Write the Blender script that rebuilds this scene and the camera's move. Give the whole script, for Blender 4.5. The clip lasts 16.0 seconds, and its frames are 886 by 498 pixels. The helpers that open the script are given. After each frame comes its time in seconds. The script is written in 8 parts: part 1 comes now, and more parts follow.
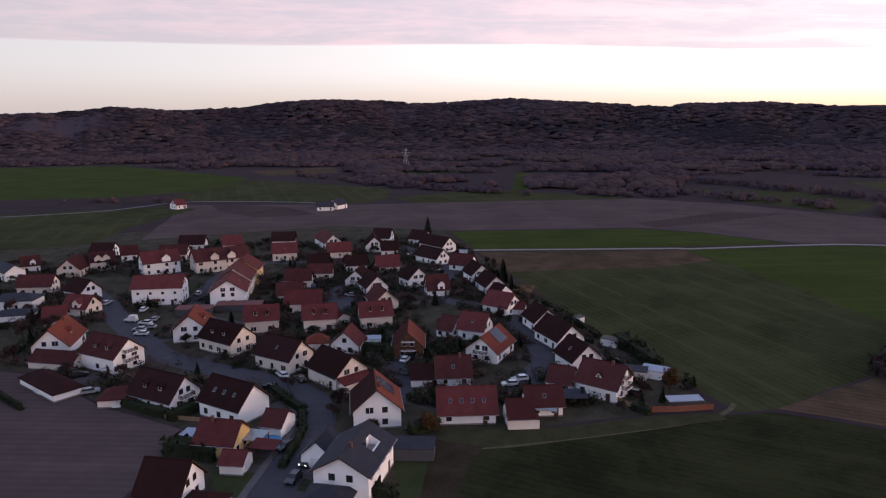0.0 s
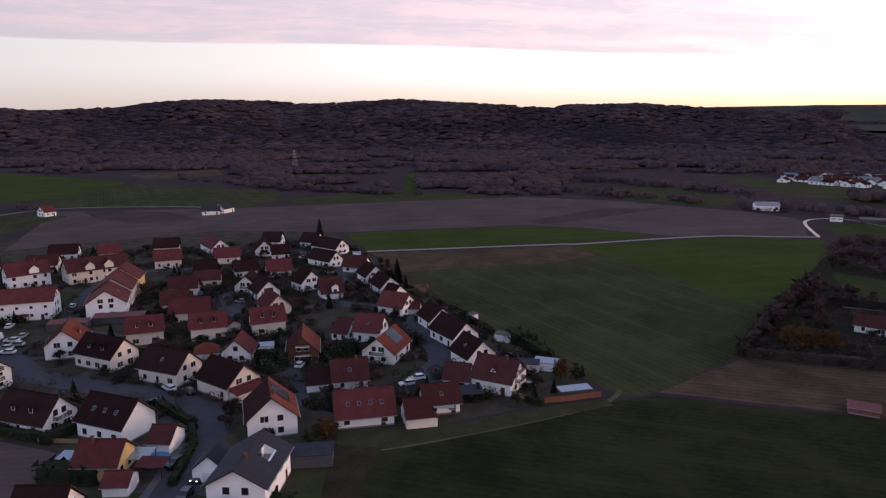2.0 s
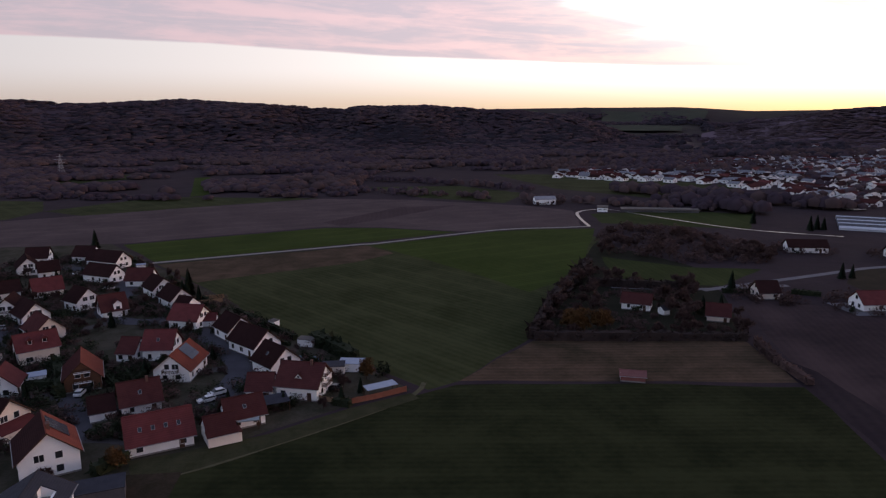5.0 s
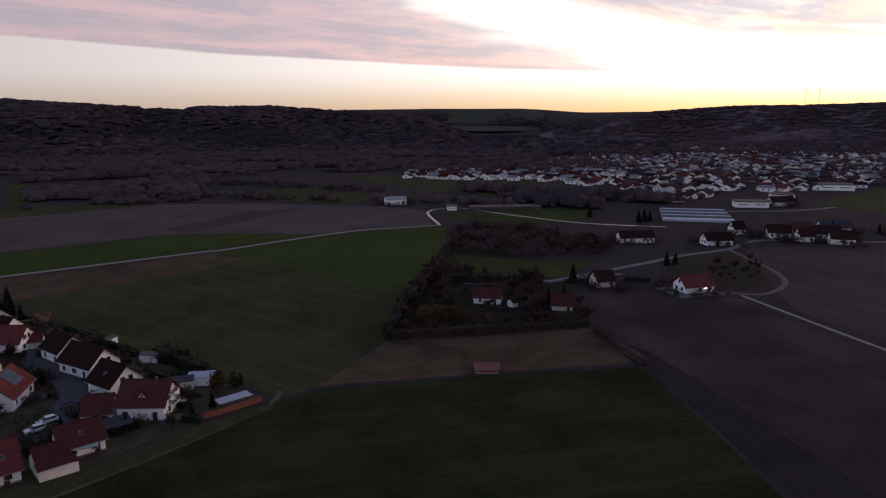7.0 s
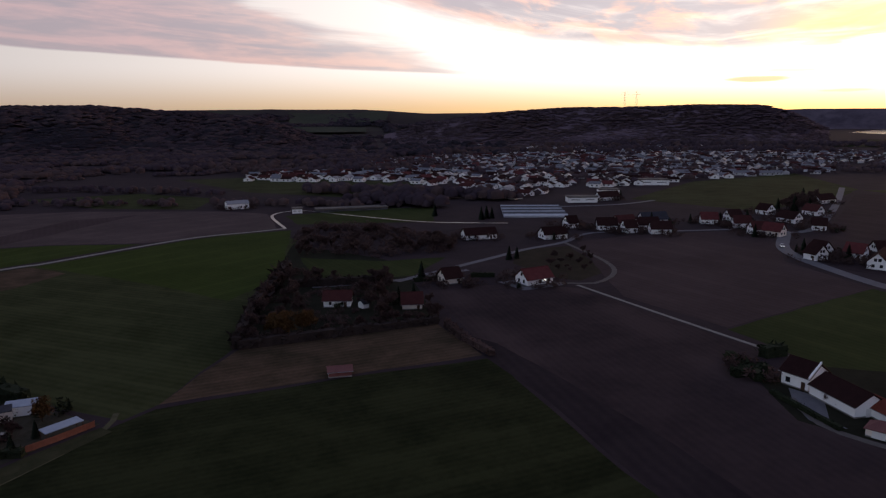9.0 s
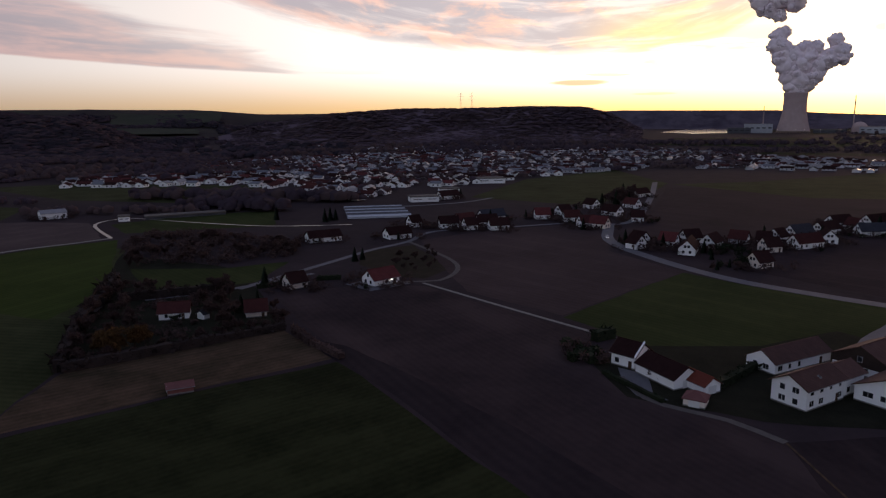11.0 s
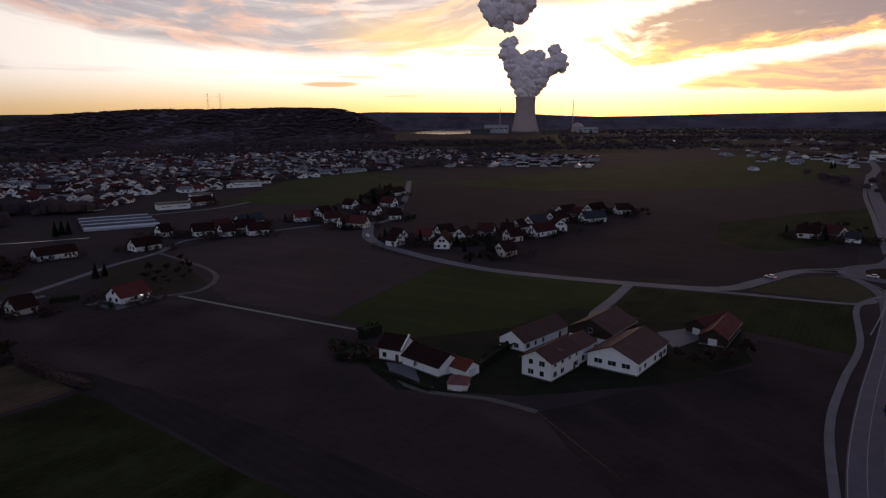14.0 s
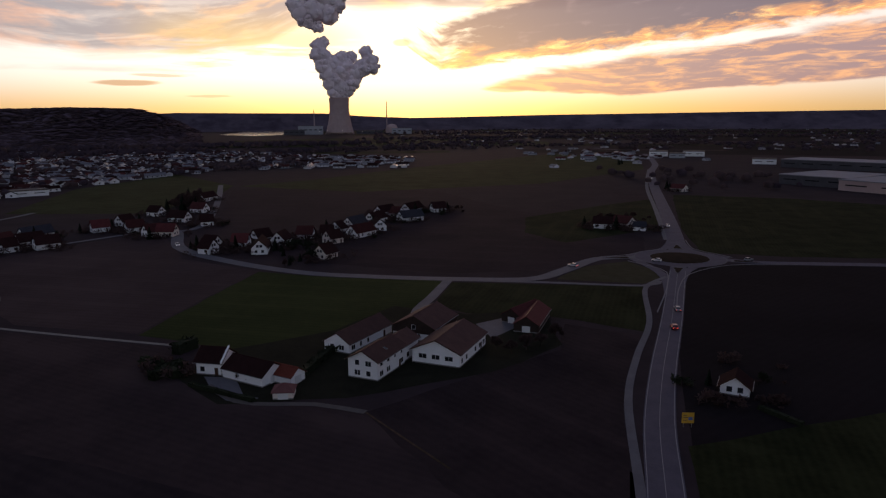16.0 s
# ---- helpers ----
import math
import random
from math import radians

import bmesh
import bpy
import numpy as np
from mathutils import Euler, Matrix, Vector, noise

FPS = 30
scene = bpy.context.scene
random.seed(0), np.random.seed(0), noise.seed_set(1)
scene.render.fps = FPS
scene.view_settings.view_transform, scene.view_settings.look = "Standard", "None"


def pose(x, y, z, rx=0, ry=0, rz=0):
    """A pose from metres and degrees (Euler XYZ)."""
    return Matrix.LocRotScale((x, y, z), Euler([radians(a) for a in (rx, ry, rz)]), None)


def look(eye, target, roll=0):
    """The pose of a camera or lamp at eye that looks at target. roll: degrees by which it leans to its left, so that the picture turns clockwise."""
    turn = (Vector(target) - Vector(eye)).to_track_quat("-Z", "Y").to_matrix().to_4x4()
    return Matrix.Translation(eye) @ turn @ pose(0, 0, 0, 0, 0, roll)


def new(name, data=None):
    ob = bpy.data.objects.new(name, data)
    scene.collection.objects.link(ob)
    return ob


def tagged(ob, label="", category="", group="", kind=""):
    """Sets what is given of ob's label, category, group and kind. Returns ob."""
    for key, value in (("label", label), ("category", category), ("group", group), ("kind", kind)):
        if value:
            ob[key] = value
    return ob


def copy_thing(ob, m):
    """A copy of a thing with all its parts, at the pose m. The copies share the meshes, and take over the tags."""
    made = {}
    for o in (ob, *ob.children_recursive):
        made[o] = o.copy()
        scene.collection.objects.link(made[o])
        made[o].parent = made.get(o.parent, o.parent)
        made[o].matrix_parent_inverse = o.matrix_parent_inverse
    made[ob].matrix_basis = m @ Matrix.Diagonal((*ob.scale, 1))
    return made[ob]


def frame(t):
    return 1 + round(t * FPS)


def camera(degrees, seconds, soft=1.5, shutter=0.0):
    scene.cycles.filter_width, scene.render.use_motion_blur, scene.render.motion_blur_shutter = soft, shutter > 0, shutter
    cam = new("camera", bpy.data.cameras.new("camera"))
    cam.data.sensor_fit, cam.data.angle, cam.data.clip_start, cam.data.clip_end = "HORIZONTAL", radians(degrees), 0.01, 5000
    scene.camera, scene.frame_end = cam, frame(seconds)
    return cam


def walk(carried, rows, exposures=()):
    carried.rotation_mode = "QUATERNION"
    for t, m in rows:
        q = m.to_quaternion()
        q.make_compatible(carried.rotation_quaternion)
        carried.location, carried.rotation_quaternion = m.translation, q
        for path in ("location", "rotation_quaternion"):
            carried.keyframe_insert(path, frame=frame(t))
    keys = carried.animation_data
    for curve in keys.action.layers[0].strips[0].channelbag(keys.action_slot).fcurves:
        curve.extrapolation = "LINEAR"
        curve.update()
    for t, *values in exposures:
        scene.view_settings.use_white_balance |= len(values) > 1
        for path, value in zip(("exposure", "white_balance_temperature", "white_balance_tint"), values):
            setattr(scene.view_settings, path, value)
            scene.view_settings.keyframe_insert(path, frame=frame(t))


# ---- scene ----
# The camera hangs 65 m over the fields and turns to the right on the spot.
EYE_Z = 65.0
LENS = 65.2
TILT = -10.61
LEAN = 0.35
cam = camera(LENS, 16.0, soft=1.25)
TURN = [(0, -0.00), (0.5, 2.31), (1, 4.53), (1.5, 6.74), (2, 8.95), (2.5, 11.45), (3, 14.32), (3.5, 17.16), (4, 19.97), (6.5, 34.86), (7, 38.04), (7.5, 41.21), (8, 44.36), (8.5, 47.52), (9, 50.74), (11.5, 66.96), (12, 70.25), (12.5, 73.57), (13, 76.89), (13.5, 80.18), (14, 83.50), (14.5, 86.97), (15, 90.83), (15.5, 94.77), (16, 98.50)]


def heading(degrees):
    return pose(0, 0, EYE_Z, 90 + TILT, 0, -degrees) @ pose(0, 0, 0, 0, 0, -LEAN)


EXPOSURE = [(0, 0.0), (2, -0.05), (4, -0.3), (6.5, -0.75), (9, -1.1), (11.5, -1.32), (14, -1.58), (16, -1.8)]
walk(cam, [(t, heading(a)) for t, a in TURN], EXPOSURE)

# ---------------------------------------------------------------- world and light
SUN_AZ = 96.0
SUN_EL = 4.0


def compass(az, r, z=0.0):
    return Vector((r * math.sin(radians(az)), r * math.cos(radians(az)), z))


class Nodes:
    """Short ways of building a node tree."""

    def __init__(self, tree):
        self.tree, self.links = tree, tree.links
        tree.nodes.clear()

    def node(self, kind, **values):
        n = self.tree.nodes.new(kind)
        for key, value in values.items():
            if key == "op":
                n.operation = value
        return n

    def feed(self, socket, value):
        if isinstance(value, bpy.types.NodeSocket):
            self.links.new(value, socket)
        else:
            socket.default_value = value

    def math(self, op, a, b=0.0, clamp=False):
        n = self.node("ShaderNodeMath", op=op)
        n.use_clamp = clamp
        self.feed(n.inputs[0], a), self.feed(n.inputs[1], b)
        return n.outputs[0]

    def add(self, a, b):
        return self.math("ADD", a, b)

    def sub(self, a, b):
        return self.math("SUBTRACT", a, b)

    def mul(self, a, b):
        return self.math("MULTIPLY", a, b)

    def low(self, a, b):
        return self.math("MINIMUM", a, b)

    def high(self, a, b):
        return self.math("MAXIMUM", a, b)

    def step(self, a, lo, hi):
        n = self.node("ShaderNodeMapRange")
        n.interpolation_type = "SMOOTHSTEP"
        self.feed(n.inputs[0], a)
        n.inputs[1].default_value, n.inputs[2].default_value = lo, hi
        return n.outputs[0]

    def mix(self, f, a, b, blend="MIX"):
        n = self.node("ShaderNodeMix")
        n.data_type, n.blend_type = "RGBA", blend
        self.feed(n.inputs[0], f)
        for socket, value in ((n.inputs[6], a), (n.inputs[7], b)):
            self.feed(socket, value if isinstance(value, bpy.types.NodeSocket) else (*value, 1))
        return n.outputs[2]

    def noise(self, where, scale, detail=4.0, rough=0.55, warp=0.0):
        n = self.node("ShaderNodeTexNoise")
        self.feed(n.inputs["Vector"], where)
        n.inputs["Scale"].default_value, n.inputs["Detail"].default_value = scale, detail
        n.inputs["Roughness"].default_value, n.inputs["Distortion"].default_value = rough, warp
        return n.outputs[0]

    def vec(self, x, y, z):
        n = self.node("ShaderNodeCombineXYZ")
        for s, v in zip(n.inputs, (x, y, z)):
            self.feed(s, v)
        return n.outputs[0]


world = bpy.data.worlds.new("evening_sky")
scene.world = world
world.use_nodes = True
W = Nodes(world.node_tree)
direction = W.node("ShaderNodeTexCoord").outputs["Generated"]
split = W.node("ShaderNodeSeparateXYZ")
W.links.new(direction, split.inputs[0])
dx, dy, dz = split.outputs
EL = W.mul(W.math("ARCSINE", dz), 57.2958)
AZ = W.mul(W.math("ARCTAN2", dx, dy), 57.2958)
away = W.math("ABSOLUTE", W.sub(AZ, SUN_AZ))
away = W.low(away, W.sub(360.0, away))
near = W.math("DIVIDE", 1.0, W.add(1.0, W.math("POWER", W.math("DIVIDE", away, 44.0), 2.0)))
hot = W.math("DIVIDE", 1.0, W.add(1.0, W.math("POWER", W.math("DIVIDE", away, 9.0), 2.0)))
def along(points):
    """A bent line over the compass: the elevation, in degrees, at each azimuth."""
    total = points[0][1]
    for (a0, e0), (a1, e1) in zip(points, points[1:]):
        n = W.node("ShaderNodeMapRange")
        W.feed(n.inputs[0], AZ)
        for i, v in enumerate((a0, a1, 0.0, e1 - e0)):
            n.inputs[i + 1].default_value = v
        total = W.add(total, n.outputs[0])
    return total


def tint(points):
    """A colour that changes round the compass."""
    n = W.node("ShaderNodeValToRGB")
    W.feed(n.inputs[0], W.math("DIVIDE", W.add(AZ, 180.0), 360.0))
    while len(n.color_ramp.elements) < len(points):
        n.color_ramp.elements.new(0.5)
    for e, (a, c) in zip(n.color_ramp.elements, points):
        e.position, e.color = (a + 180.0) / 360.0, (*c, 1)
    return n.outputs[0]


# clear air: a pale band along the horizon, yellow towards the sunset, cooler and dimmer overhead and behind
band = W.mix(W.math("POWER", near, 1.25), (0.36, 0.40, 0.53), (3.7, 2.15, 0.62))
upper = W.mix(near, (0.12, 0.15, 0.28), (5.1, 4.5, 4.2))
core = W.mul(hot, W.math("DIVIDE", 1.0, W.add(1.0, W.math("POWER", W.math("DIVIDE", W.sub(EL, 5.5), 4.2), 2.0))))
clear = W.mix(W.step(EL, 0.2, 4.2), band, upper)
clear = W.mix(W.mul(core, 0.6), clear, (7.0, 5.6, 3.2))
# overhead, out of view, the sky is raised to lift ground and walls
clear = W.mix(W.step(EL, 11.0, 34.0), clear, (0.33, 0.405, 0.72))
# clouds: each layer lies over a lower edge and under an upper edge; its streaks follow the lower edge
DECK_LOW = along([(-70, 5.3), (-31, 5.6), (0, 5.85), (8, 5.72), (30, 4.62), (41, 4.05), (52, 3.6)])
DECK_TOP = along([(31, 13.0), (36, 8.9), (42, 6.6), (48, 5.3), (53, 3.3)])
SHELF_LOW = along([(43, 10.2), (47.4, 9.0), (52, 7.75), (58, 6.3), (64.6, 5.45), (72, 4.9), (80, 5.2), (85, 6.0), (90, 8.6)])
CORE_LOW = along([(95, 6.2), (97.5, 5.6), (103, 5.1), (112, 6.0), (118, 6.7), (130, 7.9), (150, 8.8)])
CORE_TOP = along([(94.0, 3.0), (95.5, 6.2), (97, 6.9), (100, 7.5), (105, 9.3), (112, 12.5)])
GLOW_LOW = along([(93.5, 9.0), (95.5, 6.0), (98.4, 3.75), (102.5, 4.45), (112, 5.3), (118, 5.9), (130, 7.2), (150, 8.0)])
BANK_LOW = along([(99, 4.0), (102, 2.5), (106, 2.15), (112.7, 1.75), (121, 2.3), (130, 2.6), (150, 2.8)])
BANK_TOP = along([(99, 1.0), (102, 2.3), (103, 2.75), (106, 3.6), (112, 4.55), (118, 5.15), (130, 6.5), (150, 7.4)])


def streaks(low, seed, wide, tall, rough=0.58, detail=9.0):
    return W.noise(W.vec(W.mul(AZ, wide), W.mul(W.sub(EL, low), tall), seed), 1.0, detail, rough, 0.5)


def layer(low, top, rag, below=0.12, above=0.5, wild=0.5, up_wild=1.5):
    lower = W.step(W.add(W.sub(EL, low), W.mul(rag, wild)), -below, below)
    if top is None:
        return lower
    return W.mul(lower, W.step(W.add(W.sub(top, EL), W.mul(rag, up_wild)), -above, above))


rag_d = W.sub(streaks(DECK_LOW, 0.0, 0.075, 0.8, 0.62), 0.5)
rag_s = W.sub(streaks(SHELF_LOW, 4.0, 0.11, 0.75, 0.62), 0.5)
rag_b = W.sub(streaks(BANK_LOW, 8.0, 0.24, 1.1, 0.62), 0.5)
rag_c = W.sub(streaks(CORE_LOW, 12.0, 0.26, 0.95, 0.62), 0.5)
deck = layer(DECK_LOW, DECK_TOP, rag_d, 0.10, 0.9, 0.35, 4.5)
thin_deck = W.mul(deck, W.sub(0.96, W.mul(W.step(W.sub(AZ, W.mul(W.sub(EL, 4.0), -2.6)), 38.0, 62.0), 0.55)))
shelf = W.mul(layer(SHELF_LOW, None, rag_s, 0.55, 0.5, 2.6), W.sub(0.93, W.mul(W.step(rag_s, -0.05, 0.16), 0.30)))
glow_rag = W.sub(streaks(GLOW_LOW, 21.0, 0.30, 1.3, 0.6), 0.5)
wedge = W.mul(layer(GLOW_LOW, CORE_TOP, glow_rag, 0.30, 0.6, 1.8, 3.0), W.mul(W.step(W.add(AZ, W.add(W.mul(glow_rag, 16.0), W.mul(rag_c, 10.0))), 94.5, 101.0), 0.95))
bank = W.mul(layer(BANK_LOW, BANK_TOP, rag_b, 0.12, 0.40, 0.55, 1.5), 0.94)
veil_rag = W.sub(streaks(BANK_LOW, 30.0, 0.16, 1.7, 0.6), 0.5)
veil_on = W.mul(W.step(AZ, 73.0, 80.0), W.sub(1.0, W.step(AZ, 88.0, 95.0)))
veil = W.mul(W.mul(W.step(W.add(veil_rag, W.mul(W.sub(EL, 4.2), 0.11)), -0.02, 0.2), W.mul(veil_on, W.sub(1.0, W.step(EL, 6.0, 9.0)))), 0.62)


def wisp(az, el, half, thick, strength):
    d = W.add(W.math("POWER", W.math("DIVIDE", W.sub(AZ, az), half), 2.0), W.math("POWER", W.math("DIVIDE", W.sub(W.add(EL, W.mul(veil_rag, 0.35)), el), thick), 2.0))
    return W.mul(W.sub(1.0, W.step(d, 0.35, 1.1)), strength)


wisps = W.high(W.high(wisp(74.6, 2.78, 2.6, 0.22, 0.85), wisp(76.8, 3.35, 2.2, 0.16, 0.55)), W.high(wisp(80.4, 1.85, 1.9, 0.09, 0.5), W.high(wisp(103.6, 2.35, 2.1, 0.28, 0.75), wisp(95.3, 6.0, 0.8, 0.35, 0.6))))
roof_cover = W.step(W.add(EL, W.mul(rag_s, 9.0)), 10.0, 17.0)
# how the cloud takes the light: mottled, brightest on the edges that look to the sunset
mottle = W.step(W.add(W.mul(streaks(DECK_LOW, 40.0, 0.10, 0.95, 0.6), 0.75), W.mul(streaks(DECK_LOW, 44.0, 0.42, 2.2, 0.6), 0.25)), 0.40, 0.64)
shade = tint([(-180, (0.44, 0.40, 0.52)), (-40, (0.50, 0.44, 0.54)), (0, (0.68, 0.57, 0.69)), (28, (0.84, 0.68, 0.81)), (52, (0.98, 0.84, 0.98)), (70, (1.04, 0.94, 1.12)), (86, (1.10, 0.88, 1.02)), (98, (0.86, 0.56, 0.66)), (130, (0.84, 0.55, 0.66)), (175, (0.44, 0.40, 0.52))])
light = tint([(-180, (0.55, 0.48, 0.58)), (-40, (0.62, 0.48, 0.57)), (0, (0.90, 0.645, 0.75)), (28, (1.30, 0.86, 0.92)), (52, (1.95, 1.20, 1.05)), (70, (2.5, 1.35, 1.02)), (86, (2.9, 1.65, 0.95)), (98, (4.0, 1.95, 0.60)), (130, (2.7, 1.25, 0.52)), (175, (0.55, 0.48, 0.58))])
patches = W.step(W.add(streaks(SHELF_LOW, 50.0, 0.17, 0.62, 0.6), W.mul(rag_s, 0.3)), 0.45, 0.63)
low_cloud = W.mix(W.mix(W.step(AZ, 46.0, 52.0), W.vec(mottle, mottle, mottle), W.vec(patches, patches, patches)), shade, light)
bank_lit = W.math("ADD", W.step(streaks(BANK_LOW, 60.0, 0.30, 1.9, 0.62), 0.44, 0.66), W.mul(W.sub(1.0, bank), 0.6), clamp=True)
bank_colour = W.mix(bank_lit, W.mix(W.step(AZ, 104.0, 122.0), (1.35, 0.80, 0.80), (1.10, 0.68, 0.84)), (3.3, 1.55, 0.78))
under = W.sub(1.0, W.step(W.add(W.sub(EL, CORE_LOW), W.mul(rag_c, 3.0)), -0.30, 0.45))
ember = streaks(GLOW_LOW, 71.0, 0.45, 1.9, 0.65)
flame = W.mix(W.step(ember, 0.50, 0.68), W.mix(W.step(ember, 0.34, 0.52), (1.15, 0.60, 0.62), (3.2, 1.32, 0.50)), (5.4, 2.9, 0.95))
wedge_colour = W.mix(under, W.mix(W.step(rag_c, 0.02, 0.22), (0.52, 0.36, 0.55), (0.86, 0.58, 0.74)), flame)
cloud = W.mix(W.step(EL, 11.0, 26.0), low_cloud, W.mix(near, (0.33, 0.40, 0.64), (0.58, 0.57, 0.82)))
cover = W.high(W.high(thin_deck, shelf), W.mul(roof_cover, 0.9))
sky = W.mix(W.mul(cover, 0.96), clear, cloud)
sky = W.mix(veil, sky, (3.3, 2.1, 0.75))
sky = W.mix(wisps, sky, (1.9, 1.15, 0.72))
sky = W.mix(wedge, sky, wedge_colour)
sky = W.mix(bank, sky, bank_colour)
# the sky behind, away from the sunset, is blue with dusk; its unseen low band is raised to brighten the walls
dusk = W.mix(W.step(EL, 4.0, 40.0), (1.60, 1.66, 1.95), (0.33, 0.405, 0.72))
sky = W.mix(W.step(away, 132.0, 165.0), sky, dusk)
air = W.node("ShaderNodeTexSky")
air.sky_type = "NISHITA"
air.sun_disc = False
air.sun_elevation, air.sun_rotation = radians(SUN_EL), radians(SUN_AZ)
paint = W.node("ShaderNodeBackground")
W.links.new(sky, paint.inputs[0])
paint.inputs[1].default_value = 1.0
haze = W.node("ShaderNodeBackground")
W.links.new(air.outputs[0], haze.inputs[0])
haze.inputs[1].default_value = 0.05
both = W.node("ShaderNodeAddShader")
W.links.new(paint.outputs[0], both.inputs[0])
W.links.new(haze.outputs[0], both.inputs[1])
W.links.new(both.outputs[0], W.node("ShaderNodeOutputWorld").inputs[0])

sun = new("sun", bpy.data.lights.new("sun", "SUN"))
sun.data.energy = 1.1
sun.data.angle = radians(14)
sun.data.color = (1.0, 0.60, 0.45)
sun.matrix_world = look((0, 0, 400), Vector((0, 0, 400)) - compass(SUN_AZ, math.cos(radians(SUN_EL)), math.sin(radians(SUN_EL))))

# ---------------------------------------------------------------- materials
MATS = {}


def surface(name, a, b, rough=0.85, size=1.0, spots=0.35, bump=0.0, metal=0.0, each=0.0, island=0.0, stripe=None, coat=0.0, grain=9.0, thin=0.0, gloss=None, tram=None, clear=0.0):
    """A two-coloured surface: large stains of size metres, fine grain, relief, a different tint for each object or island.
    stripe: (degrees, metres, strength) of lines that run along it; tram: (metres, strength) of wheel tracks along them."""
    if name in MATS:
        return MATS[name]
    m = bpy.data.materials.new(name)
    m.use_nodes = True
    N = Nodes(m.node_tree)
    where = N.node("ShaderNodeTexCoord").outputs["Object"]
    big = N.noise(where, 1.0 / size, 5.0, 0.6, 0.4)
    small = N.noise(where, grain / size, 3.0, 0.6)
    f = N.step(N.add(N.mul(big, 0.7), N.mul(small, 0.3)), 0.5 - spots, 0.5 + spots)
    relief = small
    if stripe:
        turn = N.node("ShaderNodeMapping")
        turn.inputs["Rotation"].default_value = (0, 0, radians(-90 - stripe[0]))
        N.links.new(where, turn.inputs[0])
        wave = N.node("ShaderNodeTexWave")
        wave.inputs["Scale"].default_value = 0.314 / stripe[1]
        wave.inputs["Distortion"].default_value = 1.2
        wave.inputs["Detail"].default_value = 2.0
        wave.inputs["Detail Scale"].default_value = 0.4
        N.links.new(turn.outputs[0], wave.inputs["Vector"])
        f = N.math("ADD", f, N.mul(N.sub(wave.outputs[1], 0.5), stripe[2]), clamp=True)
        relief = N.add(relief, N.mul(wave.outputs[1], 0.5))
        if tram:
            lines = N.node("ShaderNodeTexWave")
            lines.inputs["Scale"].default_value = 0.314 / tram[0]
            lines.inputs["Distortion"].default_value = 0.5
            N.links.new(turn.outputs[0], lines.inputs["Vector"])
            patch = N.noise(where, 0.02, 3.0, 0.6)
            f = N.math("ADD", f, N.mul(N.mul(N.math("POWER", lines.outputs[1], 9.0), tram[1]), N.step(patch, 0.35, 0.6)), clamp=True)
            f = N.math("ADD", f, N.mul(N.sub(patch, 0.5), 0.9), clamp=True)
    colour = N.mix(f, a, b)
    if each:
        info = N.node("ShaderNodeObjectInfo").outputs["Random"]
        tone = N.add(1.0 - each / 2, N.mul(info, each))
        colour = N.mix(1.0, colour, N.vec(tone, tone, tone), "MULTIPLY")
    if island:
        info = N.node("ShaderNodeNewGeometry").outputs["Random Per Island"]
        tone = N.add(1.0 - island / 2, N.mul(info, island))
        colour = N.mix(1.0, colour, N.vec(tone, tone, tone), "MULTIPLY")
    shade = N.node("ShaderNodeBsdfPrincipled")
    N.links.new(colour, shade.inputs["Base Color"])
    shade.inputs["Roughness"].default_value = rough
    shade.inputs["Metallic"].default_value = metal
    shade.inputs["Specular IOR Level"].default_value = gloss if gloss is not None else (0.015 if rough > 0.92 else 0.04 if rough > 0.55 else 0.5)
    shade.inputs["Coat Weight"].default_value = coat
    if bump:
        b_ = N.node("ShaderNodeBump")
        b_.inputs["Strength"].default_value = 0.8
        b_.inputs["Distance"].default_value = bump
        N.links.new(relief, b_.inputs["Height"])
        N.links.new(b_.outputs[0], shade.inputs["Normal"])
    out = shade.outputs[0]
    if thin:
        t = N.node("ShaderNodeBsdfTranslucent")
        N.links.new(colour, t.inputs[0])
        blend = N.node("ShaderNodeMixShader")
        blend.inputs[0].default_value = thin
        N.links.new(out, blend.inputs[1])
        N.links.new(t.outputs[0], blend.inputs[2])
        out = blend.outputs[0]
    if clear:
        veil = N.node("ShaderNodeMixShader")
        veil.inputs[0].default_value = clear
        N.links.new(out, veil.inputs[1])
        N.links.new(N.node("ShaderNodeBsdfTransparent").outputs[0], veil.inputs[2])
        out = veil.outputs[0]
    N.links.new(out, N.node("ShaderNodeOutputMaterial").inputs[0])
    MATS[name] = m
    return m


def glow(name, colour, strength):
    m = bpy.data.materials.new(name)
    m.use_nodes = True
    N = Nodes(m.node_tree)
    e = N.node("ShaderNodeEmission")
    e.inputs[0].default_value, e.inputs[1].default_value = (*colour, 1), strength
    N.links.new(e.outputs[0], N.node("ShaderNodeOutputMaterial").inputs[0])
    return m


WALL = {
    "white": surface("white_plaster", (0.80, 0.80, 0.80), (0.90, 0.90, 0.90), 0.9, 2.5, 0.3, 0.01, each=0.12),
    "cream": surface("cream_plaster", (0.66, 0.58, 0.52), (0.78, 0.71, 0.64), 0.9, 2.5, 0.3, 0.01, each=0.14),
    "yellow": surface("yellow_plaster", (0.66, 0.46, 0.20), (0.78, 0.58, 0.28), 0.9, 2.5, 0.3, 0.01),
    "brick": surface("brown_boards", (0.10, 0.052, 0.034), (0.18, 0.095, 0.06), 0.8, 1.2, 0.4, 0.02, stripe=(0, 0.25, 0.5)),
    "barn": surface("weathered_boards", (0.028, 0.020, 0.018), (0.060, 0.043, 0.036), 0.85, 1.2, 0.4, 0.02),
    "shed": surface("pink_boards", (0.16, 0.06, 0.06), (0.24, 0.10, 0.09), 0.85, 1.2, 0.4, 0.02),
}
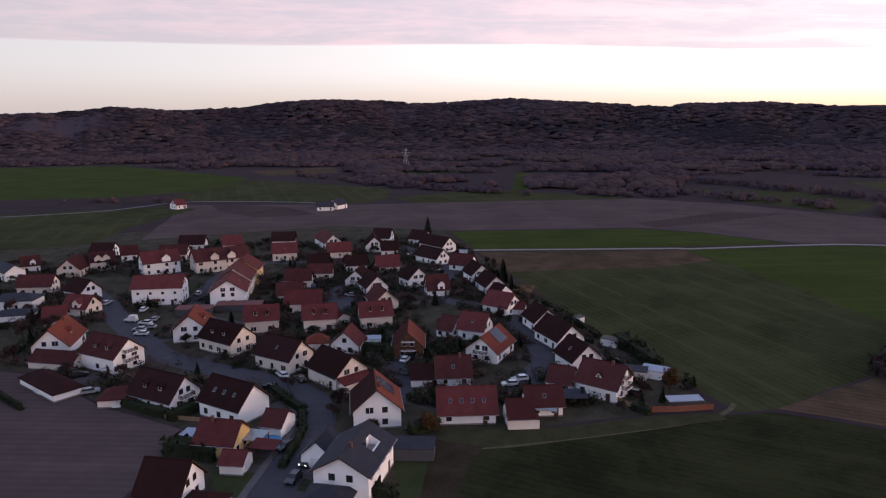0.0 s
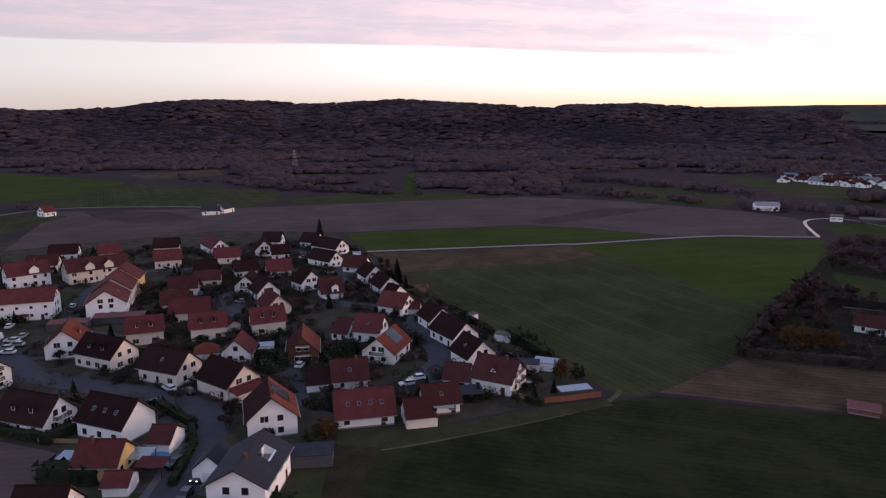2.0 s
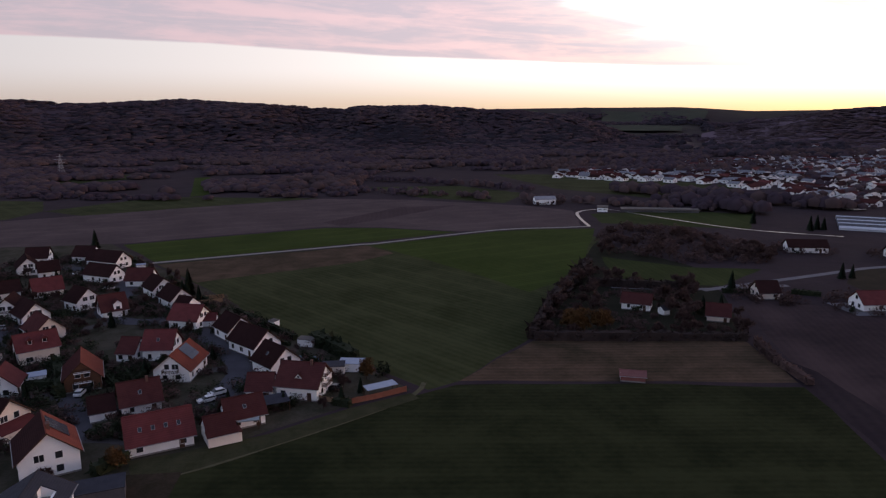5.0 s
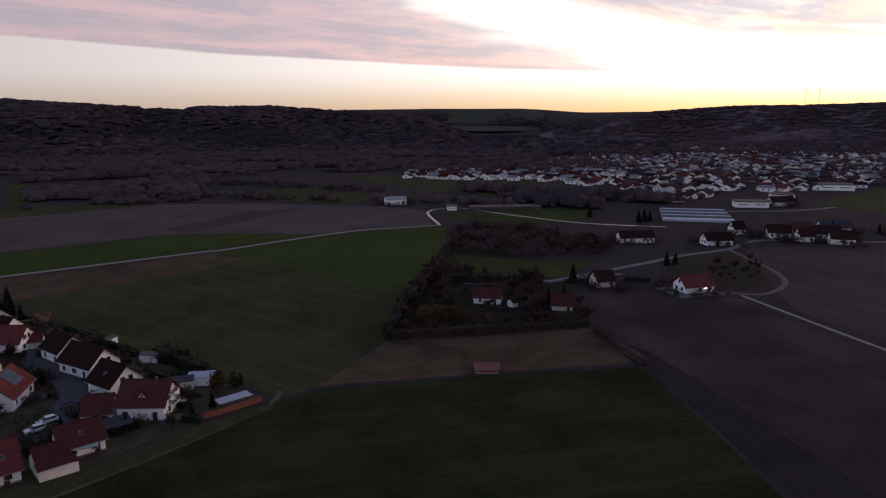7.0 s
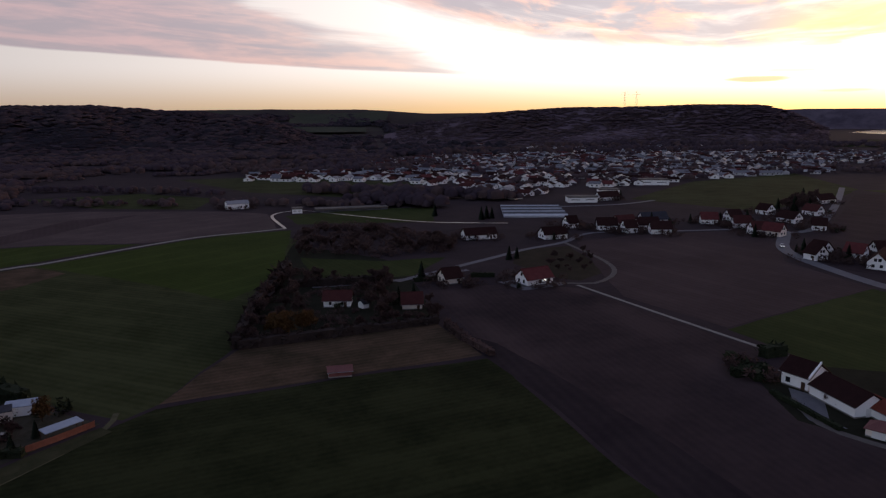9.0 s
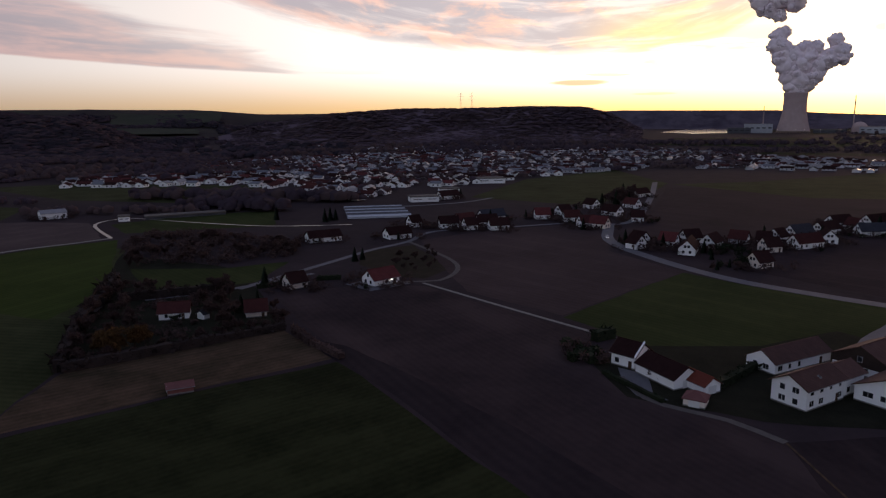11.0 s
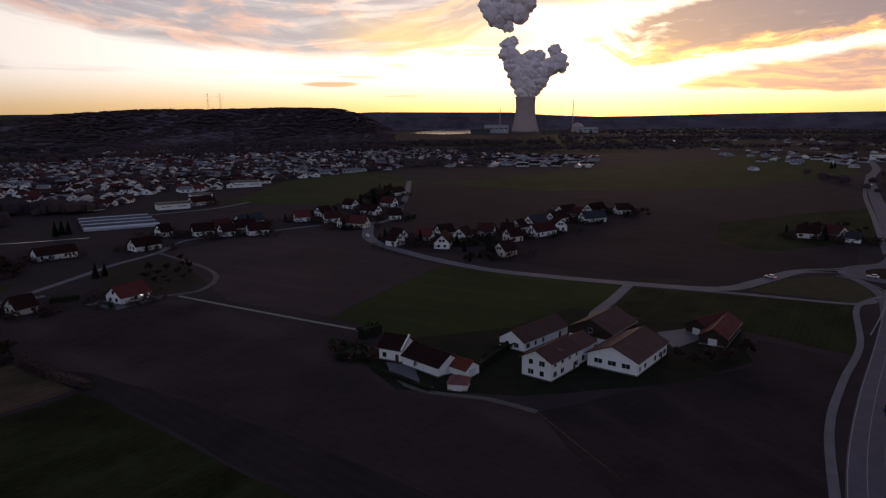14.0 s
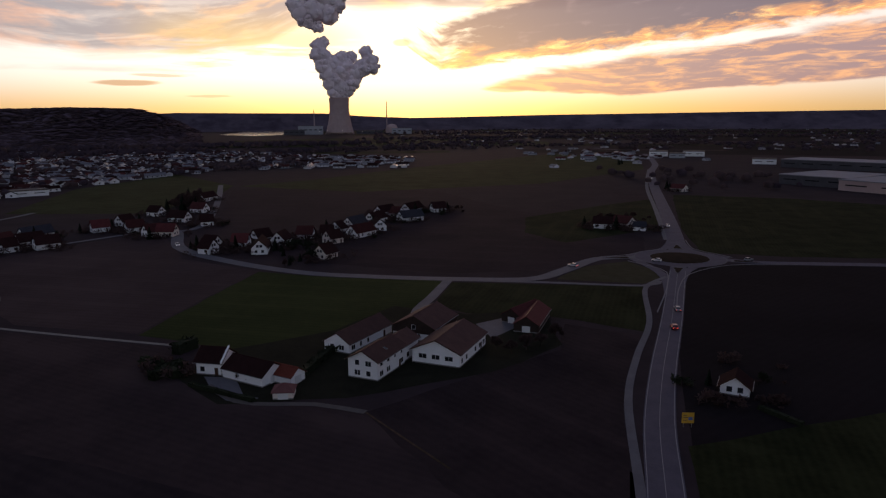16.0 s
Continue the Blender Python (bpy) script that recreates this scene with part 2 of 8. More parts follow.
ROOF = {
    "red": surface("red_tiles", (0.066, 0.0195, 0.0205), (0.114, 0.033, 0.0335), 0.7, 2.2, 0.35, 0.04, each=0.35, stripe=(0, 0.34, 0.25)),
    "orange": surface("orange_tiles", (0.108, 0.030, 0.022), (0.175, 0.049, 0.034), 0.7, 2.2, 0.35, 0.04, each=0.2, stripe=(0, 0.34, 0.25)),
    "brown": surface("brown_tiles", (0.042, 0.0165, 0.017), (0.075, 0.028, 0.027), 0.93, 2.2, 0.35, 0.04, each=0.35, stripe=(0, 0.34, 0.25)),
    "dark": surface("dark_tiles", (0.019, 0.0095, 0.0098), (0.034, 0.016, 0.0158), 0.93, 2.2, 0.35, 0.04, each=0.4, stripe=(0, 0.34, 0.25)),
    "slate": surface("slate_tiles", (0.022, 0.023, 0.031), (0.042, 0.043, 0.055), 0.6, 2.2, 0.35, 0.03, each=0.25, stripe=(0, 0.34, 0.25)),
    "grey": surface("grey_sheets", (0.085, 0.075, 0.07), (0.14, 0.125, 0.115), 0.7, 3.0, 0.35, 0.03, stripe=(90, 0.9, 0.25)),
    "faded": surface("faded_brown_tiles", (0.064, 0.036, 0.034), (0.104, 0.059, 0.053), 0.75, 2.2, 0.35, 0.04, each=0.3, stripe=(0, 0.34, 0.25)),
    "pale": surface("pale_sheets", (0.20, 0.20, 0.225), (0.28, 0.28, 0.30), 0.6, 12.0, 0.35, stripe=(90, 3.0, 0.2)),
    "pink": surface("faded_pink_sheets", (0.13, 0.056, 0.056), (0.18, 0.085, 0.08), 0.7, 2.0, 0.35, 0.02, stripe=(90, 0.4, 0.25)),
}
FRAME_WHITE = surface("white_frame", (0.62, 0.62, 0.62), (0.76, 0.76, 0.75), 0.5, 0.8)
GLASS = surface("dark_glass", (0.012, 0.013, 0.016), (0.03, 0.032, 0.038), 0.08, 1.5, each=0.6)
PLINTH = surface("grey_plinth", (0.16, 0.15, 0.145), (0.24, 0.23, 0.22), 0.9, 1.0, bump=0.01)
CHIMNEY = surface("chimney_brick", (0.09, 0.05, 0.042), (0.15, 0.085, 0.07), 0.85, 0.4, bump=0.02)
RAIL = surface("balcony_timber", (0.045, 0.025, 0.018), (0.09, 0.052, 0.036), 0.75, 0.8)
STEEL = surface("dull_steel", (0.30, 0.30, 0.31), (0.42, 0.42, 0.43), 0.45, 0.6, metal=0.8)
SOLAR = surface("solar_cells", (0.010, 0.014, 0.030), (0.022, 0.028, 0.055), 0.15, 0.6)
GUTTER = surface("zinc", (0.22, 0.22, 0.23), (0.32, 0.32, 0.33), 0.5, 0.8, metal=0.6)
STREET = surface("village_asphalt", (0.040, 0.039, 0.048), (0.066, 0.064, 0.076), 0.8, 5.0, 0.3, 0.01, gloss=0.08)
ASPHALT = surface("asphalt", (0.056, 0.052, 0.074), (0.090, 0.084, 0.113), 0.75, 6.0, 0.3, 0.01, gloss=0.14)
PALE_ASPHALT = surface("pale_asphalt", (0.092, 0.09, 0.102), (0.14, 0.136, 0.15), 0.8, 6.0, 0.3, 0.01, gloss=0.1)
PAVING = surface("driveway_paving", (0.045, 0.041, 0.042), (0.082, 0.074, 0.074), 0.85, 2.5, 0.35, 0.01, gloss=0.05)
PAVEMENT = surface("footpath_slabs", (0.080, 0.076, 0.080), (0.125, 0.118, 0.122), 0.85, 1.5, 0.35, 0.01, gloss=0.06)
TRACK = surface("worn_earth_track", (0.085, 0.075, 0.070), (0.140, 0.125, 0.115), 0.95, 2.0, 0.4, 0.02)
GRAVEL = surface("pale_gravel", (0.15, 0.14, 0.125), (0.27, 0.25, 0.23), 0.9, 2.0, 0.4, 0.02)
PAINT = surface("road_paint", (0.17, 0.17, 0.18), (0.3, 0.3, 0.31), 0.7, 1.0)
BARK = surface("bark", (0.035, 0.026, 0.021), (0.075, 0.056, 0.045), 0.9, 0.5, bump=0.03)
TWIG = surface("bare_twigs", (0.048, 0.032, 0.032), (0.095, 0.062, 0.057), 0.9, 1.5, each=0.5, thin=0.3)
RUST = surface("rusty_leaves", (0.062, 0.034, 0.015), (0.11, 0.060, 0.025), 0.85, 1.5, each=0.3)
NEEDLE = surface("dark_needles", (0.010, 0.015, 0.010), (0.022, 0.032, 0.020), 0.8, 1.0, each=0.4)
DARK_HEDGE = surface("dark_winter_hedge", (0.024, 0.018, 0.018), (0.046, 0.034, 0.031), 0.9, 1.2, each=0.3)
LEAF = surface("hedge_leaves", (0.012, 0.016, 0.010), (0.03, 0.036, 0.02), 0.8, 0.8, each=0.4)
# Far woods and scrub: colours raised towards purple to stand in for haze.
WOODS = surface("winter_woods", (0.052, 0.038, 0.050), (0.080, 0.059, 0.071), 0.95, 120.0, 0.25, grain=4.0, thin=0.25)
SPRUCE = surface("dark_spruces", (0.030, 0.026, 0.035), (0.046, 0.040, 0.050), 0.95, 120.0, 0.25, grain=4.0, thin=0.2)
BEECH = surface("pale_bare_beeches", (0.070, 0.051, 0.060), (0.106, 0.077, 0.083), 0.95, 120.0, 0.25, grain=4.0, thin=0.25)
SCRUB = surface("brown_scrub", (0.068, 0.047, 0.050), (0.108, 0.075, 0.074), 0.95, 60.0, 0.25, grain=4.0, thin=0.25)
# Lightened and turned violet: the purple haze over this hill is painted in.
HAZED_TOWN_WOODS = surface("haze_tinted_hill_woods", (0.096, 0.070, 0.094), (0.138, 0.102, 0.124), 0.95, 120.0, 0.25, grain=4.0, thin=0.25)
VALLEY = surface("dark_valley_slope", (0.028, 0.022, 0.027), (0.050, 0.044, 0.036), 0.95, 200.0, 0.2, grain=3.0)
# Both slopes are lightened towards violet, distance haze put into their colour.
HAZED_TOWN_SLOPE = surface("haze_tinted_litter_slope", (0.092, 0.068, 0.090), (0.124, 0.092, 0.112), 0.95, 60.0, 0.3)
HILLSIDE = surface("leaf_litter_slope", (0.050, 0.037, 0.048), (0.070, 0.052, 0.061), 0.95, 60.0, 0.3)
# The far ridge's violet-blue lift is distance haze put into its colour.
HAZED_FAR_HILL = surface("haze_tinted_far_slope", (0.046, 0.037, 0.052), (0.135, 0.112, 0.138), 0.95, 170.0, 0.26, grain=4.0)
EARTH = surface("bare_earth", (0.028, 0.021, 0.024), (0.050, 0.037, 0.040), 0.95, 26.0, 0.35, 0.05)
# Raised and warmed so the tower's colour carries the haze before it.
CONCRETE = surface("tower_concrete", (0.40, 0.30, 0.29), (0.49, 0.38, 0.36), 0.9, 20.0, 0.3)
STEAM = surface("steam", (0.93, 0.80, 0.85), (0.99, 0.89, 0.92), 1.0, 60.0, 0.3, thin=0.08)



# ---------------------------------------------------------------- mesh helpers
def mesh_of(name, verts, faces, mats, index=None, smooth=False):
    me = bpy.data.meshes.new(name)
    me.from_pydata([tuple(v) for v in verts], [], [tuple(int(i) for i in f) for f in faces])
    for m in mats:
        me.materials.append(m)
    if index is not None:
        me.polygons.foreach_set("material_index", np.asarray(index, dtype=np.int32))
    if smooth:
        me.polygons.foreach_set("use_smooth", np.ones(len(me.polygons), dtype=bool))
    me.update()
    return me


def hold(name, parent, me, at=None, label=""):
    """Link a mesh as one part under its thing, at a place in the thing's own axes."""
    ob = new(name, me)
    ob.parent = parent
    if at is not None:
        ob.matrix_basis = at
    if label:
        tagged(ob, label)
    return ob


class Pile:
    """Verts and faces gathered for one mesh."""

    def __init__(self):
        self.v, self.f, self.m = [], [], []

    def put(self, verts, faces, slot=0):
        n = len(self.v)
        self.v += [tuple(p) for p in verts]
        self.f += [tuple(i + n for i in f) for f in faces]
        self.m += [slot] * len(faces)

    def box(self, x0, x1, y0, y1, z0, z1, slot=0, m=None):
        pts = [Vector((x, y, z)) for z in (z0, z1) for x, y in ((x0, y0), (x1, y0), (x1, y1), (x0, y1))]
        if m is not None:
            pts = [m @ p for p in pts]
        self.put(pts, [(3, 2, 1, 0), (4, 5, 6, 7), (0, 1, 5, 4), (1, 2, 6, 5), (2, 3, 7, 6), (3, 0, 4, 7)], slot)

    def tube(self, a, b, ra, rb, sides=6, slot=0, caps=False):
        a, b = Vector(a), Vector(b)
        q = (b - a).to_track_quat("Z", "Y")
        ring = [q @ Vector((math.cos(i * math.tau / sides), math.sin(i * math.tau / sides), 0)) for i in range(sides)]
        pts = [a + r * ra for r in ring] + [b + r * rb for r in ring]
        faces = [(i, (i + 1) % sides, sides + (i + 1) % sides, sides + i) for i in range(sides)]
        if caps:
            faces += [tuple(range(sides))[::-1], tuple(range(sides, 2 * sides))]
        self.put(pts, faces, slot)

    def prism(self, outline, x0, x1, slot=0):
        """An outline in y, z drawn out along x."""
        n = len(outline)
        pts = [(x0, y, z) for y, z in outline] + [(x1, y, z) for y, z in outline]
        faces = [(i, (i + 1) % n, n + (i + 1) % n, n + i) for i in range(n)] + [tuple(range(n))[::-1], tuple(range(n, 2 * n))]
        self.put(pts, faces, slot)

    def mesh(self, name, *mats, smooth=False):
        me = mesh_of(name, self.v, self.f, mats, self.m, smooth)
        bm = bmesh.new()
        bm.from_mesh(me)
        bmesh.ops.recalc_face_normals(bm, faces=bm.faces)
        bm.to_mesh(me)
        bm.free()
        return me


def smooth_line(points, step=6.0):
    """Points along a soft curve through the given ones."""
    pts = [Vector((*p[:2], 0)) for p in points]
    out = []
    for i in range(len(pts) - 1):
        p0, p1, p2, p3 = pts[max(i - 1, 0)], pts[i], pts[i + 1], pts[min(i + 2, len(pts) - 1)]
        n = max(2, int((p2 - p1).length / step))
        n = min(n, 16)
        for k in range(n):
            t = k / n
            out.append(0.5 * ((2 * p1) + (p2 - p0) * t + (2 * p0 - 5 * p1 + 4 * p2 - p3) * t * t + (3 * p1 - p0 - 3 * p2 + p3) * t ** 3))
    return out + [pts[-1]]


STREETS = []


def ribbon(name, points, width, z, mat, label, offset=0.0, kind="structure", parent=None):
    line = smooth_line(points)
    left, right = [], []
    STREETS.extend(((p.x, p.y), width / 2) for p in line)
    for i, p in enumerate(line):
        d = (line[min(i + 1, len(line) - 1)] - line[max(i - 1, 0)]).normalized()
        side = Vector((-d.y, d.x, 0))
        left.append(p + side * (offset + width / 2) + Vector((0, 0, z)))
        right.append(p + side * (offset - width / 2) + Vector((0, 0, z)))
    n = len(line)
    faces = [(i, n + i, n + i + 1, i + 1) for i in range(n - 1)]
    skirt_l = [v - Vector((0, 0, z - 0.005)) for v in left]
    skirt_r = [v - Vector((0, 0, z - 0.005)) for v in right]
    faces += [(i + 2 * n, i, i + 1, i + 1 + 2 * n) for i in range(n - 1)] + [(n + i, 3 * n + i, 3 * n + i + 1, n + i + 1) for i in range(n - 1)]
    ob = new(name, mesh_of(name, left + right + skirt_l + skirt_r, faces, [mat]))
    if parent:
        ob.parent = parent
        return ob
    return tagged(ob, label, "road", kind=kind)


FIELD_LAYER = [0]


def field(name, corners, mat, label, wobble=1.2):
    """A field: a thin sheet on the ground with slightly uneven borders."""
    FIELD_LAYER[0] += 1
    z = 0.010 + 0.0012 * FIELD_LAYER[0]
    pts = [Vector((*c, 0)) for c in corners]
    edge = []
    for i, p in enumerate(pts):
        q = pts[(i + 1) % len(pts)]
        n = max(1, min(24, int((q - p).length / 9)))
        for k in range(n):
            v = p.lerp(q, k / n)
            edge.append(v + Vector((noise.noise(v * 0.07), noise.noise(v * 0.07 + Vector((9, 4, 2))), 0)) * wobble + Vector((0, 0, z)))
    ob = new(name, mesh_of(name, edge, [tuple(range(len(edge)))], [mat]))
    return tagged(ob, label, "field", kind="structure")


# ---------------------------------------------------------------- ground and fields
rim = [compass(a, 4850.0) for a in range(0, 360, 5)]
ring = [compass(a, 900.0) for a in range(0, 360, 5)]
n = len(rim)
ground = new("ground", mesh_of("ground", rim + ring, [tuple(range(2 * n - 1, n - 1, -1))] + [(n + i, n + (i + 1) % n, (i + 1) % n, i) for i in range(n)], [EARTH]))
tagged(ground, "dark bare winter farmland reaching the horizon", "ground", kind="structure")

GREEN = surface("winter_wheat", (0.0120, 0.0145, 0.0068), (0.029, 0.032, 0.0145), 0.95, 16.0, 0.20, 0.05, stripe=(-26, 1.9, 0.22), tram=(14.0, 0.40))
BRIGHT = surface("fresh_green_crop", (0.026, 0.037, 0.0085), (0.043, 0.058, 0.014), 0.95, 30.0, 0.3, 0.05, stripe=(4, 2.6, 0.30), tram=(15.0, 0.5))
BRIGHT_EAST = surface("fresh_green_meadow", (0.022, 0.029, 0.010), (0.039, 0.048, 0.017), 0.95, 30.0, 0.3, 0.05, stripe=(-112, 2.6, 0.25), tram=(15.0, 0.4))
MEADOW = surface("grey_green_meadow", (0.0245, 0.028, 0.0115), (0.048, 0.052, 0.023), 0.95, 24.0, 0.22, 0.04, stripe=(-73, 2.6, 0.30), tram=(13.0, 0.55))
DRY = surface("dry_grass", (0.036, 0.029, 0.018), (0.092, 0.060, 0.041), 0.95, 11.0, 0.24, 0.05, stripe=(-26, 2.2, 0.25), tram=(9.0, 0.3))
PLOUGH = surface("ploughed_soil", (0.056, 0.041, 0.041), (0.096, 0.070, 0.068), 0.95, 30.0, 0.35, 0.06, stripe=(-3, 2.2, 0.25), tram=(16.0, 0.3))
# tram lays broad tonal bands 46 m apart on this soil, not wheel tracks
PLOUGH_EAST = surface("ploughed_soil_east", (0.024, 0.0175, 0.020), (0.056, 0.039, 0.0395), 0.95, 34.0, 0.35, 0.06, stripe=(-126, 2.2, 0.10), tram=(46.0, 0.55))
DARK_TILTH = surface("dark_hamlet_tilth", (0.025, 0.0175, 0.0205), (0.043, 0.030, 0.033), 0.95, 40.0, 0.35, 0.05, stripe=(-112, 3.0, 0.15), tram=(18.0, 0.3))
ORCHARD = surface("rough_orchard_grass", (0.024, 0.020, 0.014), (0.044, 0.035, 0.025), 0.95, 9.0, 0.35, 0.05)
TILTH = surface("dark_tilth", (0.042, 0.029, 0.030), (0.069, 0.048, 0.048), 0.95, 40.0, 0.35, 0.05, stripe=(-112, 3.0, 0.2), tram=(18.0, 0.3))
STRIPE_SOIL = surface("dark_headland_soil", (0.019, 0.0145, 0.0175), (0.038, 0.028, 0.030), 0.95, 18.0, 0.35, 0.05, stripe=(-126, 3.0, 0.2))
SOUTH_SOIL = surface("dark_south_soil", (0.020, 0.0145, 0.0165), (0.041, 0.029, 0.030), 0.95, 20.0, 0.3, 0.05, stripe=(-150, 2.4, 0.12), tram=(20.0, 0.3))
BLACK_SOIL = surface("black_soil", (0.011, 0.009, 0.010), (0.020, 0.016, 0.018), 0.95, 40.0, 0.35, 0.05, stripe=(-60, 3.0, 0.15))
GARDEN = surface("garden_ground", (0.024, 0.026, 0.016), (0.072, 0.061, 0.048), 0.95, 7.0, 0.25, 0.05)
YARD = surface("farmyard_grass", (0.012, 0.0125, 0.009), (0.026, 0.025, 0.017), 0.95, 7.0, 0.3, 0.05)
VERGE = surface("grass_verge", (0.036, 0.034, 0.018), (0.066, 0.058, 0.036), 0.95, 5.0, 0.35, 0.05)
MARGIN = surface("rough_green_margin", (0.026, 0.028, 0.014), (0.056, 0.052, 0.029), 0.95, 4.0, 0.3, 0.05)
DRY_MARGIN = surface("brown_margin_grass", (0.018, 0.017, 0.010), (0.050, 0.036, 0.026), 0.95, 6.0, 0.26, 0.05)
STRAW = surface("straw_grass", (0.055, 0.052, 0.030), (0.105, 0.095, 0.058), 0.95, 3.0, 0.35, 0.04)
LAWN = surface("garden_lawn", (0.026, 0.034, 0.014), (0.048, 0.058, 0.026), 0.95, 6.0, 0.35, 0.04)
field("village_ground", [(-262, 349), (-168, 420), (-58, 432), (-5, 425), (13, 348), (33, 268), (47, 200), (57, 175), (62, 148), (45, 145), (12, 137), (-1, 136), (-2, 120), (-4, 98), (-34, 98), (-55, 112), (-55, 129), (-52, 137), (-62, 143), (-80, 153), (-110, 174), (-150, 188)], GARDEN, "dark winter gardens and yards between the houses")
field("field_brown_west", [(-149, 187), (-109, 172), (-80, 152), (-61, 142), (-52, 136), (-55, 128), (-56, 111), (-40, 40), (-160, -20), (-300, 120)], PLOUGH, "ploughed brown field beside the village")
field("field_near_green", [(7, 130), (25, 134), (61, 144), (74, 146), (113, 127), (150, 105), (114, 50), (60, -60), (-30, -60), (1, 64), (2, 78), (-1, 92), (3.5, 104), (1, 113), (3, 121)], GREEN, "dark green winter wheat field with faint tramlines")
field("field_middle_green", [(17, 339), (121, 341), (227, 349), (253, 331), (239, 299), (126, 187), (112, 170), (76, 148), (66, 146), (62, 159), (57, 176), (47, 201), (33, 270)], MEADOW, "large grey-green field of short winter crop")
field("field_fallow_strip", [(18, 337), (120, 340), (124, 313), (99, 301), (29, 292)], DRY, "brownish fallow strip beside the track")
field("field_fresh_green", [(122, 338), (202, 349), (261, 331), (197, 257), (160, 225), (141, 217), (134, 281)], BRIGHT, "bright green strip of young crop")
field("field_green_strip", [(4, 403), (117, 409), (148, 393), (181, 357), (120, 349), (16, 346)], BRIGHT, "bright green crop strip behind the village")
field("field_plough_north", [(-201, 541), (-63, 538), (53, 555), (160, 565), (222, 524), (286, 442), (298, 404), (260, 343), (183, 359), (149, 395), (118, 413), (5, 407), (-65, 428), (-168, 380)], PLOUGH, "wide ploughed purple-brown field")
field("field_dark_patch", [(-184, 544), (-122, 527), (-88, 481), (-128, 468), (-161, 499)], TILTH, "dark freshly tilled patch of field")
field("field_dark_tongue", [(123, 432), (197, 482), (239, 472), (165, 430), (128, 413)], TILTH, "dark tongue in the ploughed field")
field("field_green_far", [(-45, 585), (40, 647), (161, 569), (53, 555), (-19, 543)], MEADOW, "green strip before the scrub")
field("field_green_west", [(-766, 961), (-478, 1028), (-223, 799), (-209, 667), (-285, 598), (-455, 566)], BRIGHT, "green field rising in the distance")
field("field_meadow_west", [(-210, 775), (-50, 657), (-45, 585), (-64, 546), (-194, 560), (-235, 595)], MEADOW, "pale meadow near the farmhouses")
field("field_olive_west", [(-372, 460), (-215, 531), (-184, 516), (-194, 433), (-190, 368), (-268, 328)], MEADOW, "dark olive field before the village")
field("clearing_green", [(91, 851), (108, 850), (80, 644), (63, 635)], BRIGHT, "small green clearing in the scrub")
field("clearing_pale", [(-253, 908), (-153, 975), (-129, 869), (-203, 822)], DRY, "pale clearing in the scrub")
field("clearing_meadow", [(-62, 922), (51, 945), (55, 882), (-61, 811)], MEADOW, "narrow meadow in the scrub")
field("meadow_east", [(226, 643), (313, 610), (332, 520), (279, 467), (237, 532)], MEADOW, "meadow behind a row of bushes")
field("meadow_far_east", [(413, 719), (498, 668), (550, 464), (406, 421), (379, 539)], MEADOW, "mown meadow before the town")
field("meadow_lane", [(298, 384), (359, 371), (395, 331), (339, 285), (278, 346)], BRIGHT_EAST, "green paddock beside the wet lane")
field("meadow_dry", [(110, 167), (137, 154), (166, 139), (158, 122), (151, 108), (114, 128), (76, 148)], DRY, "dry brown meadow with a low shelter")
field("grove_ground", [(232, 293), (231, 224), (203, 181), (170, 141), (138, 155), (111, 169), (136, 197)], YARD, "dark ground under the grove")
field("paddock_green", [(209, 260), (227, 223), (253, 205), (214, 191), (180, 213)], BRIGHT_EAST, "narrow green paddock behind the grove")
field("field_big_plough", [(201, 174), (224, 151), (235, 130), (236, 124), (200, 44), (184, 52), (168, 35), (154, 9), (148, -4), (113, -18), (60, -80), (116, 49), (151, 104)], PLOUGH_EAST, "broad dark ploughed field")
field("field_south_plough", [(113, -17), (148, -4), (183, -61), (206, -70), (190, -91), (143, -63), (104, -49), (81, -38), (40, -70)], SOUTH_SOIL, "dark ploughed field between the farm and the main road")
field("field_tilth_stripe", [(163, 130), (148, 104), (136, 81), (110, 42), (82, 2), (56, -34), (66, -48), (92, -12), (119, 28), (131, 47), (147, 80), (161, 111)], STRIPE_SOIL, "darker headland along the ploughed field")
field("meadow_orchard", [(288, 189), (315, 173), (271, 130), (248, 131), (246, 141), (260, 171)], ORCHARD, "rough orchard meadow by the lane")
field("field_tilth_east", [(328, 176), (371, 159), (431, 106), (340, 75), (305, 36), (219, 64), (235, 106)], TILTH, "dark tilled field along the lane")
field("field_farm_green", [(217, 63), (304, 36), (289, 8), (273, -40), (237, -28), (223, -13), (203, 7), (181, 15), (203, 39)], BRIGHT_EAST, "green field beside the farmstead")
field("field_farm_green_east", [(270, -44), (250, -117), (193, -93), (216, -68), (224, -42), (237, -32)], GREEN, "striped dark green field behind the farmstead")
field("farmyard", [(177, 43), (198, 34), (212, 3), (238, -18), (223, -42), (225, -69), (187, -63), (168, -39), (157, -0), (158, 30)], YARD, "dark farmyard ground with grass")
field("field_hamlet_tilth", [(457, 79), (676, 100), (755, -31), (640, -86), (506, -120), (358, -166), (319, -149), (284, -86), (287, -44), (334, 36), (335, 48), (375, 79)], DARK_TILTH, "dark tilled field round the hamlet")
field("field_hamlet_green", [(447, -123), (504, -205), (533, -255), (385, -188), (349, -118), (386, -106)], GREEN, "dark green field near the road")
field("field_town_green", [(533, 238), (721, 254), (893, 196), (725, 105), (619, 107), (517, 136)], MEADOW, "green field between town and hamlet")
field("field_far_green", [(718, 101), (783, 25), (921, -75), (1273, -403), (1091, -490), (847, -389), (683, -205), (637, -20)], MEADOW, "wide olive field in the distance")
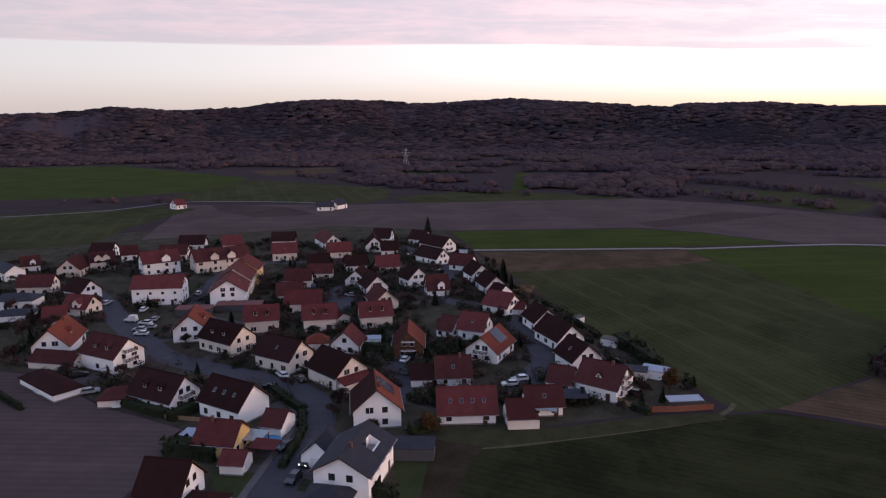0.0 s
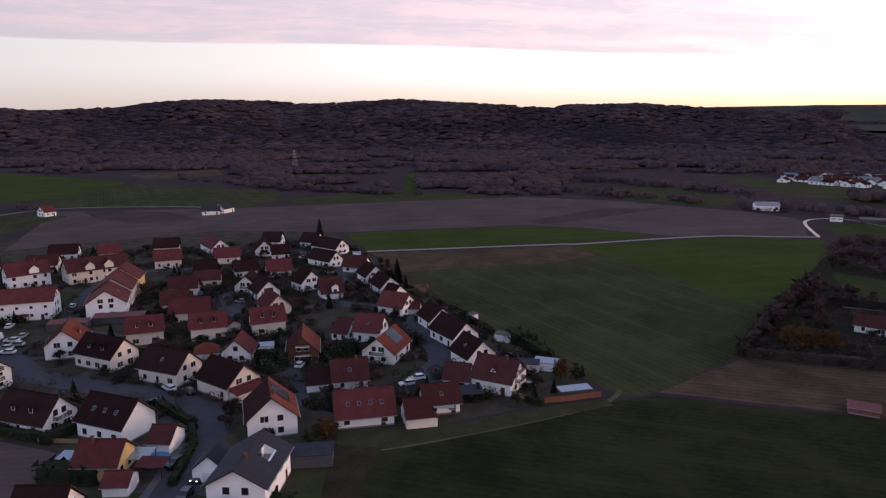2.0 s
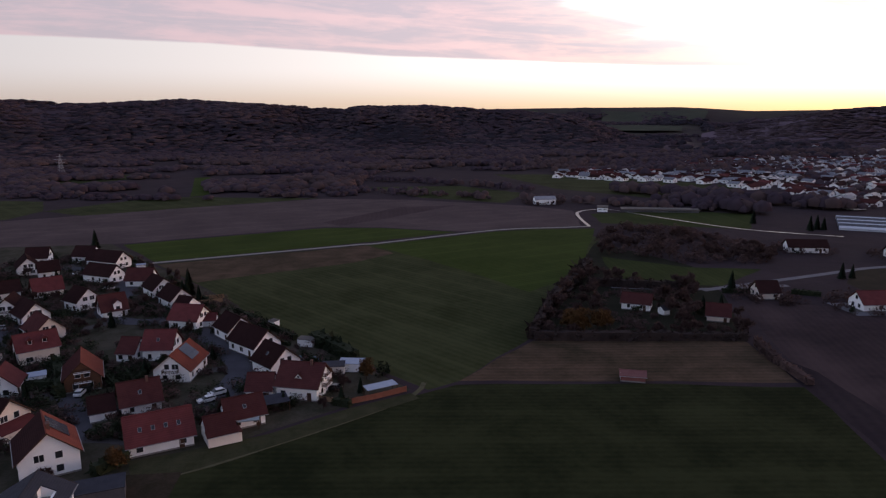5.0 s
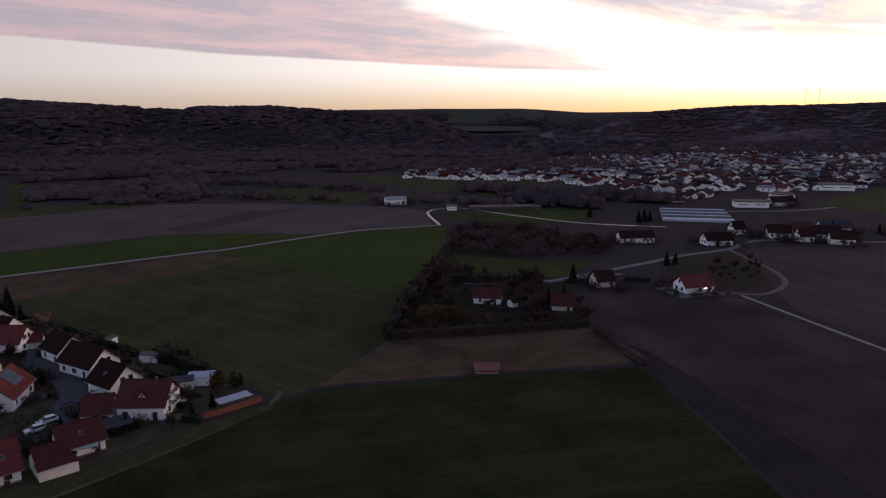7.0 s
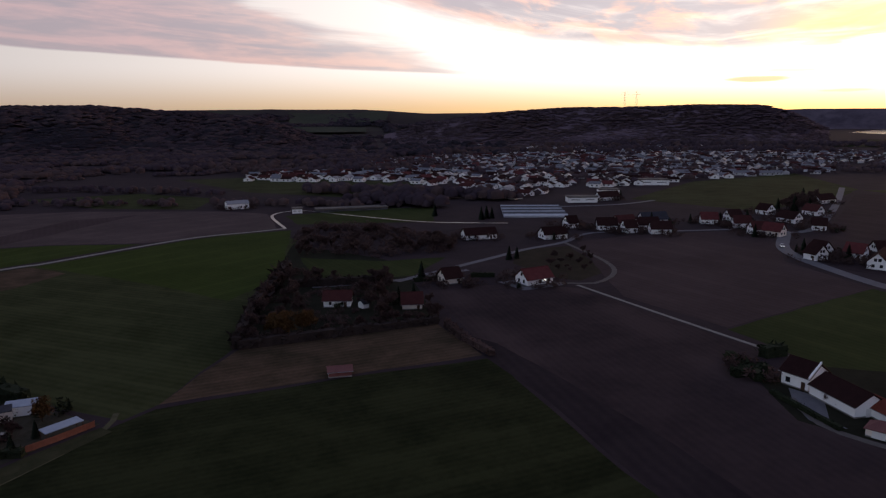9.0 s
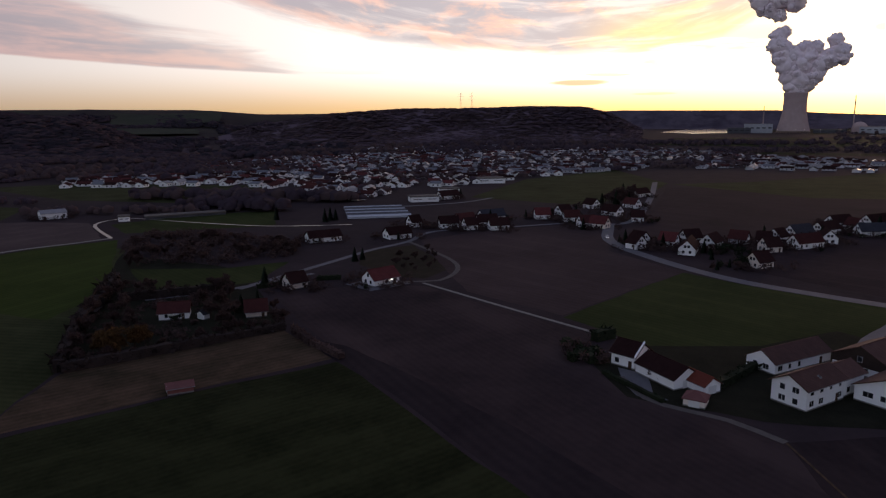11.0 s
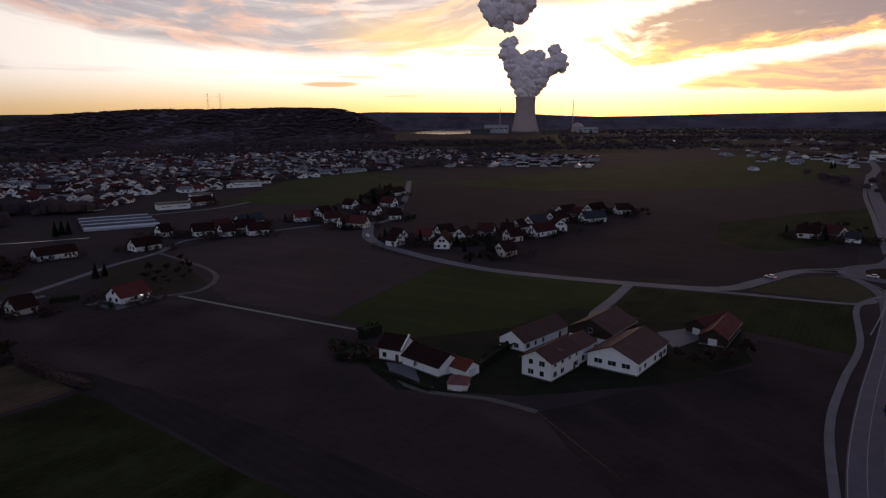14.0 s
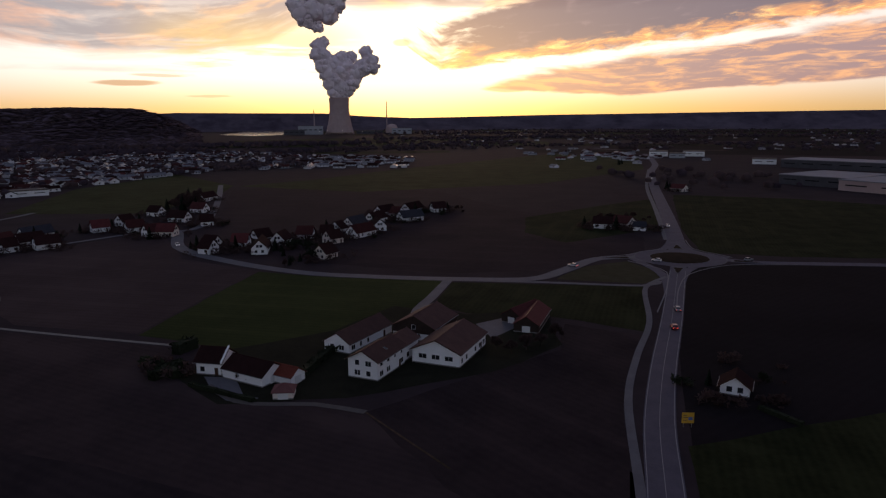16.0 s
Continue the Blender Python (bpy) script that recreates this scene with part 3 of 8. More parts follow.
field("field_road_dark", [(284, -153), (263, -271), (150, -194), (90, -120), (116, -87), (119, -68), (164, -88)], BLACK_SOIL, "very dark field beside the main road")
field("field_road_green", [(121, -68), (129, -119), (79, -89), (85, -53)], GREEN, "dark green field beyond the road sign")
field("farm_paving", [(211, -42), (217, -52), (206, -55), (196, -44)], PALE_ASPHALT, "pale rubble-strewn paving in the farmyard")
field("verge_triangle", [(268, -87), (290, -107), (297, -130), (278, -134), (263, -129), (254, -119)], VERGE, "rough grass between the roads at the roundabout")
field("field_road_north", [(558, -283), (511, -361), (425, -432), (267, -304), (293, -210), (310, -174), (383, -201)], GREEN, "dark green field beside the main road")
field("parking_yard", [(-57, 283), (-40, 281), (-28, 256), (-27, 233), (-34, 231), (-49, 258)], STREET, "asphalt parking yard among the houses")
field("grass_margin", [(-1, 139), (26, 139), (46, 144), (61, 146), (62, 142), (41, 137), (25, 133), (11, 130), (-1, 128)], MARGIN, "rough pale grass margin along the village gardens")
field("lawn", [(-44, 120.1), (-40.7, 120.9), (-35.2, 119.1), (-34.6, 115.1), (-35.4, 111.7), (-39.9, 111.7)], LAWN, "green front lawn beside the white garage")
field("lawn", [(-102.3, 271.7), (-95.8, 277.5), (-85.8, 262), (-85.1, 249), (-92.1, 245.2)], LAWN, "green lawn behind the big white building")
field("lawn", [(-9.6, 124), (-3.2, 123.9), (-3.5, 115.1), (-5.1, 108), (-11, 109), (-9, 117)], LAWN, "small garden lawn behind the grey-roofed house")
field("dry_margin", [(-3, 134), (8, 130), (5, 121), (2.5, 113), (5, 104), (1, 92), (3, 80), (1, 64), (-12, 64), (-5, 109), (-3, 123)], DRY_MARGIN, "strip of dry brown grass at the garden edge")
WET = surface("wet_lane", (0.065, 0.063, 0.062), (0.11, 0.105, 0.10), 0.28, 3.0, 0.3, gloss=0.25)
ribbon("grass_path", [(-0.7, 128.9), (13.0, 130.2), (24.9, 133.1), (41.1, 137.1), (60.1, 143.3), (67.1, 150.6)], 1.3, 0.06, STRAW, "faint pale grass path along the field")
ribbon("track_gravel", [(15.4, 343.3), (118.9, 344.6), (123.7, 343.2), (203.9, 353.0), (243.0, 343.6), (262.8, 338.9)], 3.2, 0.07, GRAVEL, "pale gravel farm track between the fields")
ribbon("track_wet", [(262.8, 338.9), (295.0, 394.1), (322.8, 399.4), (326.9, 371.2), (328.5, 339.1), (336.1, 287.0), (362.5, 243.2)], 2.0, 0.075, WET, "wet shining lane past the fields")
ribbon("road_west", [(-325.0, 468.5), (-250.8, 506.4), (-208.2, 560.7), (-120.0, 556.2), (-90.0, 539.6)], 3.5, 0.07, PALE_ASPHALT, "narrow farm road to the lone farmhouses")
ribbon("street_main", [(-31.6, 98.4), (-30.6, 112.5), (-28.8, 128.4), (-27.8, 142.8), (-32.1, 156.5), (-43.6, 166.1), (-66.3, 177.9), (-79.9, 187.3), (-91.8, 201.9), (-106.6, 220.1), (-120.9, 241.6), (-142.2, 267.6)], 8, 0.08, STREET, "asphalt village street curving between the houses")
ribbon("sidewalk", [(-31.6, 98.4), (-30.6, 112.5), (-28.8, 128.4), (-27.8, 142.8), (-32.1, 156.5)], 1.5, 0.14, PAVEMENT, "pale paved footpath along the village street", 4.8)
ribbon("street_east", [(16.5, 159.9), (24.5, 173.4), (27.9, 184.4), (25.5, 199.6), (22.4, 220.6), (16.9, 234.7), (3.1, 242.6), (-5.3, 259.6), (3.9, 294.7), (-6.6, 330.7), (-20.0, 349.2)], 6.5, 0.082, STREET, "asphalt side street in the village")
ribbon("street_mid", [(-13.2, 180.5), (-10.2, 160.3), (-12.6, 152.8), (-25.7, 160.6)], 5, 0.084, STREET, "narrow asphalt lane between houses")
ribbon("street_upper", [(-83.0, 226.2), (-92.8, 257.3), (-91.3, 309.4), (-64.0, 314.9), (-49.6, 323.7)], 6, 0.083, STREET, "asphalt street in the upper village")
ribbon("lane_grove", [(201.2, 188.9), (267.9, 186.4), (292.9, 185.8), (323.1, 180.7), (360.5, 182.9), (396.0, 147.1), (441.8, 105.3)], 3.4, 0.08, PALE_ASPHALT, "pale asphalt lane along the row of houses")
ribbon("track_loop", [(323.1, 180.7), (290.5, 140.7), (269.2, 126.0), (247.9, 124.2), (240.0, 135.1), (225.4, 143.9)], 2.2, 0.078, TRACK, "gravel drive looping round the orchard")
ribbon("track_field", [(240.9, 128.1), (220.5, 84.6), (201.6, 42.2)], 1.5, 0.076, GRAVEL, "thin gravel field track")
ribbon("road_hamlet", [(462.5, 113.4), (425.8, 96.3), (370.2, 82.4), (330.6, 52.7), (300.0, 18.2), (285.9, -12.8), (275.9, -44.9), (270.2, -77.0), (284.5, -96.3), (305.6, -119.9), (304.4, -141.8)], 6.5, 0.1, PALE_ASPHALT, "pale asphalt road past the hamlet to the roundabout")
ribbon("road_town", [(425.8, 96.3), (454.8, 86.2), (574.5, 97.1), (735.9, 119.8)], 5, 0.09, PALE_ASPHALT, "lane leading into the town")
ribbon("cycle_path", [(273.9, -44.6), (263.6, -79.9), (251.1, -117.6), (258.3, -126.9)], 3, 0.095, PALE_ASPHALT, "cycle path beside the road")
ribbon("slip_lane", [(209.1, -108.0), (264.6, -132.7), (302.8, -135.5)], 4, 0.09, ASPHALT, "asphalt slip lane at the roundabout")
ribbon("slip_lane", [(218.7, -114.5), (273.1, -147.2), (289.2, -173.3)], 4, 0.09, ASPHALT, "asphalt slip lane at the roundabout")
ribbon("slip_lane", [(364.4, -186.1), (324.4, -161.8), (309.7, -135.6)], 4, 0.09, ASPHALT, "asphalt slip lane at the roundabout")
ribbon("slip_lane", [(364.0, -187.9), (317.8, -172.4), (296.0, -180.1)], 4, 0.09, ASPHALT, "asphalt slip lane at the roundabout")
ribbon("road_main", [(80.3, -44.0), (103.5, -54.5), (131.9, -66.9), (164.3, -83.6), (209.0, -108.4), (300.1, -157.6)], 6.9, 0.12, ASPHALT, "main asphalt road with pale edge lines")
ribbon("road_main_north", [(300.1, -157.6), (355.2, -183.1), (442.0, -220.8), (631.8, -301.3), (800.2, -376.3), (973.6, -462.4), (1272.1, -570.9), (1494.8, -563.9)], 9, 0.11, ASPHALT, "main road running on towards the plain")
ribbon("road_service", [(347.6, -174.4), (471.8, -226.7), (633.3, -294.4), (845.4, -394.3)], 3, 0.1, PALE_ASPHALT, "cycle path beside the main road")
ribbon("road_right", [(300.1, -157.6), (292.8, -175.4), (282.2, -191.2), (268.6, -239.0), (248.7, -284.1)], 7, 0.105, ASPHALT, "side road leaving the roundabout")
ribbon("cycle_path_south", [(80.8, -40.9), (104.2, -50.2), (144.6, -65.2), (173.9, -80.4), (204.2, -98.1), (247.5, -116.6), (264.5, -133.6)], 1.9, 0.1, PALE_ASPHALT, "cycle path along the main road")
ribbon("farm_drive", [(273.8, -42.9), (247.0, -32.4), (231.3, -25.6), (213.5, -22.4)], 4, 0.08, PALE_ASPHALT, "farm drive from the road")
ribbon("farm_track", [(170.8, 34.1), (159.2, 25.5), (156.0, 16.2), (154.4, 7.0), (148.1, -4.2)], 2.0, 0.08, TRACK, "pale farm track in front of the yard")
ribbon("field_line", [(148.1, -4.2), (137.2, -9.8), (119.5, -19.0)], 0.5, 0.075, DRY, "faint wheel track along the field edge")
ribbon("far_road", [(4678.6, -1966.2), (3485.6, -1715.8), (2889.5, -1581.3), (2098.6, -1325.9), (1446.1, -1153.0), (1179.9, -1060.5)], 12, 0.1, PALE_ASPHALT, "far road across the plain")
ribbon("far_road", [(2660.9, -793.9), (2055.3, -738.3), (1603.1, -661.3)], 9, 0.1, PALE_ASPHALT, "far road across the plain")
ribbon("lane_house", [(173.6, 208.8), (200.9, 191.3), (236.6, 179.5)], 3, 0.07, PALE_ASPHALT, "lane behind the grove")
ribbon("lane_glasshouse", [(450.5, 264.5), (494.2, 230.3), (537.0, 219.1)], 4, 0.07, PALE_ASPHALT, "lane past the greenhouses")
MAIN_LINE = [(80.3, -44.0), (103.5, -54.5), (131.9, -66.9), (164.3, -83.6), (209.0, -108.4), (273.8, -143.3)]
ribbon("road_marking", MAIN_LINE, 0.16, 0.126, PAINT, "white line along the main road", -3.1)
ribbon("road_marking", MAIN_LINE, 0.16, 0.126, PAINT, "white line along the main road", 3.1)
ribbon("road_marking", MAIN_LINE, 0.13, 0.126, PAINT, "white line along the main road", 0.0)

# roundabout: road ring, grassed island with a kerb, splitter islands
RX, RY = 300.1, -157.6


def annulus(name, r0, r1, z, mat, label, parent=None):
    k = 48
    a = [(RX + r0 * math.cos(i * math.tau / k), RY + r0 * math.sin(i * math.tau / k), z) for i in range(k)]
    b = [(RX + r1 * math.cos(i * math.tau / k), RY + r1 * math.sin(i * math.tau / k), z) for i in range(k)]
    ob = new(name, mesh_of(name, a + b, [(i, k + i, k + (i + 1) % k, (i + 1) % k) for i in range(k)], [mat]))
    if parent:
        ob.parent = parent
        return ob
    return tagged(ob, label, "road", kind="structure")


annulus("road_roundabout", 13.2, 20.5, 0.13, ASPHALT, "circular asphalt carriageway of a roundabout")
ISLAND = surface("island_turf", (0.020, 0.014, 0.010), (0.040, 0.028, 0.020), 0.95, 5.0, 0.35, 0.05)
island = Pile()
k = 40
for r0, r1, z0, z1 in ((13.6, 13.3, 0.0, 0.25), (13.3, 9.0, 0.25, 0.7), (9.0, 0.01, 0.7, 0.95)):
    a = [(RX + r0 * math.cos(i * math.tau / k), RY + r0 * math.sin(i * math.tau / k), z0) for i in range(k)]
    b = [(RX + r1 * math.cos(i * math.tau / k), RY + r1 * math.sin(i * math.tau / k), z1) for i in range(k)]
    island.put(a + b, [(i, k + i, k + (i + 1) % k, (i + 1) % k) for i in range(k)])
tagged(new("roundabout_island", island.mesh("roundabout_island", ISLAND)), "raised grassy island in the middle of the roundabout", "traffic island", kind="structure")


def splitter(name, corners, label):
    """A raised, kerbed island that parts the lanes before the roundabout."""
    p = Pile()
    n = len(corners)
    cx, cy = sum(c[0] for c in corners) / n, sum(c[1] for c in corners) / n
    inner = [(cx + (x - cx) * 0.8, cy + (y - cy) * 0.8, 0.27) for x, y in corners]
    outer = [(x, y, 0.24) for x, y in corners]
    foot = [(x, y, 0.02) for x, y in corners]
    p.put(foot + outer, [(i, (i + 1) % n, n + (i + 1) % n, n + i) for i in range(n)])
    p.put(outer + inner, [(i, (i + 1) % n, n + (i + 1) % n, n + i) for i in range(n)])
    p.put(inner, [tuple(range(n))], 1)
    tagged(new(name, p.mesh(name, PALE_ASPHALT, ISLAND)), label, "traffic island", kind="structure")


for turn_ in (151.6, -119.0, -24.8, 79.0):
    c_, s_ = math.cos(radians(turn_)), math.sin(radians(turn_))
    at_ = lambda u, v: (RX + u * c_ - v * s_, RY + u * s_ + v * c_)
    splitter("splitter_island", [at_(22.5, -2.6), at_(36.0, -0.5), at_(36.0, 0.5), at_(22.5, 2.6)], "small kerbed island parting the lanes at the roundabout")
KERB_LINE = surface("kerb_stone", (0.15, 0.145, 0.155), (0.22, 0.21, 0.22), 0.85, 2.0)
for line_ in ([(218.7, -114.9), (246.0, -129.8), (268.0, -146.5), (280.9, -172.6), (276.0, -201.0)], [(296.6, -182.5), (306.0, -179.5), (320.5, -175.5), (345.0, -184.0)], [(323.0, -160.2), (318.5, -147.0), (312.0, -137.0), (309.5, -122.0)], [(298.0, -131.0), (285.0, -136.0), (272.5, -137.5), (246.0, -124.6), (214.0, -105.4)]):
    ribbon("kerb_line", line_, 0.45, 0.17, KERB_LINE, "pale kerb along the lane before the roundabout")
annulus("kerb_outer", 20.5, 21.0, 0.16, PALE_ASPHALT, "pale kerb round the roundabout carriageway")
annulus("kerb", 13.2, 13.7, 0.2, PALE_ASPHALT, "pale stone kerb round the roundabout island")


# ---------------------------------------------------------------- hills and woods
def curve(table, a):
    return float(np.interp(a, [p[0] for p in table], [p[1] for p in table]))


def hill_height(crest, r0, r1, az, r, r2=None):
    """Height of a ridge that starts at r0 and crests at r1; crest: the angle at which its top stands over the eye's level."""
    top = EYE_Z + r1 * math.tan(radians(curve(crest, az)))
    t = max(0.0, min(1.0, (r - r0) / (r1 - r0)))
    # ravines and spurs run down the slope
    top -= 46.0 * math.sin(math.pi * min(1.0, t)) * max(0.0, 0.35 + noise.fractal(Vector((az * 0.21, r * 0.0011, r0 * 0.01)), 1.0, 2.0, 3))
    if r2 and r > r1:
        return top * (1 - 0.5 * (r - r1) / (r2 - r1))
    return max(0.0, top) * (t * t * (3 - 2 * t))


def hill(name, crest, r0, r1, mat, label, a0, a1, rough=8.0, step=0.6):
    az = np.arange(a0, a1 + 0.01, step)
    rr = np.linspace(r0, r1 + (r1 - r0) * 0.25, 16)
    verts = []
    for a in az:
        for r in rr:
            p = compass(a, r)
            z = hill_height(crest, r0, r1, a, r, rr[-1])
            z += rough * noise.noise(p * 0.004) * min(1.0, (r - r0) / (r1 - r0) * 2) if r < r1 else 0
            verts.append((p.x, p.y, z - 0.5))
    m = len(rr)
    faces = [(i * m + j, i * m + j + 1, (i + 1) * m + j + 1, (i + 1) * m + j) for i in range(len(az) - 1) for j in range(m - 1)]
    ob = new(name, mesh_of(name, verts, faces, [mat], smooth=True))
    return tagged(ob, label, "hill", kind="structure")


CREST_A = [(-70, 0.3), (-45, 0.35), (-32, 0.40), (-28.6, 0.52), (-25.3, 0.92), (-21, 0.68), (-15.3, 0.92), (-13.5, 1.24), (-10, 1.46), (-5.6, 1.45), (-2, 1.2), (0.8, 1.25),
           (5.4, 1.52), (9.8, 1.22), (14.2, 1.02), (18, 0.7), (18.9, 0.98), (24.4, 1.02), (28.4, 0.74), (32.1, 0.55), (36, 0.1), (38.8, -0.7), (41.6, -1.7), (44, -2.6)]
CREST_B = [(15, 0.2), (25, 0.75), (35, 0.83), (44.3, 0.82), (49.5, 0.47), (54.7, 0.5), (60, 0.45), (70, 0.3), (76, -0.6), (79, -1.3)]
CREST_C = [(46, -1.2), (50, -0.2), (54.7, 0.5), (60.6, 0.86), (65.8, 0.86), (71, 0.97), (75.1, 0.88), (77, 0.35), (78.5, -0.35), (80, -1.2)]
CREST_D = [(64, -0.8), (70, 0.3), (78, 0.6), (84, 0.55), (89, 0.52), (92, 0.3), (96, 0.13), (100, 0.18), (106.6, 0.3), (121, 0.42), (130.6, 0.47), (150, 0.4), (180, 0.5), (230, 0.6), (290, 0.4)]
hill("hill_woods", CREST_A, 1330, 2050, HILLSIDE, "long wooded ridge behind the fields", -60, 44)
hill("hill_valley", CREST_B, 2700, 4100, VALLEY, "distant ridge with fields closing the valley", 15, 79)
hill("hill_town", CREST_C, 1750, 2450, HAZED_TOWN_SLOPE, "wooded hill behind the town, haze put into its colour", 46, 80)
hill("hill_far", CREST_D, 4400, 4760, HAZED_FAR_HILL, "low far ridge along the horizon", 64, 299, 4.0, 1.0)
def far_field(az, r, wide, deep, mat, label, z):
    """One strip in the mosaic of fields on the far plain."""
    pts = [compass(az + sx * math.degrees(wide / r), r + sy * deep + 30 * noise.noise(Vector((az + sx, r * 0.01, 0)))) + Vector((0, 0, z)) for sx, sy in ((-0.5, -0.5), (0.5, -0.5), (0.5, 0.5), (-0.5, 0.5))]
    tagged(new("field_far", mesh_of("field_far", pts, [(0, 1, 2, 3)], [mat])), label, "field", kind="structure")


far_rng = random.Random(8)
FAR_SOILS = ((BLACK_SOIL, "black tilled strip on the far plain"), (GREEN, "dark green strip on the far plain"), (TILTH, "brown strip on the far plain"), (BLACK_SOIL, "black tilled strip on the far plain"), (MEADOW, "pale meadow strip on the far plain"))
for i in range(90):
    mat_, label_ = far_rng.choice(FAR_SOILS)
    r_ = far_rng.uniform(1350, 4200)
    far_field(far_rng.uniform(80 if r_ < 2400 else 92, 138), r_, far_rng.uniform(250, 800), far_rng.uniform(0.05, 0.16) * r_, mat_, label_, 0.06 + 0.008 * i)


def hill_meadow(a0, a1, r0, r1, mat, label):
    """A field lying on the far slope."""
    az, rr = np.linspace(a0, a1, 14), np.linspace(r0, r1, 10)
    verts = []
    for i, a in enumerate(az):
        for r in rr:
            p = compass(a + 0.25 * noise.noise(Vector((a, r * 0.004, 7.0))), r + 60 * noise.noise(Vector((a * 0.5, 3.0, r * 0.002))))
            verts.append((p.x, p.y, hill_height(CREST_B, 2700, 4100, a, r) + 9.0))
    m = len(rr)
    faces = [(i * m + j, i * m + j + 1, (i + 1) * m + j + 1, (i + 1) * m + j) for i in range(len(az) - 1) for j in range(m - 1)]
    tagged(new("field_hillside", mesh_of("field_hillside", verts, faces, [mat], smooth=True)), label, "field", kind="structure")


HILL_GREEN = surface("pale_hill_meadow", (0.036, 0.040, 0.030), (0.054, 0.058, 0.042), 0.95, 90.0, 0.3)
hill_meadow(37.4, 44.6, 2900, 3150, HILL_GREEN, "pale green field on the far slope")
hill_meadow(38.5, 46.3, 3320, 3720, HILL_GREEN, "pale green field on the far slope")
hill_meadow(50.5, 56.5, 3050, 3300, HILL_GREEN, "pale green field on the far slope")
hill_meadow(29.0, 33.5, 3500, 3900, HILL_GREEN, "pale green field on the far slope")


def fuzz(count, spread, size, height, rng, pull=0.55, skin=0.0):
    """A crown: small blades in an uneven egg."""
    d = rng.normal(size=(count, 3))
    d /= np.linalg.norm(d, axis=1)[:, None]
    rad = (pull + (1 - pull) * rng.random((count, 1)))
    c = d * rad * np.array([spread, spread, height / 2]) + np.array([0, 0, height / 2])
    lump = 0.75 + 0.5 * rng.random((count, 1))
    a = rng.normal(size=(count, 3)) * size * lump
    b = rng.normal(size=(count, 3)) * size * lump
    if skin:
        # blades lie along the crown's rounded outside
        a -= d * (a * d).sum(axis=1)[:, None] * skin
        b -= d * (b * d).sum(axis=1)[:, None] * skin
    return np.stack([c - a * 0.5, c + a * 0.5 + b * 0.2, c + b], axis=1)


def ball(level):
    bm = bmesh.new()
    bmesh.ops.create_icosphere(bm, subdivisions=level, radius=1.0)
    out = np.array([v.co[:] for v in bm.verts]), np.array([[v.index for v in f.verts] for f in bm.faces])
    bm.free()
    return out


BALLS = {level: ball(level) for level in (1, 2, 3, 4)}


def woods(name, places, sizes, mats, label, blades=22, seed=1, fine=0.42, stand=0.006, crowns=False):
    """Many far trees as one mesh of blades; trees of a kind grow in stands."""
    mats = mats if isinstance(mats, (list, tuple)) else [mats]
    rng = np.random.default_rng(seed)
    kinds = [fuzz(blades, 0.52, fine, 1.0, rng, 0.55, 0.8) for _ in range(12)]
    twigs = [k.reshape(-1, 3) for k in kinds]
    faces = np.arange(blades * 3).reshape(-1, 3)
    if crowns:
        # full crowns: a soft uneven dome under a few loose twigs
        bv, bf = BALLS[1]
        bf = bf[bv[bf].mean(axis=1)[:, 2] > -0.25]
        for i in range(12):
            dome = bv * (1.0 + rng.normal(size=(len(bv), 1)) * 0.10) * 0.5 + np.array([0, 0, 0.48])
            twigs[i] = np.concatenate([dome, twigs[i]])
        faces = np.concatenate([bf, faces + len(bv)])
    per = len(twigs[0])
    out = np.empty((len(places), per, 3))
    kind_of = np.zeros(len(places), dtype=np.int32)
    for i, (p, s) in enumerate(zip(places, sizes)):
        k = twigs[int(rng.integers(12))]
        t = rng.random() * math.tau
        c, sn = math.cos(t), math.sin(t)
        q = k.copy()
        q[:, 0], q[:, 1] = k[:, 0] * c - k[:, 1] * sn, k[:, 0] * sn + k[:, 1] * c
        if len(mats) > 1:
            where = noise.noise(Vector(p) * stand + Vector((seed, 0, 0))) + rng.normal() * 0.16
            kind_of[i] = int(min(len(mats) - 1, max(0, (where + 0.42) / 0.84 * len(mats))))
        out[i] = q * np.array([s[0], s[0], s[1]]) + np.array(p)
    index = (faces[None] + np.arange(len(places))[:, None, None] * per).astype(np.int32).ravel()
    me = bpy.data.meshes.new(name)
    nf = len(index) // 3
    me.vertices.add(len(places) * per), me.loops.add(len(index)), me.polygons.add(nf)
    me.vertices.foreach_set("co", out.ravel())
    me.loops.foreach_set("vertex_index", index)
    me.polygons.foreach_set("loop_start", np.arange(0, len(index), 3, dtype=np.int32))
    me.polygons.foreach_set("loop_total", np.full(nf, 3, dtype=np.int32))
    for m in mats:
        me.materials.append(m)
    me.polygons.foreach_set("material_index", np.repeat(kind_of, len(faces)))
    if crowns:
        me.polygons.foreach_set("use_smooth", np.ones(nf, dtype=bool))
    me.update(calc_edges=True)
    return tagged(new(name, me), label, "woods", kind="stuff")


rng = np.random.default_rng(5)
spots, sizes = [], []
for crest, r0, r1, a0, a1, count in ((CREST_A, 1330, 2080, -36, 43, 12000), (CREST_C, 1750, 2470, 47, 79.5, 4600)):
    SPLIT = len(spots)
    for _ in range(count):
        a, r = rng.uniform(a0, a1), math.sqrt(rng.uniform(r0 ** 2, r1 ** 2))
        p = compass(a, r)
        z = hill_height(crest, r0, r1 - 30, a, r, r1 + 200)
        if curve(crest, a) < -1.0 and rng.random() < 0.5:
            continue
        spots.append((p.x, p.y, z - 1.0))
        tall = rng.uniform(4, 8) if r > r1 - 120 else rng.uniform(3.5, 7)
        sizes.append((rng.uniform(18, 32), tall * (1.0 if crest is CREST_A else 0.5)))
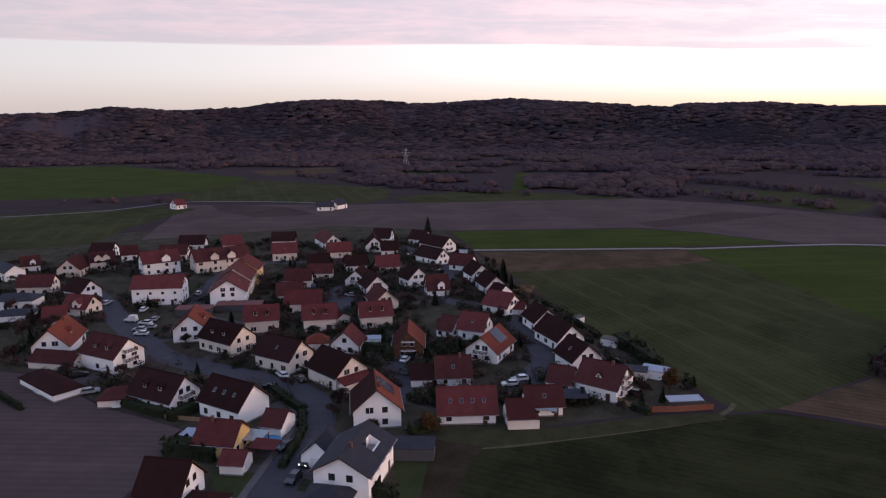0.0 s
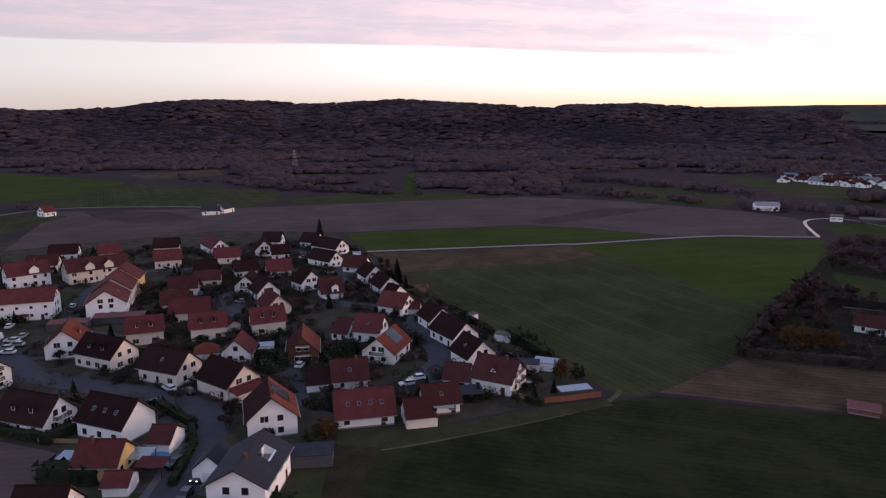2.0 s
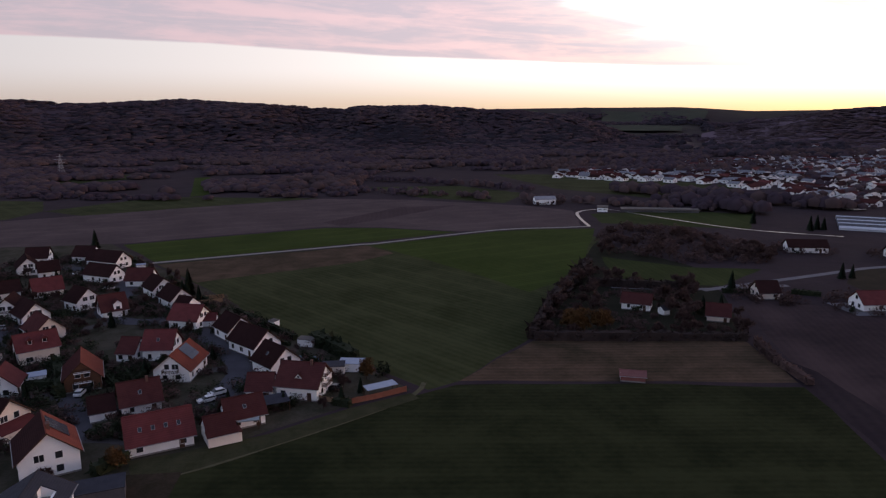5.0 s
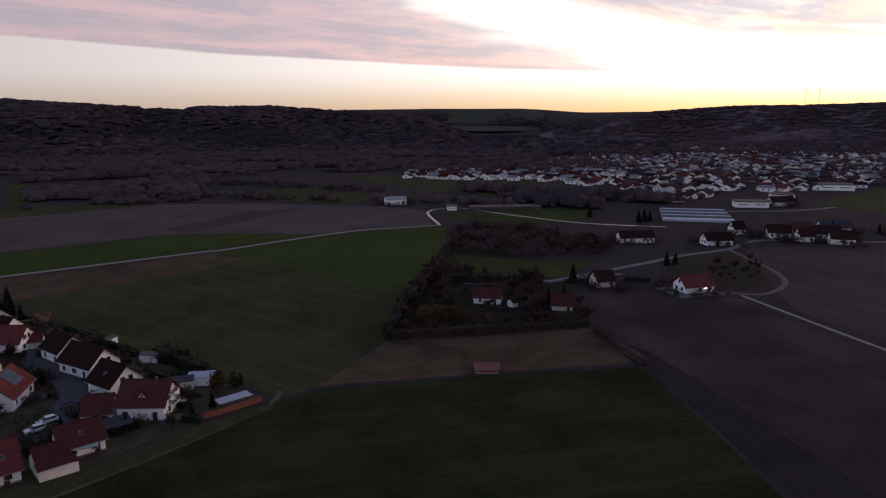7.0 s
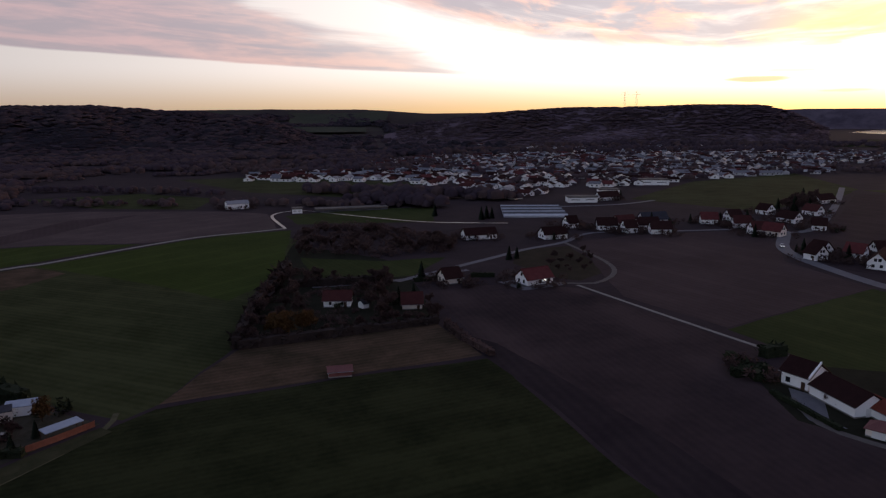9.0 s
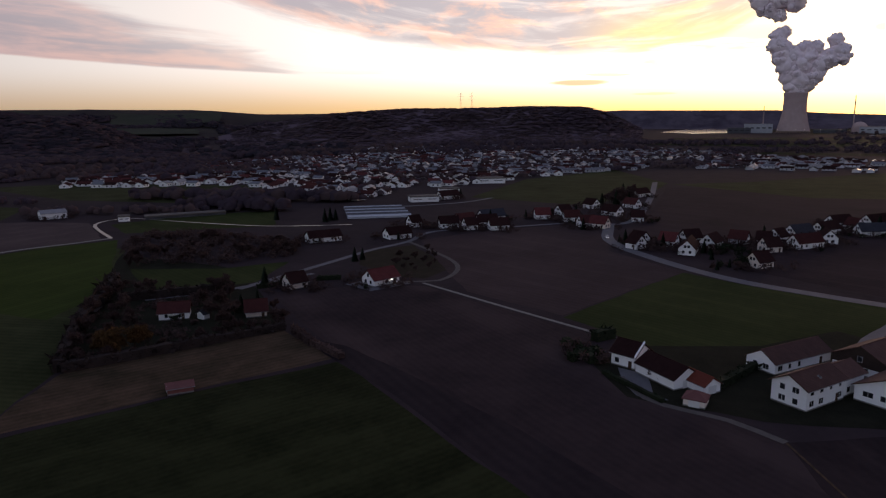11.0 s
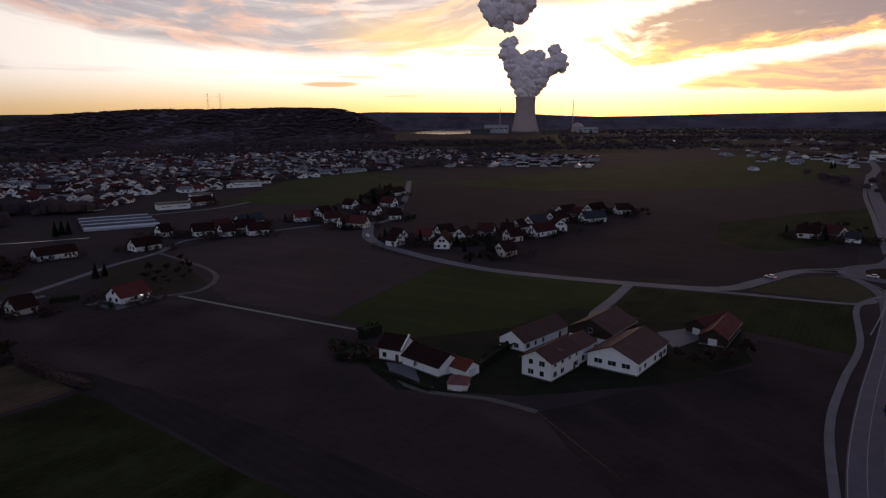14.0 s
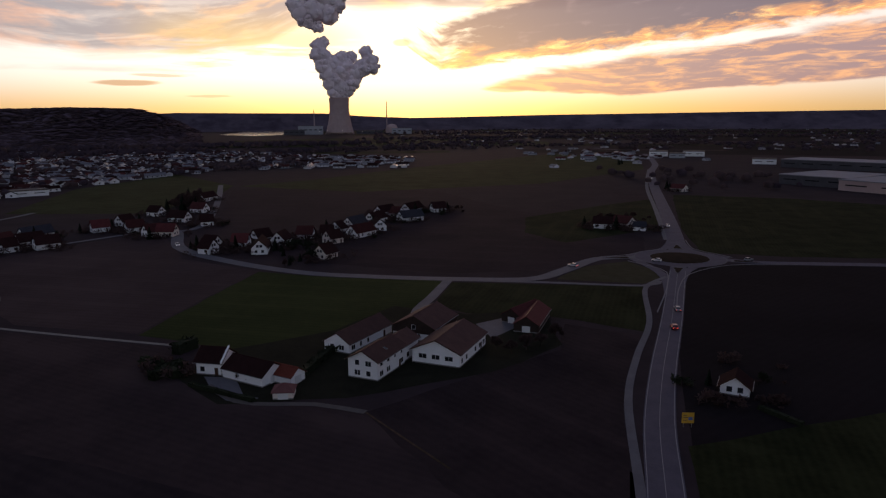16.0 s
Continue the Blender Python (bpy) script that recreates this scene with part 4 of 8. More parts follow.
woods("woods", spots[:SPLIT], sizes[:SPLIT], [SPRUCE, WOODS, BEECH, SPRUCE, WOODS], "bare winter woods covering the ridge", 18, 2, 0.085, 0.004, True)
woods("town_woods", spots[SPLIT:], sizes[SPLIT:], [BEECH, HAZED_TOWN_WOODS, BEECH, HAZED_TOWN_WOODS], "bare woods covering the hill behind the town, tinted violet for haze", 18, 22, 0.085, 0.004, True)

spots, sizes = [], []
SCRUB_EDGE = [(-32.4, 1207), (-25.3, 1138), (-15.6, 873), (-8.5, 777), (-5.7, 679), (-0.2, 639), (5.7, 600), (16.3, 593), (18.4, 603), (20.5, 860), (25.5, 900), (32, 880), (36, 1000), (44, 1010), (47, 1250)]
while len(spots) < 7500:
    a, r = rng.uniform(-36, 47), math.sqrt(rng.uniform(600 ** 2, 1380 ** 2))
    p = compass(a, r)
    near_edge = curve(SCRUB_EDGE, a)
    if r < near_edge or noise.noise(Vector((a * 0.16, r * 0.018, 2.0))) < -0.22 or noise.noise(p * 0.008) < (-0.12 if r > near_edge + 70 else -0.3) - (0.3 if r > 1230 else 0):
        continue
    if 4.6 < a < 6.9 and r < 990 or a < -12 and r < 1180 and noise.noise(p * 0.004) > 0.05:
        continue
    spots.append((p.x, p.y, -0.3))
    k = rng.uniform(0.5, 1.05) * (0.7 if r < near_edge + 60 else 1.0)
    sizes.append((15 * k, 8 * k))
woods("scrub", spots, sizes, [WOODS, SCRUB, BEECH, WOODS, SCRUB], "brown riverside scrub and bare trees", 16, 3, 0.15, 0.007, True)

spots, sizes = [], []
while len(spots) < 1500:
    a, r = rng.uniform(20, 76), rng.uniform(2850, 3650)
    p = compass(a, r)
    if noise.noise(Vector((a * 0.22, r * 0.0035, 4.0))) < 0.12:
        continue
    spots.append((p.x, p.y, hill_height(CREST_B, 2700, 4100, a, r) - 1.0))
    sizes.append((rng.uniform(22, 40), rng.uniform(10, 17)))
for i in range(700):
    a, r = rng.uniform(37, 56), rng.uniform(1250, 2750)
    p = compass(a, r)
    if noise.noise(Vector((a * 0.3, r * 0.006, 9.0))) > -0.15:
        spots.append((p.x, p.y, -0.5))
        sizes.append((rng.uniform(16, 30), rng.uniform(7, 13)))
woods("far_woods", spots, sizes, [SPRUCE, WOODS], "dark woods between fields on the distant ridge", 6, 12, 0.2, 0.004, True)

# thin lines of bushes along the field edges and woods round the town
spots, sizes = [], []
for a0, r0, a1, r1, count, s in ((-28, 640, -20, 590, 14, 4.5), (17.5, 640, 32, 560, 45, 5.5), (20, 760, 33, 640, 60, 6), (8, 700, 24, 640, 26, 4), (33, 560, 47, 520, 60, 6), (40, 640, 56, 560, 150, 9),
                                 (30, 1000, 46, 900, 200, 10), (44, 560, 50, 520, 70, 9), (46, 1280, 80, 1560, 420, 11), (60, 1650, 92, 1900, 500, 12), (86, 1400, 104, 1900, 300, 8), (94, 2300, 135, 2700, 500, 10), (97, 3100, 135, 3500, 450, 11),
                                 (92, 1500, 130, 2000, 200, 8), (116, 830, 121, 760, 40, 8)):
    for i in range(count):
        t = rng.random()
        p = compass(a0 + (a1 - a0) * t, r0 + (r1 - r0) * t) + Vector((*rng.normal(size=2) * (6 if r0 < 800 else 45), 0))
        spots.append((p.x, p.y, -0.2))
        k = rng.uniform(0.6, 1.25)
        sizes.append((s * k * 1.2, s * k))
for i in range(2200):
    a = rng.uniform(93, 136)
    r = rng.uniform(1500, 4300)
    p = compass(a, r)
    if noise.noise(Vector((p.x * 0.0012, p.y * 0.006, 2.0))) < 0.06:
        continue
    spots.append((p.x, p.y, -0.2))
    k = rng.uniform(0.6, 1.2)
    sizes.append((14 * k, 9 * k))
woods("field_trees", spots, sizes, [SCRUB, WOODS], "bare bushes and trees along field edges", 10, 4, 0.15, 0.006, True)

# ---------------------------------------------------------------- houses
WINDOWS = {}


def window_meshes(w, h):
    if (w, h) not in WINDOWS:
        fr = Pile()
        b, d = 0.06, 0.06
        fr.box(-w / 2 - b, w / 2 + b, 0, d, h, h + b)
        fr.box(-w / 2 - b, w / 2 + b, 0, d + 0.08, -b, 0)
        fr.box(-w / 2 - b, -w / 2, 0, d, 0, h)
        fr.box(w / 2, w / 2 + b, 0, d, 0, h)
        if w > 1.4:
            fr.box(-0.04, 0.04, 0, d, 0, h)
        gl = Pile()
        gl.box(-w / 2, w / 2, 0, 0.03, 0, h)
        WINDOWS[(w, h)] = (fr.mesh("window", FRAME_WHITE), gl.mesh("pane", GLASS))
    return WINDOWS[(w, h)]


def window(parent, w, h, m, name="window"):
    fr, gl = window_meshes(w, h)
    ob = hold(name, parent, fr, m)
    hold("pane", ob, gl)
    return ob


def wall_pose(side, along, z, L, W):
    """A place on one of the four walls, facing outwards: 0 front long side, 1 back long side, 2 and 3 the gables."""
    if side == 0:
        return pose(along, -W / 2, z, 0, 0, 180)
    if side == 1:
        return pose(along, W / 2, z)
    if side == 2:
        return pose(-L / 2, along, z, 0, 0, 90)
    return pose(L / 2, along, z, 0, 0, -90)


PLOTS = []


def house(x, y, rz, L, W, he, hr, wall, roof, label, plain=0, hip=0, dorm=0, gdorm=0, sky=0, solar=0, chim=0, balc=0, sparse=0, gwin=0, tdorm=0, cut=None, lean=0, shade_tiles=None, blank=0, porch=0, coping=0):
    """A house with its ridge along its own x axis: walls, plinth, roof, chimneys, dormers, windows, balcony."""
    rnd = random.Random(int(x * 13 + y * 7))
    low = hr < 5.5
    thing = new("garage" if plain and low else "house")
    thing.matrix_basis = pose(x, y, 0, 0, 0, rz)
    tagged(thing, label, "garage" if plain and low else "house", "houses of the village")
    PLOTS.append((x, y, radians(rz), L, W))
    far = math.hypot(x, y) > 330
    front = 0 if Vector((-x, -y)).dot(Matrix.Rotation(radians(rz), 2) @ Vector((0, -1))) > 0 else 1
    gable = 3 if Vector((-x, -y)).dot(Matrix.Rotation(radians(rz), 2) @ Vector((1, 0))) > 0 else 2
    mat = WALL[wall]
    slope = math.atan2(hr - he, W / 2)
    body = Pile()
    if hip:
        body.box(-L / 2, L / 2, -W / 2, W / 2, 0, he)
    elif wall == "barn":
        body.prism([(-W / 2, he * 0.55), (W / 2, he * 0.55), (W / 2, he), (0, hr - 0.12), (-W / 2, he)], -L / 2, L / 2)
    else:
        body.prism([(-W / 2, 0), (W / 2, 0), (W / 2, he), (0, hr - 0.12), (-W / 2, he)], -L / 2, L / 2)
    if cut:
        # a roof terrace sunk into the slope on the front side
        body = Pile()
        c0, c1, f0, f1 = cut
        at = lambda f: (-(W / 2) * (1 - f), he + (hr - 0.12 - he) * f)
        body.prism([(-W / 2, 0), (W / 2, 0), (W / 2, he), (0, hr - 0.12), (-W / 2, he)], -L / 2, c0)
        body.prism([(-W / 2, 0), (W / 2, 0), (W / 2, he), (0, hr - 0.12), (-W / 2, he)], c1, L / 2)
        a, b = at(f0), at(f1)
        body.prism([(-W / 2, 0), (W / 2, 0), (W / 2, he), (0, hr - 0.12), b, (b[0], a[1] - 0.9), (a[0], a[1] - 0.9), a, (-W / 2, he)], c0, c1)
    hold("wall", thing, body.mesh("wall", mat))
    if cut:
        a, b = at(cut[2]), at(cut[3])
        p = Pile()
        p.box(cut[0] + 0.05, cut[1] - 0.05, a[0] + 0.05, b[0] - 0.05, a[1] - 0.9, a[1] - 0.82)
        deck_ = hold("roof_terrace", thing, p.mesh("roof_terrace", PLINTH))
        p = Pile()
        p.box(cut[0] + 0.5, cut[1] - 1.6, b[0] - 0.06, b[0] - 0.01, a[1] - 0.75, min(b[1], a[1] + 1.2))
        hold("terrace_door", deck_, p.mesh("terrace_door", GLASS))
    if wall == "barn":
        base = Pile()
        base.box(-L / 2 + 0.05, L / 2 - 0.05, -W / 2 + 0.05, W / 2 - 0.05, 0, he * 0.55)
        hold("base_wall", thing, base.mesh("base_wall", WALL["white" if roof != "red" else "barn"]), label="whitewashed base wall" if roof != "red" else "dark board base wall")
    if not far:
        foot = Pile()
        foot.box(-L / 2 - 0.03, L / 2 + 0.03, -W / 2 - 0.03, W / 2 + 0.03, 0, 0.35)
        hold("plinth", thing, foot.mesh("plinth", PLINTH))
    over, thick = (0.35 if plain else 0.6), 0.2
    top = Pile()
    if hip:
        o = over
        k = W / 2 * 0.9
        z0, e = he - 0.1, max(0.2, L / 2 - k)
        top.put([(-L / 2 - o, -W / 2 - o, z0), (L / 2 + o, -W / 2 - o, z0), (L / 2 + o, W / 2 + o, z0), (-L / 2 - o, W / 2 + o, z0), (-e, 0, hr), (e, 0, hr),
                 (-L / 2 - o, -W / 2 - o, z0 - thick), (L / 2 + o, -W / 2 - o, z0 - thick), (L / 2 + o, W / 2 + o, z0 - thick), (-L / 2 - o, W / 2 + o, z0 - thick)],
                [(0, 1, 5, 4), (1, 2, 5), (2, 3, 4, 5), (3, 0, 4), (0, 6, 7, 1), (1, 7, 8, 2), (2, 8, 9, 3), (3, 9, 6, 0), (9, 8, 7, 6)])
        hold("roof", thing, top.mesh("roof", ROOF[roof]))
    else:
        dz = over * math.tan(slope)
        for s in (-1, 1):
            if cut and s < 0:
                run = lambda f: (-(W / 2 + over) * (1 - f), he - dz + (hr - he + dz) * f)
                for x0, x1, g0, g1 in ((-L / 2 - over, cut[0], 0, 1), (cut[1], L / 2 + over, 0, 1), (cut[0], cut[1], 0, cut[2]), (cut[0], cut[1], cut[3], 1)):
                    (ya, za), (yb, zb) = run(g0), run(g1)
                    top.prism([(yb, zb), (ya, za), (ya, za + thick), (yb, zb + thick)], x0, x1)
                continue
            # The slope turned from the sunset takes darker tiles, its shade put into colour.
            top.prism([(0, hr), (s * (W / 2 + over), he - dz), (s * (W / 2 + over), he - dz + thick), (0, hr + thick * 1.1)], -L / 2 - over, L / 2 + over, int(bool(shade_tiles) and shade_tiles[1] == s))
        hold("roof", thing, top.mesh("roof", ROOF[roof], ROOF[shade_tiles[0] if shade_tiles else roof]))
        if not far:
            cap = Pile()
            cap.tube((-L / 2 - over, 0, hr + thick), (L / 2 + over, 0, hr + thick), 0.16, 0.16, 6, caps=True)
            hold("ridge_cap", thing, cap.mesh("ridge_cap", ROOF[roof]))
            for s in (-1, 1):
                g = Pile()
                g.tube((-L / 2 - over, s * (W / 2 + over + 0.08), he - dz + 0.05), (L / 2 + over, s * (W / 2 + over + 0.08), he - dz + 0.05), 0.08, 0.08, 5)
                hold("gutter", thing, g.mesh("gutter", GUTTER))
            if not plain:
                for e in (-1, 1):
                    for s in (-1, 1):
                        verge = Pile()
                        xe = e * (L / 2 + over)
                        verge.prism([(0, hr - 0.02), (s * (W / 2 + over), he - dz - 0.02), (s * (W / 2 + over), he - dz + thick + 0.03), (0, hr + thick * 1.1 + 0.03)], min(xe, xe + e * 0.05), max(xe, xe + e * 0.05))
                        hold("verge_board", thing, verge.mesh("verge_board", RAIL))
    # chimneys
    for i in range(chim):
        cx = L * (0.22 - 0.5 * i) * (1 if rnd.random() < 0.5 else -1)
        c = Pile()
        c.box(cx - 0.27, cx + 0.27, -0.75, -0.2, hr - 1.2, hr + 0.85)
        c.box(cx - 0.33, cx + 0.33, -0.81, -0.14, hr + 0.85, hr + 0.95)
        hold("chimney", thing, c.mesh("chimney", CHIMNEY))

    def on_slope(side, along, f, lift=0.0):
        """A place on the roof, f from eave (0) to ridge (1), its z axis square to the slope."""
        s = -1 if side == 0 else 1
        yy = s * (W / 2) * (1 - f)
        zz = he + (hr - he) * f + thick * 1.05 / max(0.4, math.cos(slope)) + lift
        return pose(along, yy, zz, -s * math.degrees(slope), 0, 0)

    for i in range(sky):
        p = Pile()
        p.box(-0.36, 0.36, -0.52, 0.52, -0.12, 0.06)
        s = hold("roof_window", thing, p.mesh("roof_window", GUTTER), on_slope(front, (i - (sky - 1) / 2) * L / (sky + 1), 0.42))
        q = Pile()
        q.box(-0.30, 0.30, -0.46, 0.46, 0.06, 0.075)
        hold("pane", s, q.mesh("pane", GLASS))
    if solar:
        east = 0 if (Matrix.Rotation(radians(rz), 2) @ Vector((0, -1))).x > 0 else 1
        for i in range(5):
            for j in range(3):
                p = Pile()
                p.box(-0.5, 0.5, -0.8, 0.8, 0.05, 0.1)
                hold("solar_panel", thing, p.mesh("solar_panel", SOLAR), on_slope(east, (i - 2) * 1.08 + L * 0.08, 0.34 + j * 0.24))
    for i in range(dorm):
        # shed-like dormers on the slope that faces the fields
        s = -1 if front == 0 else 1
        cx = (i - (dorm - 1) / 2) * L / (dorm + 1) * 1.1
        f = 0.3
        z0 = he + (hr - he) * f
        y0 = s * (W / 2) * (1 - f)
        d = Pile()
        z1 = z0 + 1.25
        back = W / 2 * (1 - min(0.95, (z1 - he) / (hr - he)))
        d.put([(cx - 0.75, y0, z0 - 0.3), (cx + 0.75, y0, z0 - 0.3), (cx + 0.75, y0, z1), (cx - 0.75, y0, z1), (cx - 0.75, s * back, z1), (cx + 0.75, s * back, z1)], [(0, 1, 2, 3), (0, 3, 4), (1, 5, 2)])
        dm = hold("dormer", thing, d.mesh("dormer", ROOF[roof]))
        r = Pile()
        peak = z1 + 0.75
        pb = W / 2 * (1 - min(0.97, (peak - he) / (hr - he)))
        r.put([(cx - 0.95, y0 + s * 0.25, z1 - 0.1), (cx, y0 + s * 0.25, peak), (cx + 0.95, y0 + s * 0.25, z1 - 0.1), (cx - 0.95, s * back, z1 - 0.1), (cx, s * pb, peak), (cx + 0.95, s * back, z1 - 0.1)],
              [(0, 1, 4, 3), (1, 2, 5, 4), (0, 2, 1)])
        hold("dormer_roof", dm, r.mesh("dormer_roof", ROOF[roof]))
        window(thing, 0.9, 1.0, pose(cx, y0, z0 + 0.15, 0, 0, 180 if front == 0 else 0), "dormer_window")
    for i in range(tdorm):
        # small triangular dormers
        s = -1 if front == 0 else 1
        cx, f = (i - (tdorm - 1) / 2) * 3.2, 0.28
        z0, y0 = he + (hr - he) * f + thick, s * (W / 2) * (1 - f)
        zp = z0 + 1.1
        back = s * (W / 2) * (1 - min(0.96, (zp - he - thick) / (hr - he)))
        d = Pile()
        d.put([(cx - 0.95, y0, z0), (cx + 0.95, y0, z0), (cx, y0, zp), (cx, back, zp)], [(0, 1, 2), (0, 2, 3), (2, 1, 3)])
        dm = hold("dormer", thing, d.mesh("dormer", FRAME_WHITE))
        r = Pile()
        for q in (-1, 1):
            r.put([(cx, y0 + s * 0.2, zp + 0.04), (cx + q * 1.1, y0 + s * 0.2, z0 - 0.1), (cx + q * 1.1, y0 - s * 0.1, z0 - 0.1), (cx, back, zp + 0.04), (cx, y0 + s * 0.2, zp + 0.16), (cx + q * 1.1, y0 + s * 0.2, z0 + 0.02), (cx + q * 1.1, y0 - s * 0.1, z0 + 0.02), (cx, back, zp + 0.16)],
                  [(4, 5, 6, 7), (0, 1, 5, 4), (0, 3, 2, 1)])
        hold("dormer_roof", dm, r.mesh("dormer_roof", ROOF[roof]))
        window(thing, 0.6, 0.45, pose(cx, y0, z0 + 0.15, 0, 0, 180 if front == 0 else 0), "dormer_window")
    if lean:
        # a tiled lean-to along one gable
        e = 1 if lean > 0 else -1
        p = Pile()
        p.box(min(e * L / 2, e * (L / 2 + 2.6)), max(e * L / 2, e * (L / 2 + 2.6)), -W * 0.42, W * 0.42, 0, 2.1)
        ln = hold("lean_to", thing, p.mesh("lean_to", mat))
        p = Pile()
        p.put([(e * L / 2, -W * 0.46, 3.3), (e * L / 2, W * 0.46, 3.3), (e * (L / 2 + 3.0), W * 0.46, 2.1), (e * (L / 2 + 3.0), -W * 0.46, 2.1),
               (e * L / 2, -W * 0.46, 3.45), (e * L / 2, W * 0.46, 3.45), (e * (L / 2 + 3.0), W * 0.46, 2.25), (e * (L / 2 + 3.0), -W * 0.46, 2.25)],
              [(0, 1, 2, 3), (4, 7, 6, 5), (0, 4, 5, 1), (1, 5, 6, 2), (2, 6, 7, 3), (3, 7, 4, 0)])
        hold("lean_to_roof", ln, p.mesh("lean_to_roof", ROOF["red" if roof != "slate" else roof]))
    for i in range(gdorm):
        # tall gabled bays rising through the eave
        s = -1 if front == 0 else 1
        cx = (i - (gdorm - 1) / 2) * L / max(gdorm, 1) * 0.62 + (L * 0.12 if gdorm == 1 else 0)
        w2 = min(1.7, L * 0.16)
        zt = he + (hr - he) * 0.45
        zp = min(hr - 0.3, zt + w2 * 0.9)
        d = Pile()
        y1 = s * (W / 2 + 0.12)
        d.put([(cx - w2, y1, 0), (cx + w2, y1, 0), (cx + w2, y1, zt), (cx, y1, zp), (cx - w2, y1, zt), (cx - w2, 0, 0), (cx + w2, 0, 0), (cx + w2, 0, zt), (cx, 0, zp), (cx - w2, 0, zt)],
              [(0, 1, 2, 3, 4), (0, 4, 9, 5), (1, 6, 7, 2)])
        bay = hold("bay", thing, d.mesh("bay", mat))
        r = Pile()
        for q in (-1, 1):
            r.put([(cx, y1 + s * 0.4, zp + 0.08), (cx + q * (w2 + 0.35), y1 + s * 0.4, zt - 0.2), (cx + q * (w2 + 0.35), 0, zt - 0.2), (cx, 0, zp + 0.08),
                   (cx, y1 + s * 0.4, zp + 0.25), (cx + q * (w2 + 0.35), y1 + s * 0.4, zt - 0.03), (cx + q * (w2 + 0.35), 0, zt - 0.03), (cx, 0, zp + 0.25)],
                  [(0, 1, 2, 3), (4, 5, 6, 7), (0, 1, 5, 4), (1, 2, 6, 5)])
        hold("bay_roof", bay, r.mesh("bay_roof", ROOF[roof]))
        for z in ((1.0, 3.6) if he > 4 else (he * 0.75 + 0.4,)):
            window(thing, 1.2, 1.3, pose(cx, y1, z, 0, 0, 180 if front == 0 else 0))
    # windows row by row
    if not (plain and low):
        rows = [0.95] + ([3.6] if he > 4.9 else [])
        for side in (0, 1):
            n = max(2, int(L / 3.4))
            if sparse:
                n = 4
            for z in rows:
                if z + 1.4 > he:
                    continue
                for i in range(n):
                    if rnd.random() < (0.25 if not far else 0.4) or (far and side != front):
                        continue
                    w = rnd.choice((0.9, 1.2, 1.2, 1.6)) if not sparse else 0.9
                    window(thing, w, 1.3 if not sparse else 0.9, wall_pose(side, (i + 0.5) * L / n - L / 2, z + (0.6 if sparse else 0), L, W))
        for side in (2, 3):
            if hip or (far and side != gable) or (blank and side == gable):
                continue
            for z in ([] if gwin else rows) + ([he + 0.1 if he > 4.9 else 3.6] if hr - he > 3.2 else []):
                free = W - 1.6 if z + 1.4 < he else W * (hr - z - 1.7) / (hr - he) - 0.4
                n = 2 if free > 3.2 else (1 if free > 1.0 else 0)
                if plain and z > 3:
                    n = min(n, 1)
                for i in range(n):
                    window(thing, rnd.choice((1.2, 1.2, 1.6)) if free > 4 else 1.2, 1.3, wall_pose(side, (i + 0.5) * min(free, 6.5) / n - min(free, 6.5) / 2, z, L, W))
        for i in range(gwin):
            window(thing, 2.2, 1.2, wall_pose(gable, (i - (gwin - 1) / 2) * W / (gwin + 0.6), 1.6, L, W))
        door = Pile()
        door.box(-0.5, 0.5, 0, 0.06, 0.05, 2.1)
        hold("door", thing, door.mesh("door", RAIL), wall_pose(front, L * 0.31, 0, L, W))
    else:
        gate = Pile()
        gate.box(-1.25, 1.25, 0, 0.05, 0.05, 2.05)
        hold("garage_door", thing, gate.mesh("garage_door", FRAME_WHITE), wall_pose(gable if not hip else front, 0, 0, L, W))
    if coping:
        # a white parapet standing over the roof at one gable
        xe = coping * (L / 2 + over)
        for s in (-1 if front == 0 else 1,):
            p = Pile()
            p.prism([(0, hr + 0.1), (s * (W / 2 + over), he - 0.3), (s * (W / 2 + over), he + 0.35), (0, hr + 0.75)], min(xe, xe - coping * 0.4), max(xe, xe - coping * 0.4))
            hold("coping", thing, p.mesh("coping", WALL["white"]))
    if porch:
        p = Pile()
        p.box(-1.6, 1.6, 0, 1.5, 2.5, 2.62)
        pr = hold("porch", thing, p.mesh("porch", ROOF["red"]), wall_pose(front, 0, 0, L, W) @ pose(0, 0, 0, -8, 0, 0))
        for sx in (-1.45, 1.45):
            p = Pile()
            p.box(sx - 0.06, sx + 0.06, 1.25, 1.37, 0, 2.5)
            hold("porch_post", pr, p.mesh("porch_post", RAIL))
    for i in range(balc):
        z = 2.6 + 2.5 * i if balc > 1 else (2.7 if he < 5 else 3.4)
        b = Pile()
        b.box(-1.9, 1.9, 0, 1.3, z - 0.16, z)
        slab = hold("balcony", thing, b.mesh("balcony", WALL["white"]), wall_pose(gable, 0, 0, L, W))
        r = Pile()
        for k in range(5):
            r.box(-1.9 + k * 0.95 - 0.04, -1.9 + k * 0.95 + 0.04, 1.2, 1.28, z, z + 1.0)
        for q in (0.25, 0.5, 0.75, 1.0):
            r.box(-1.9, 1.9, 1.22, 1.26, z + q - 0.14, z + q)
            for e in (-1.9, 1.86):
                r.box(e, e + 0.04, 0, 1.26, z + q - 0.14, z + q)
        hold("railing", slab, r.mesh("railing", RAIL))
    return thing


# the near village
house(-96.9, 162.0, -38, 18.8, 7.0, 2.09, 3.96, "white", "dark", "long white garage with dark hipped roof beside the ploughed field", plain=1, hip=1)
house(-103.8, 178.4, -11, 13.2, 7.0, 2.17, 4.3, "cream", "brown", "low cream annex with a wide brown tiled roof", plain=1)
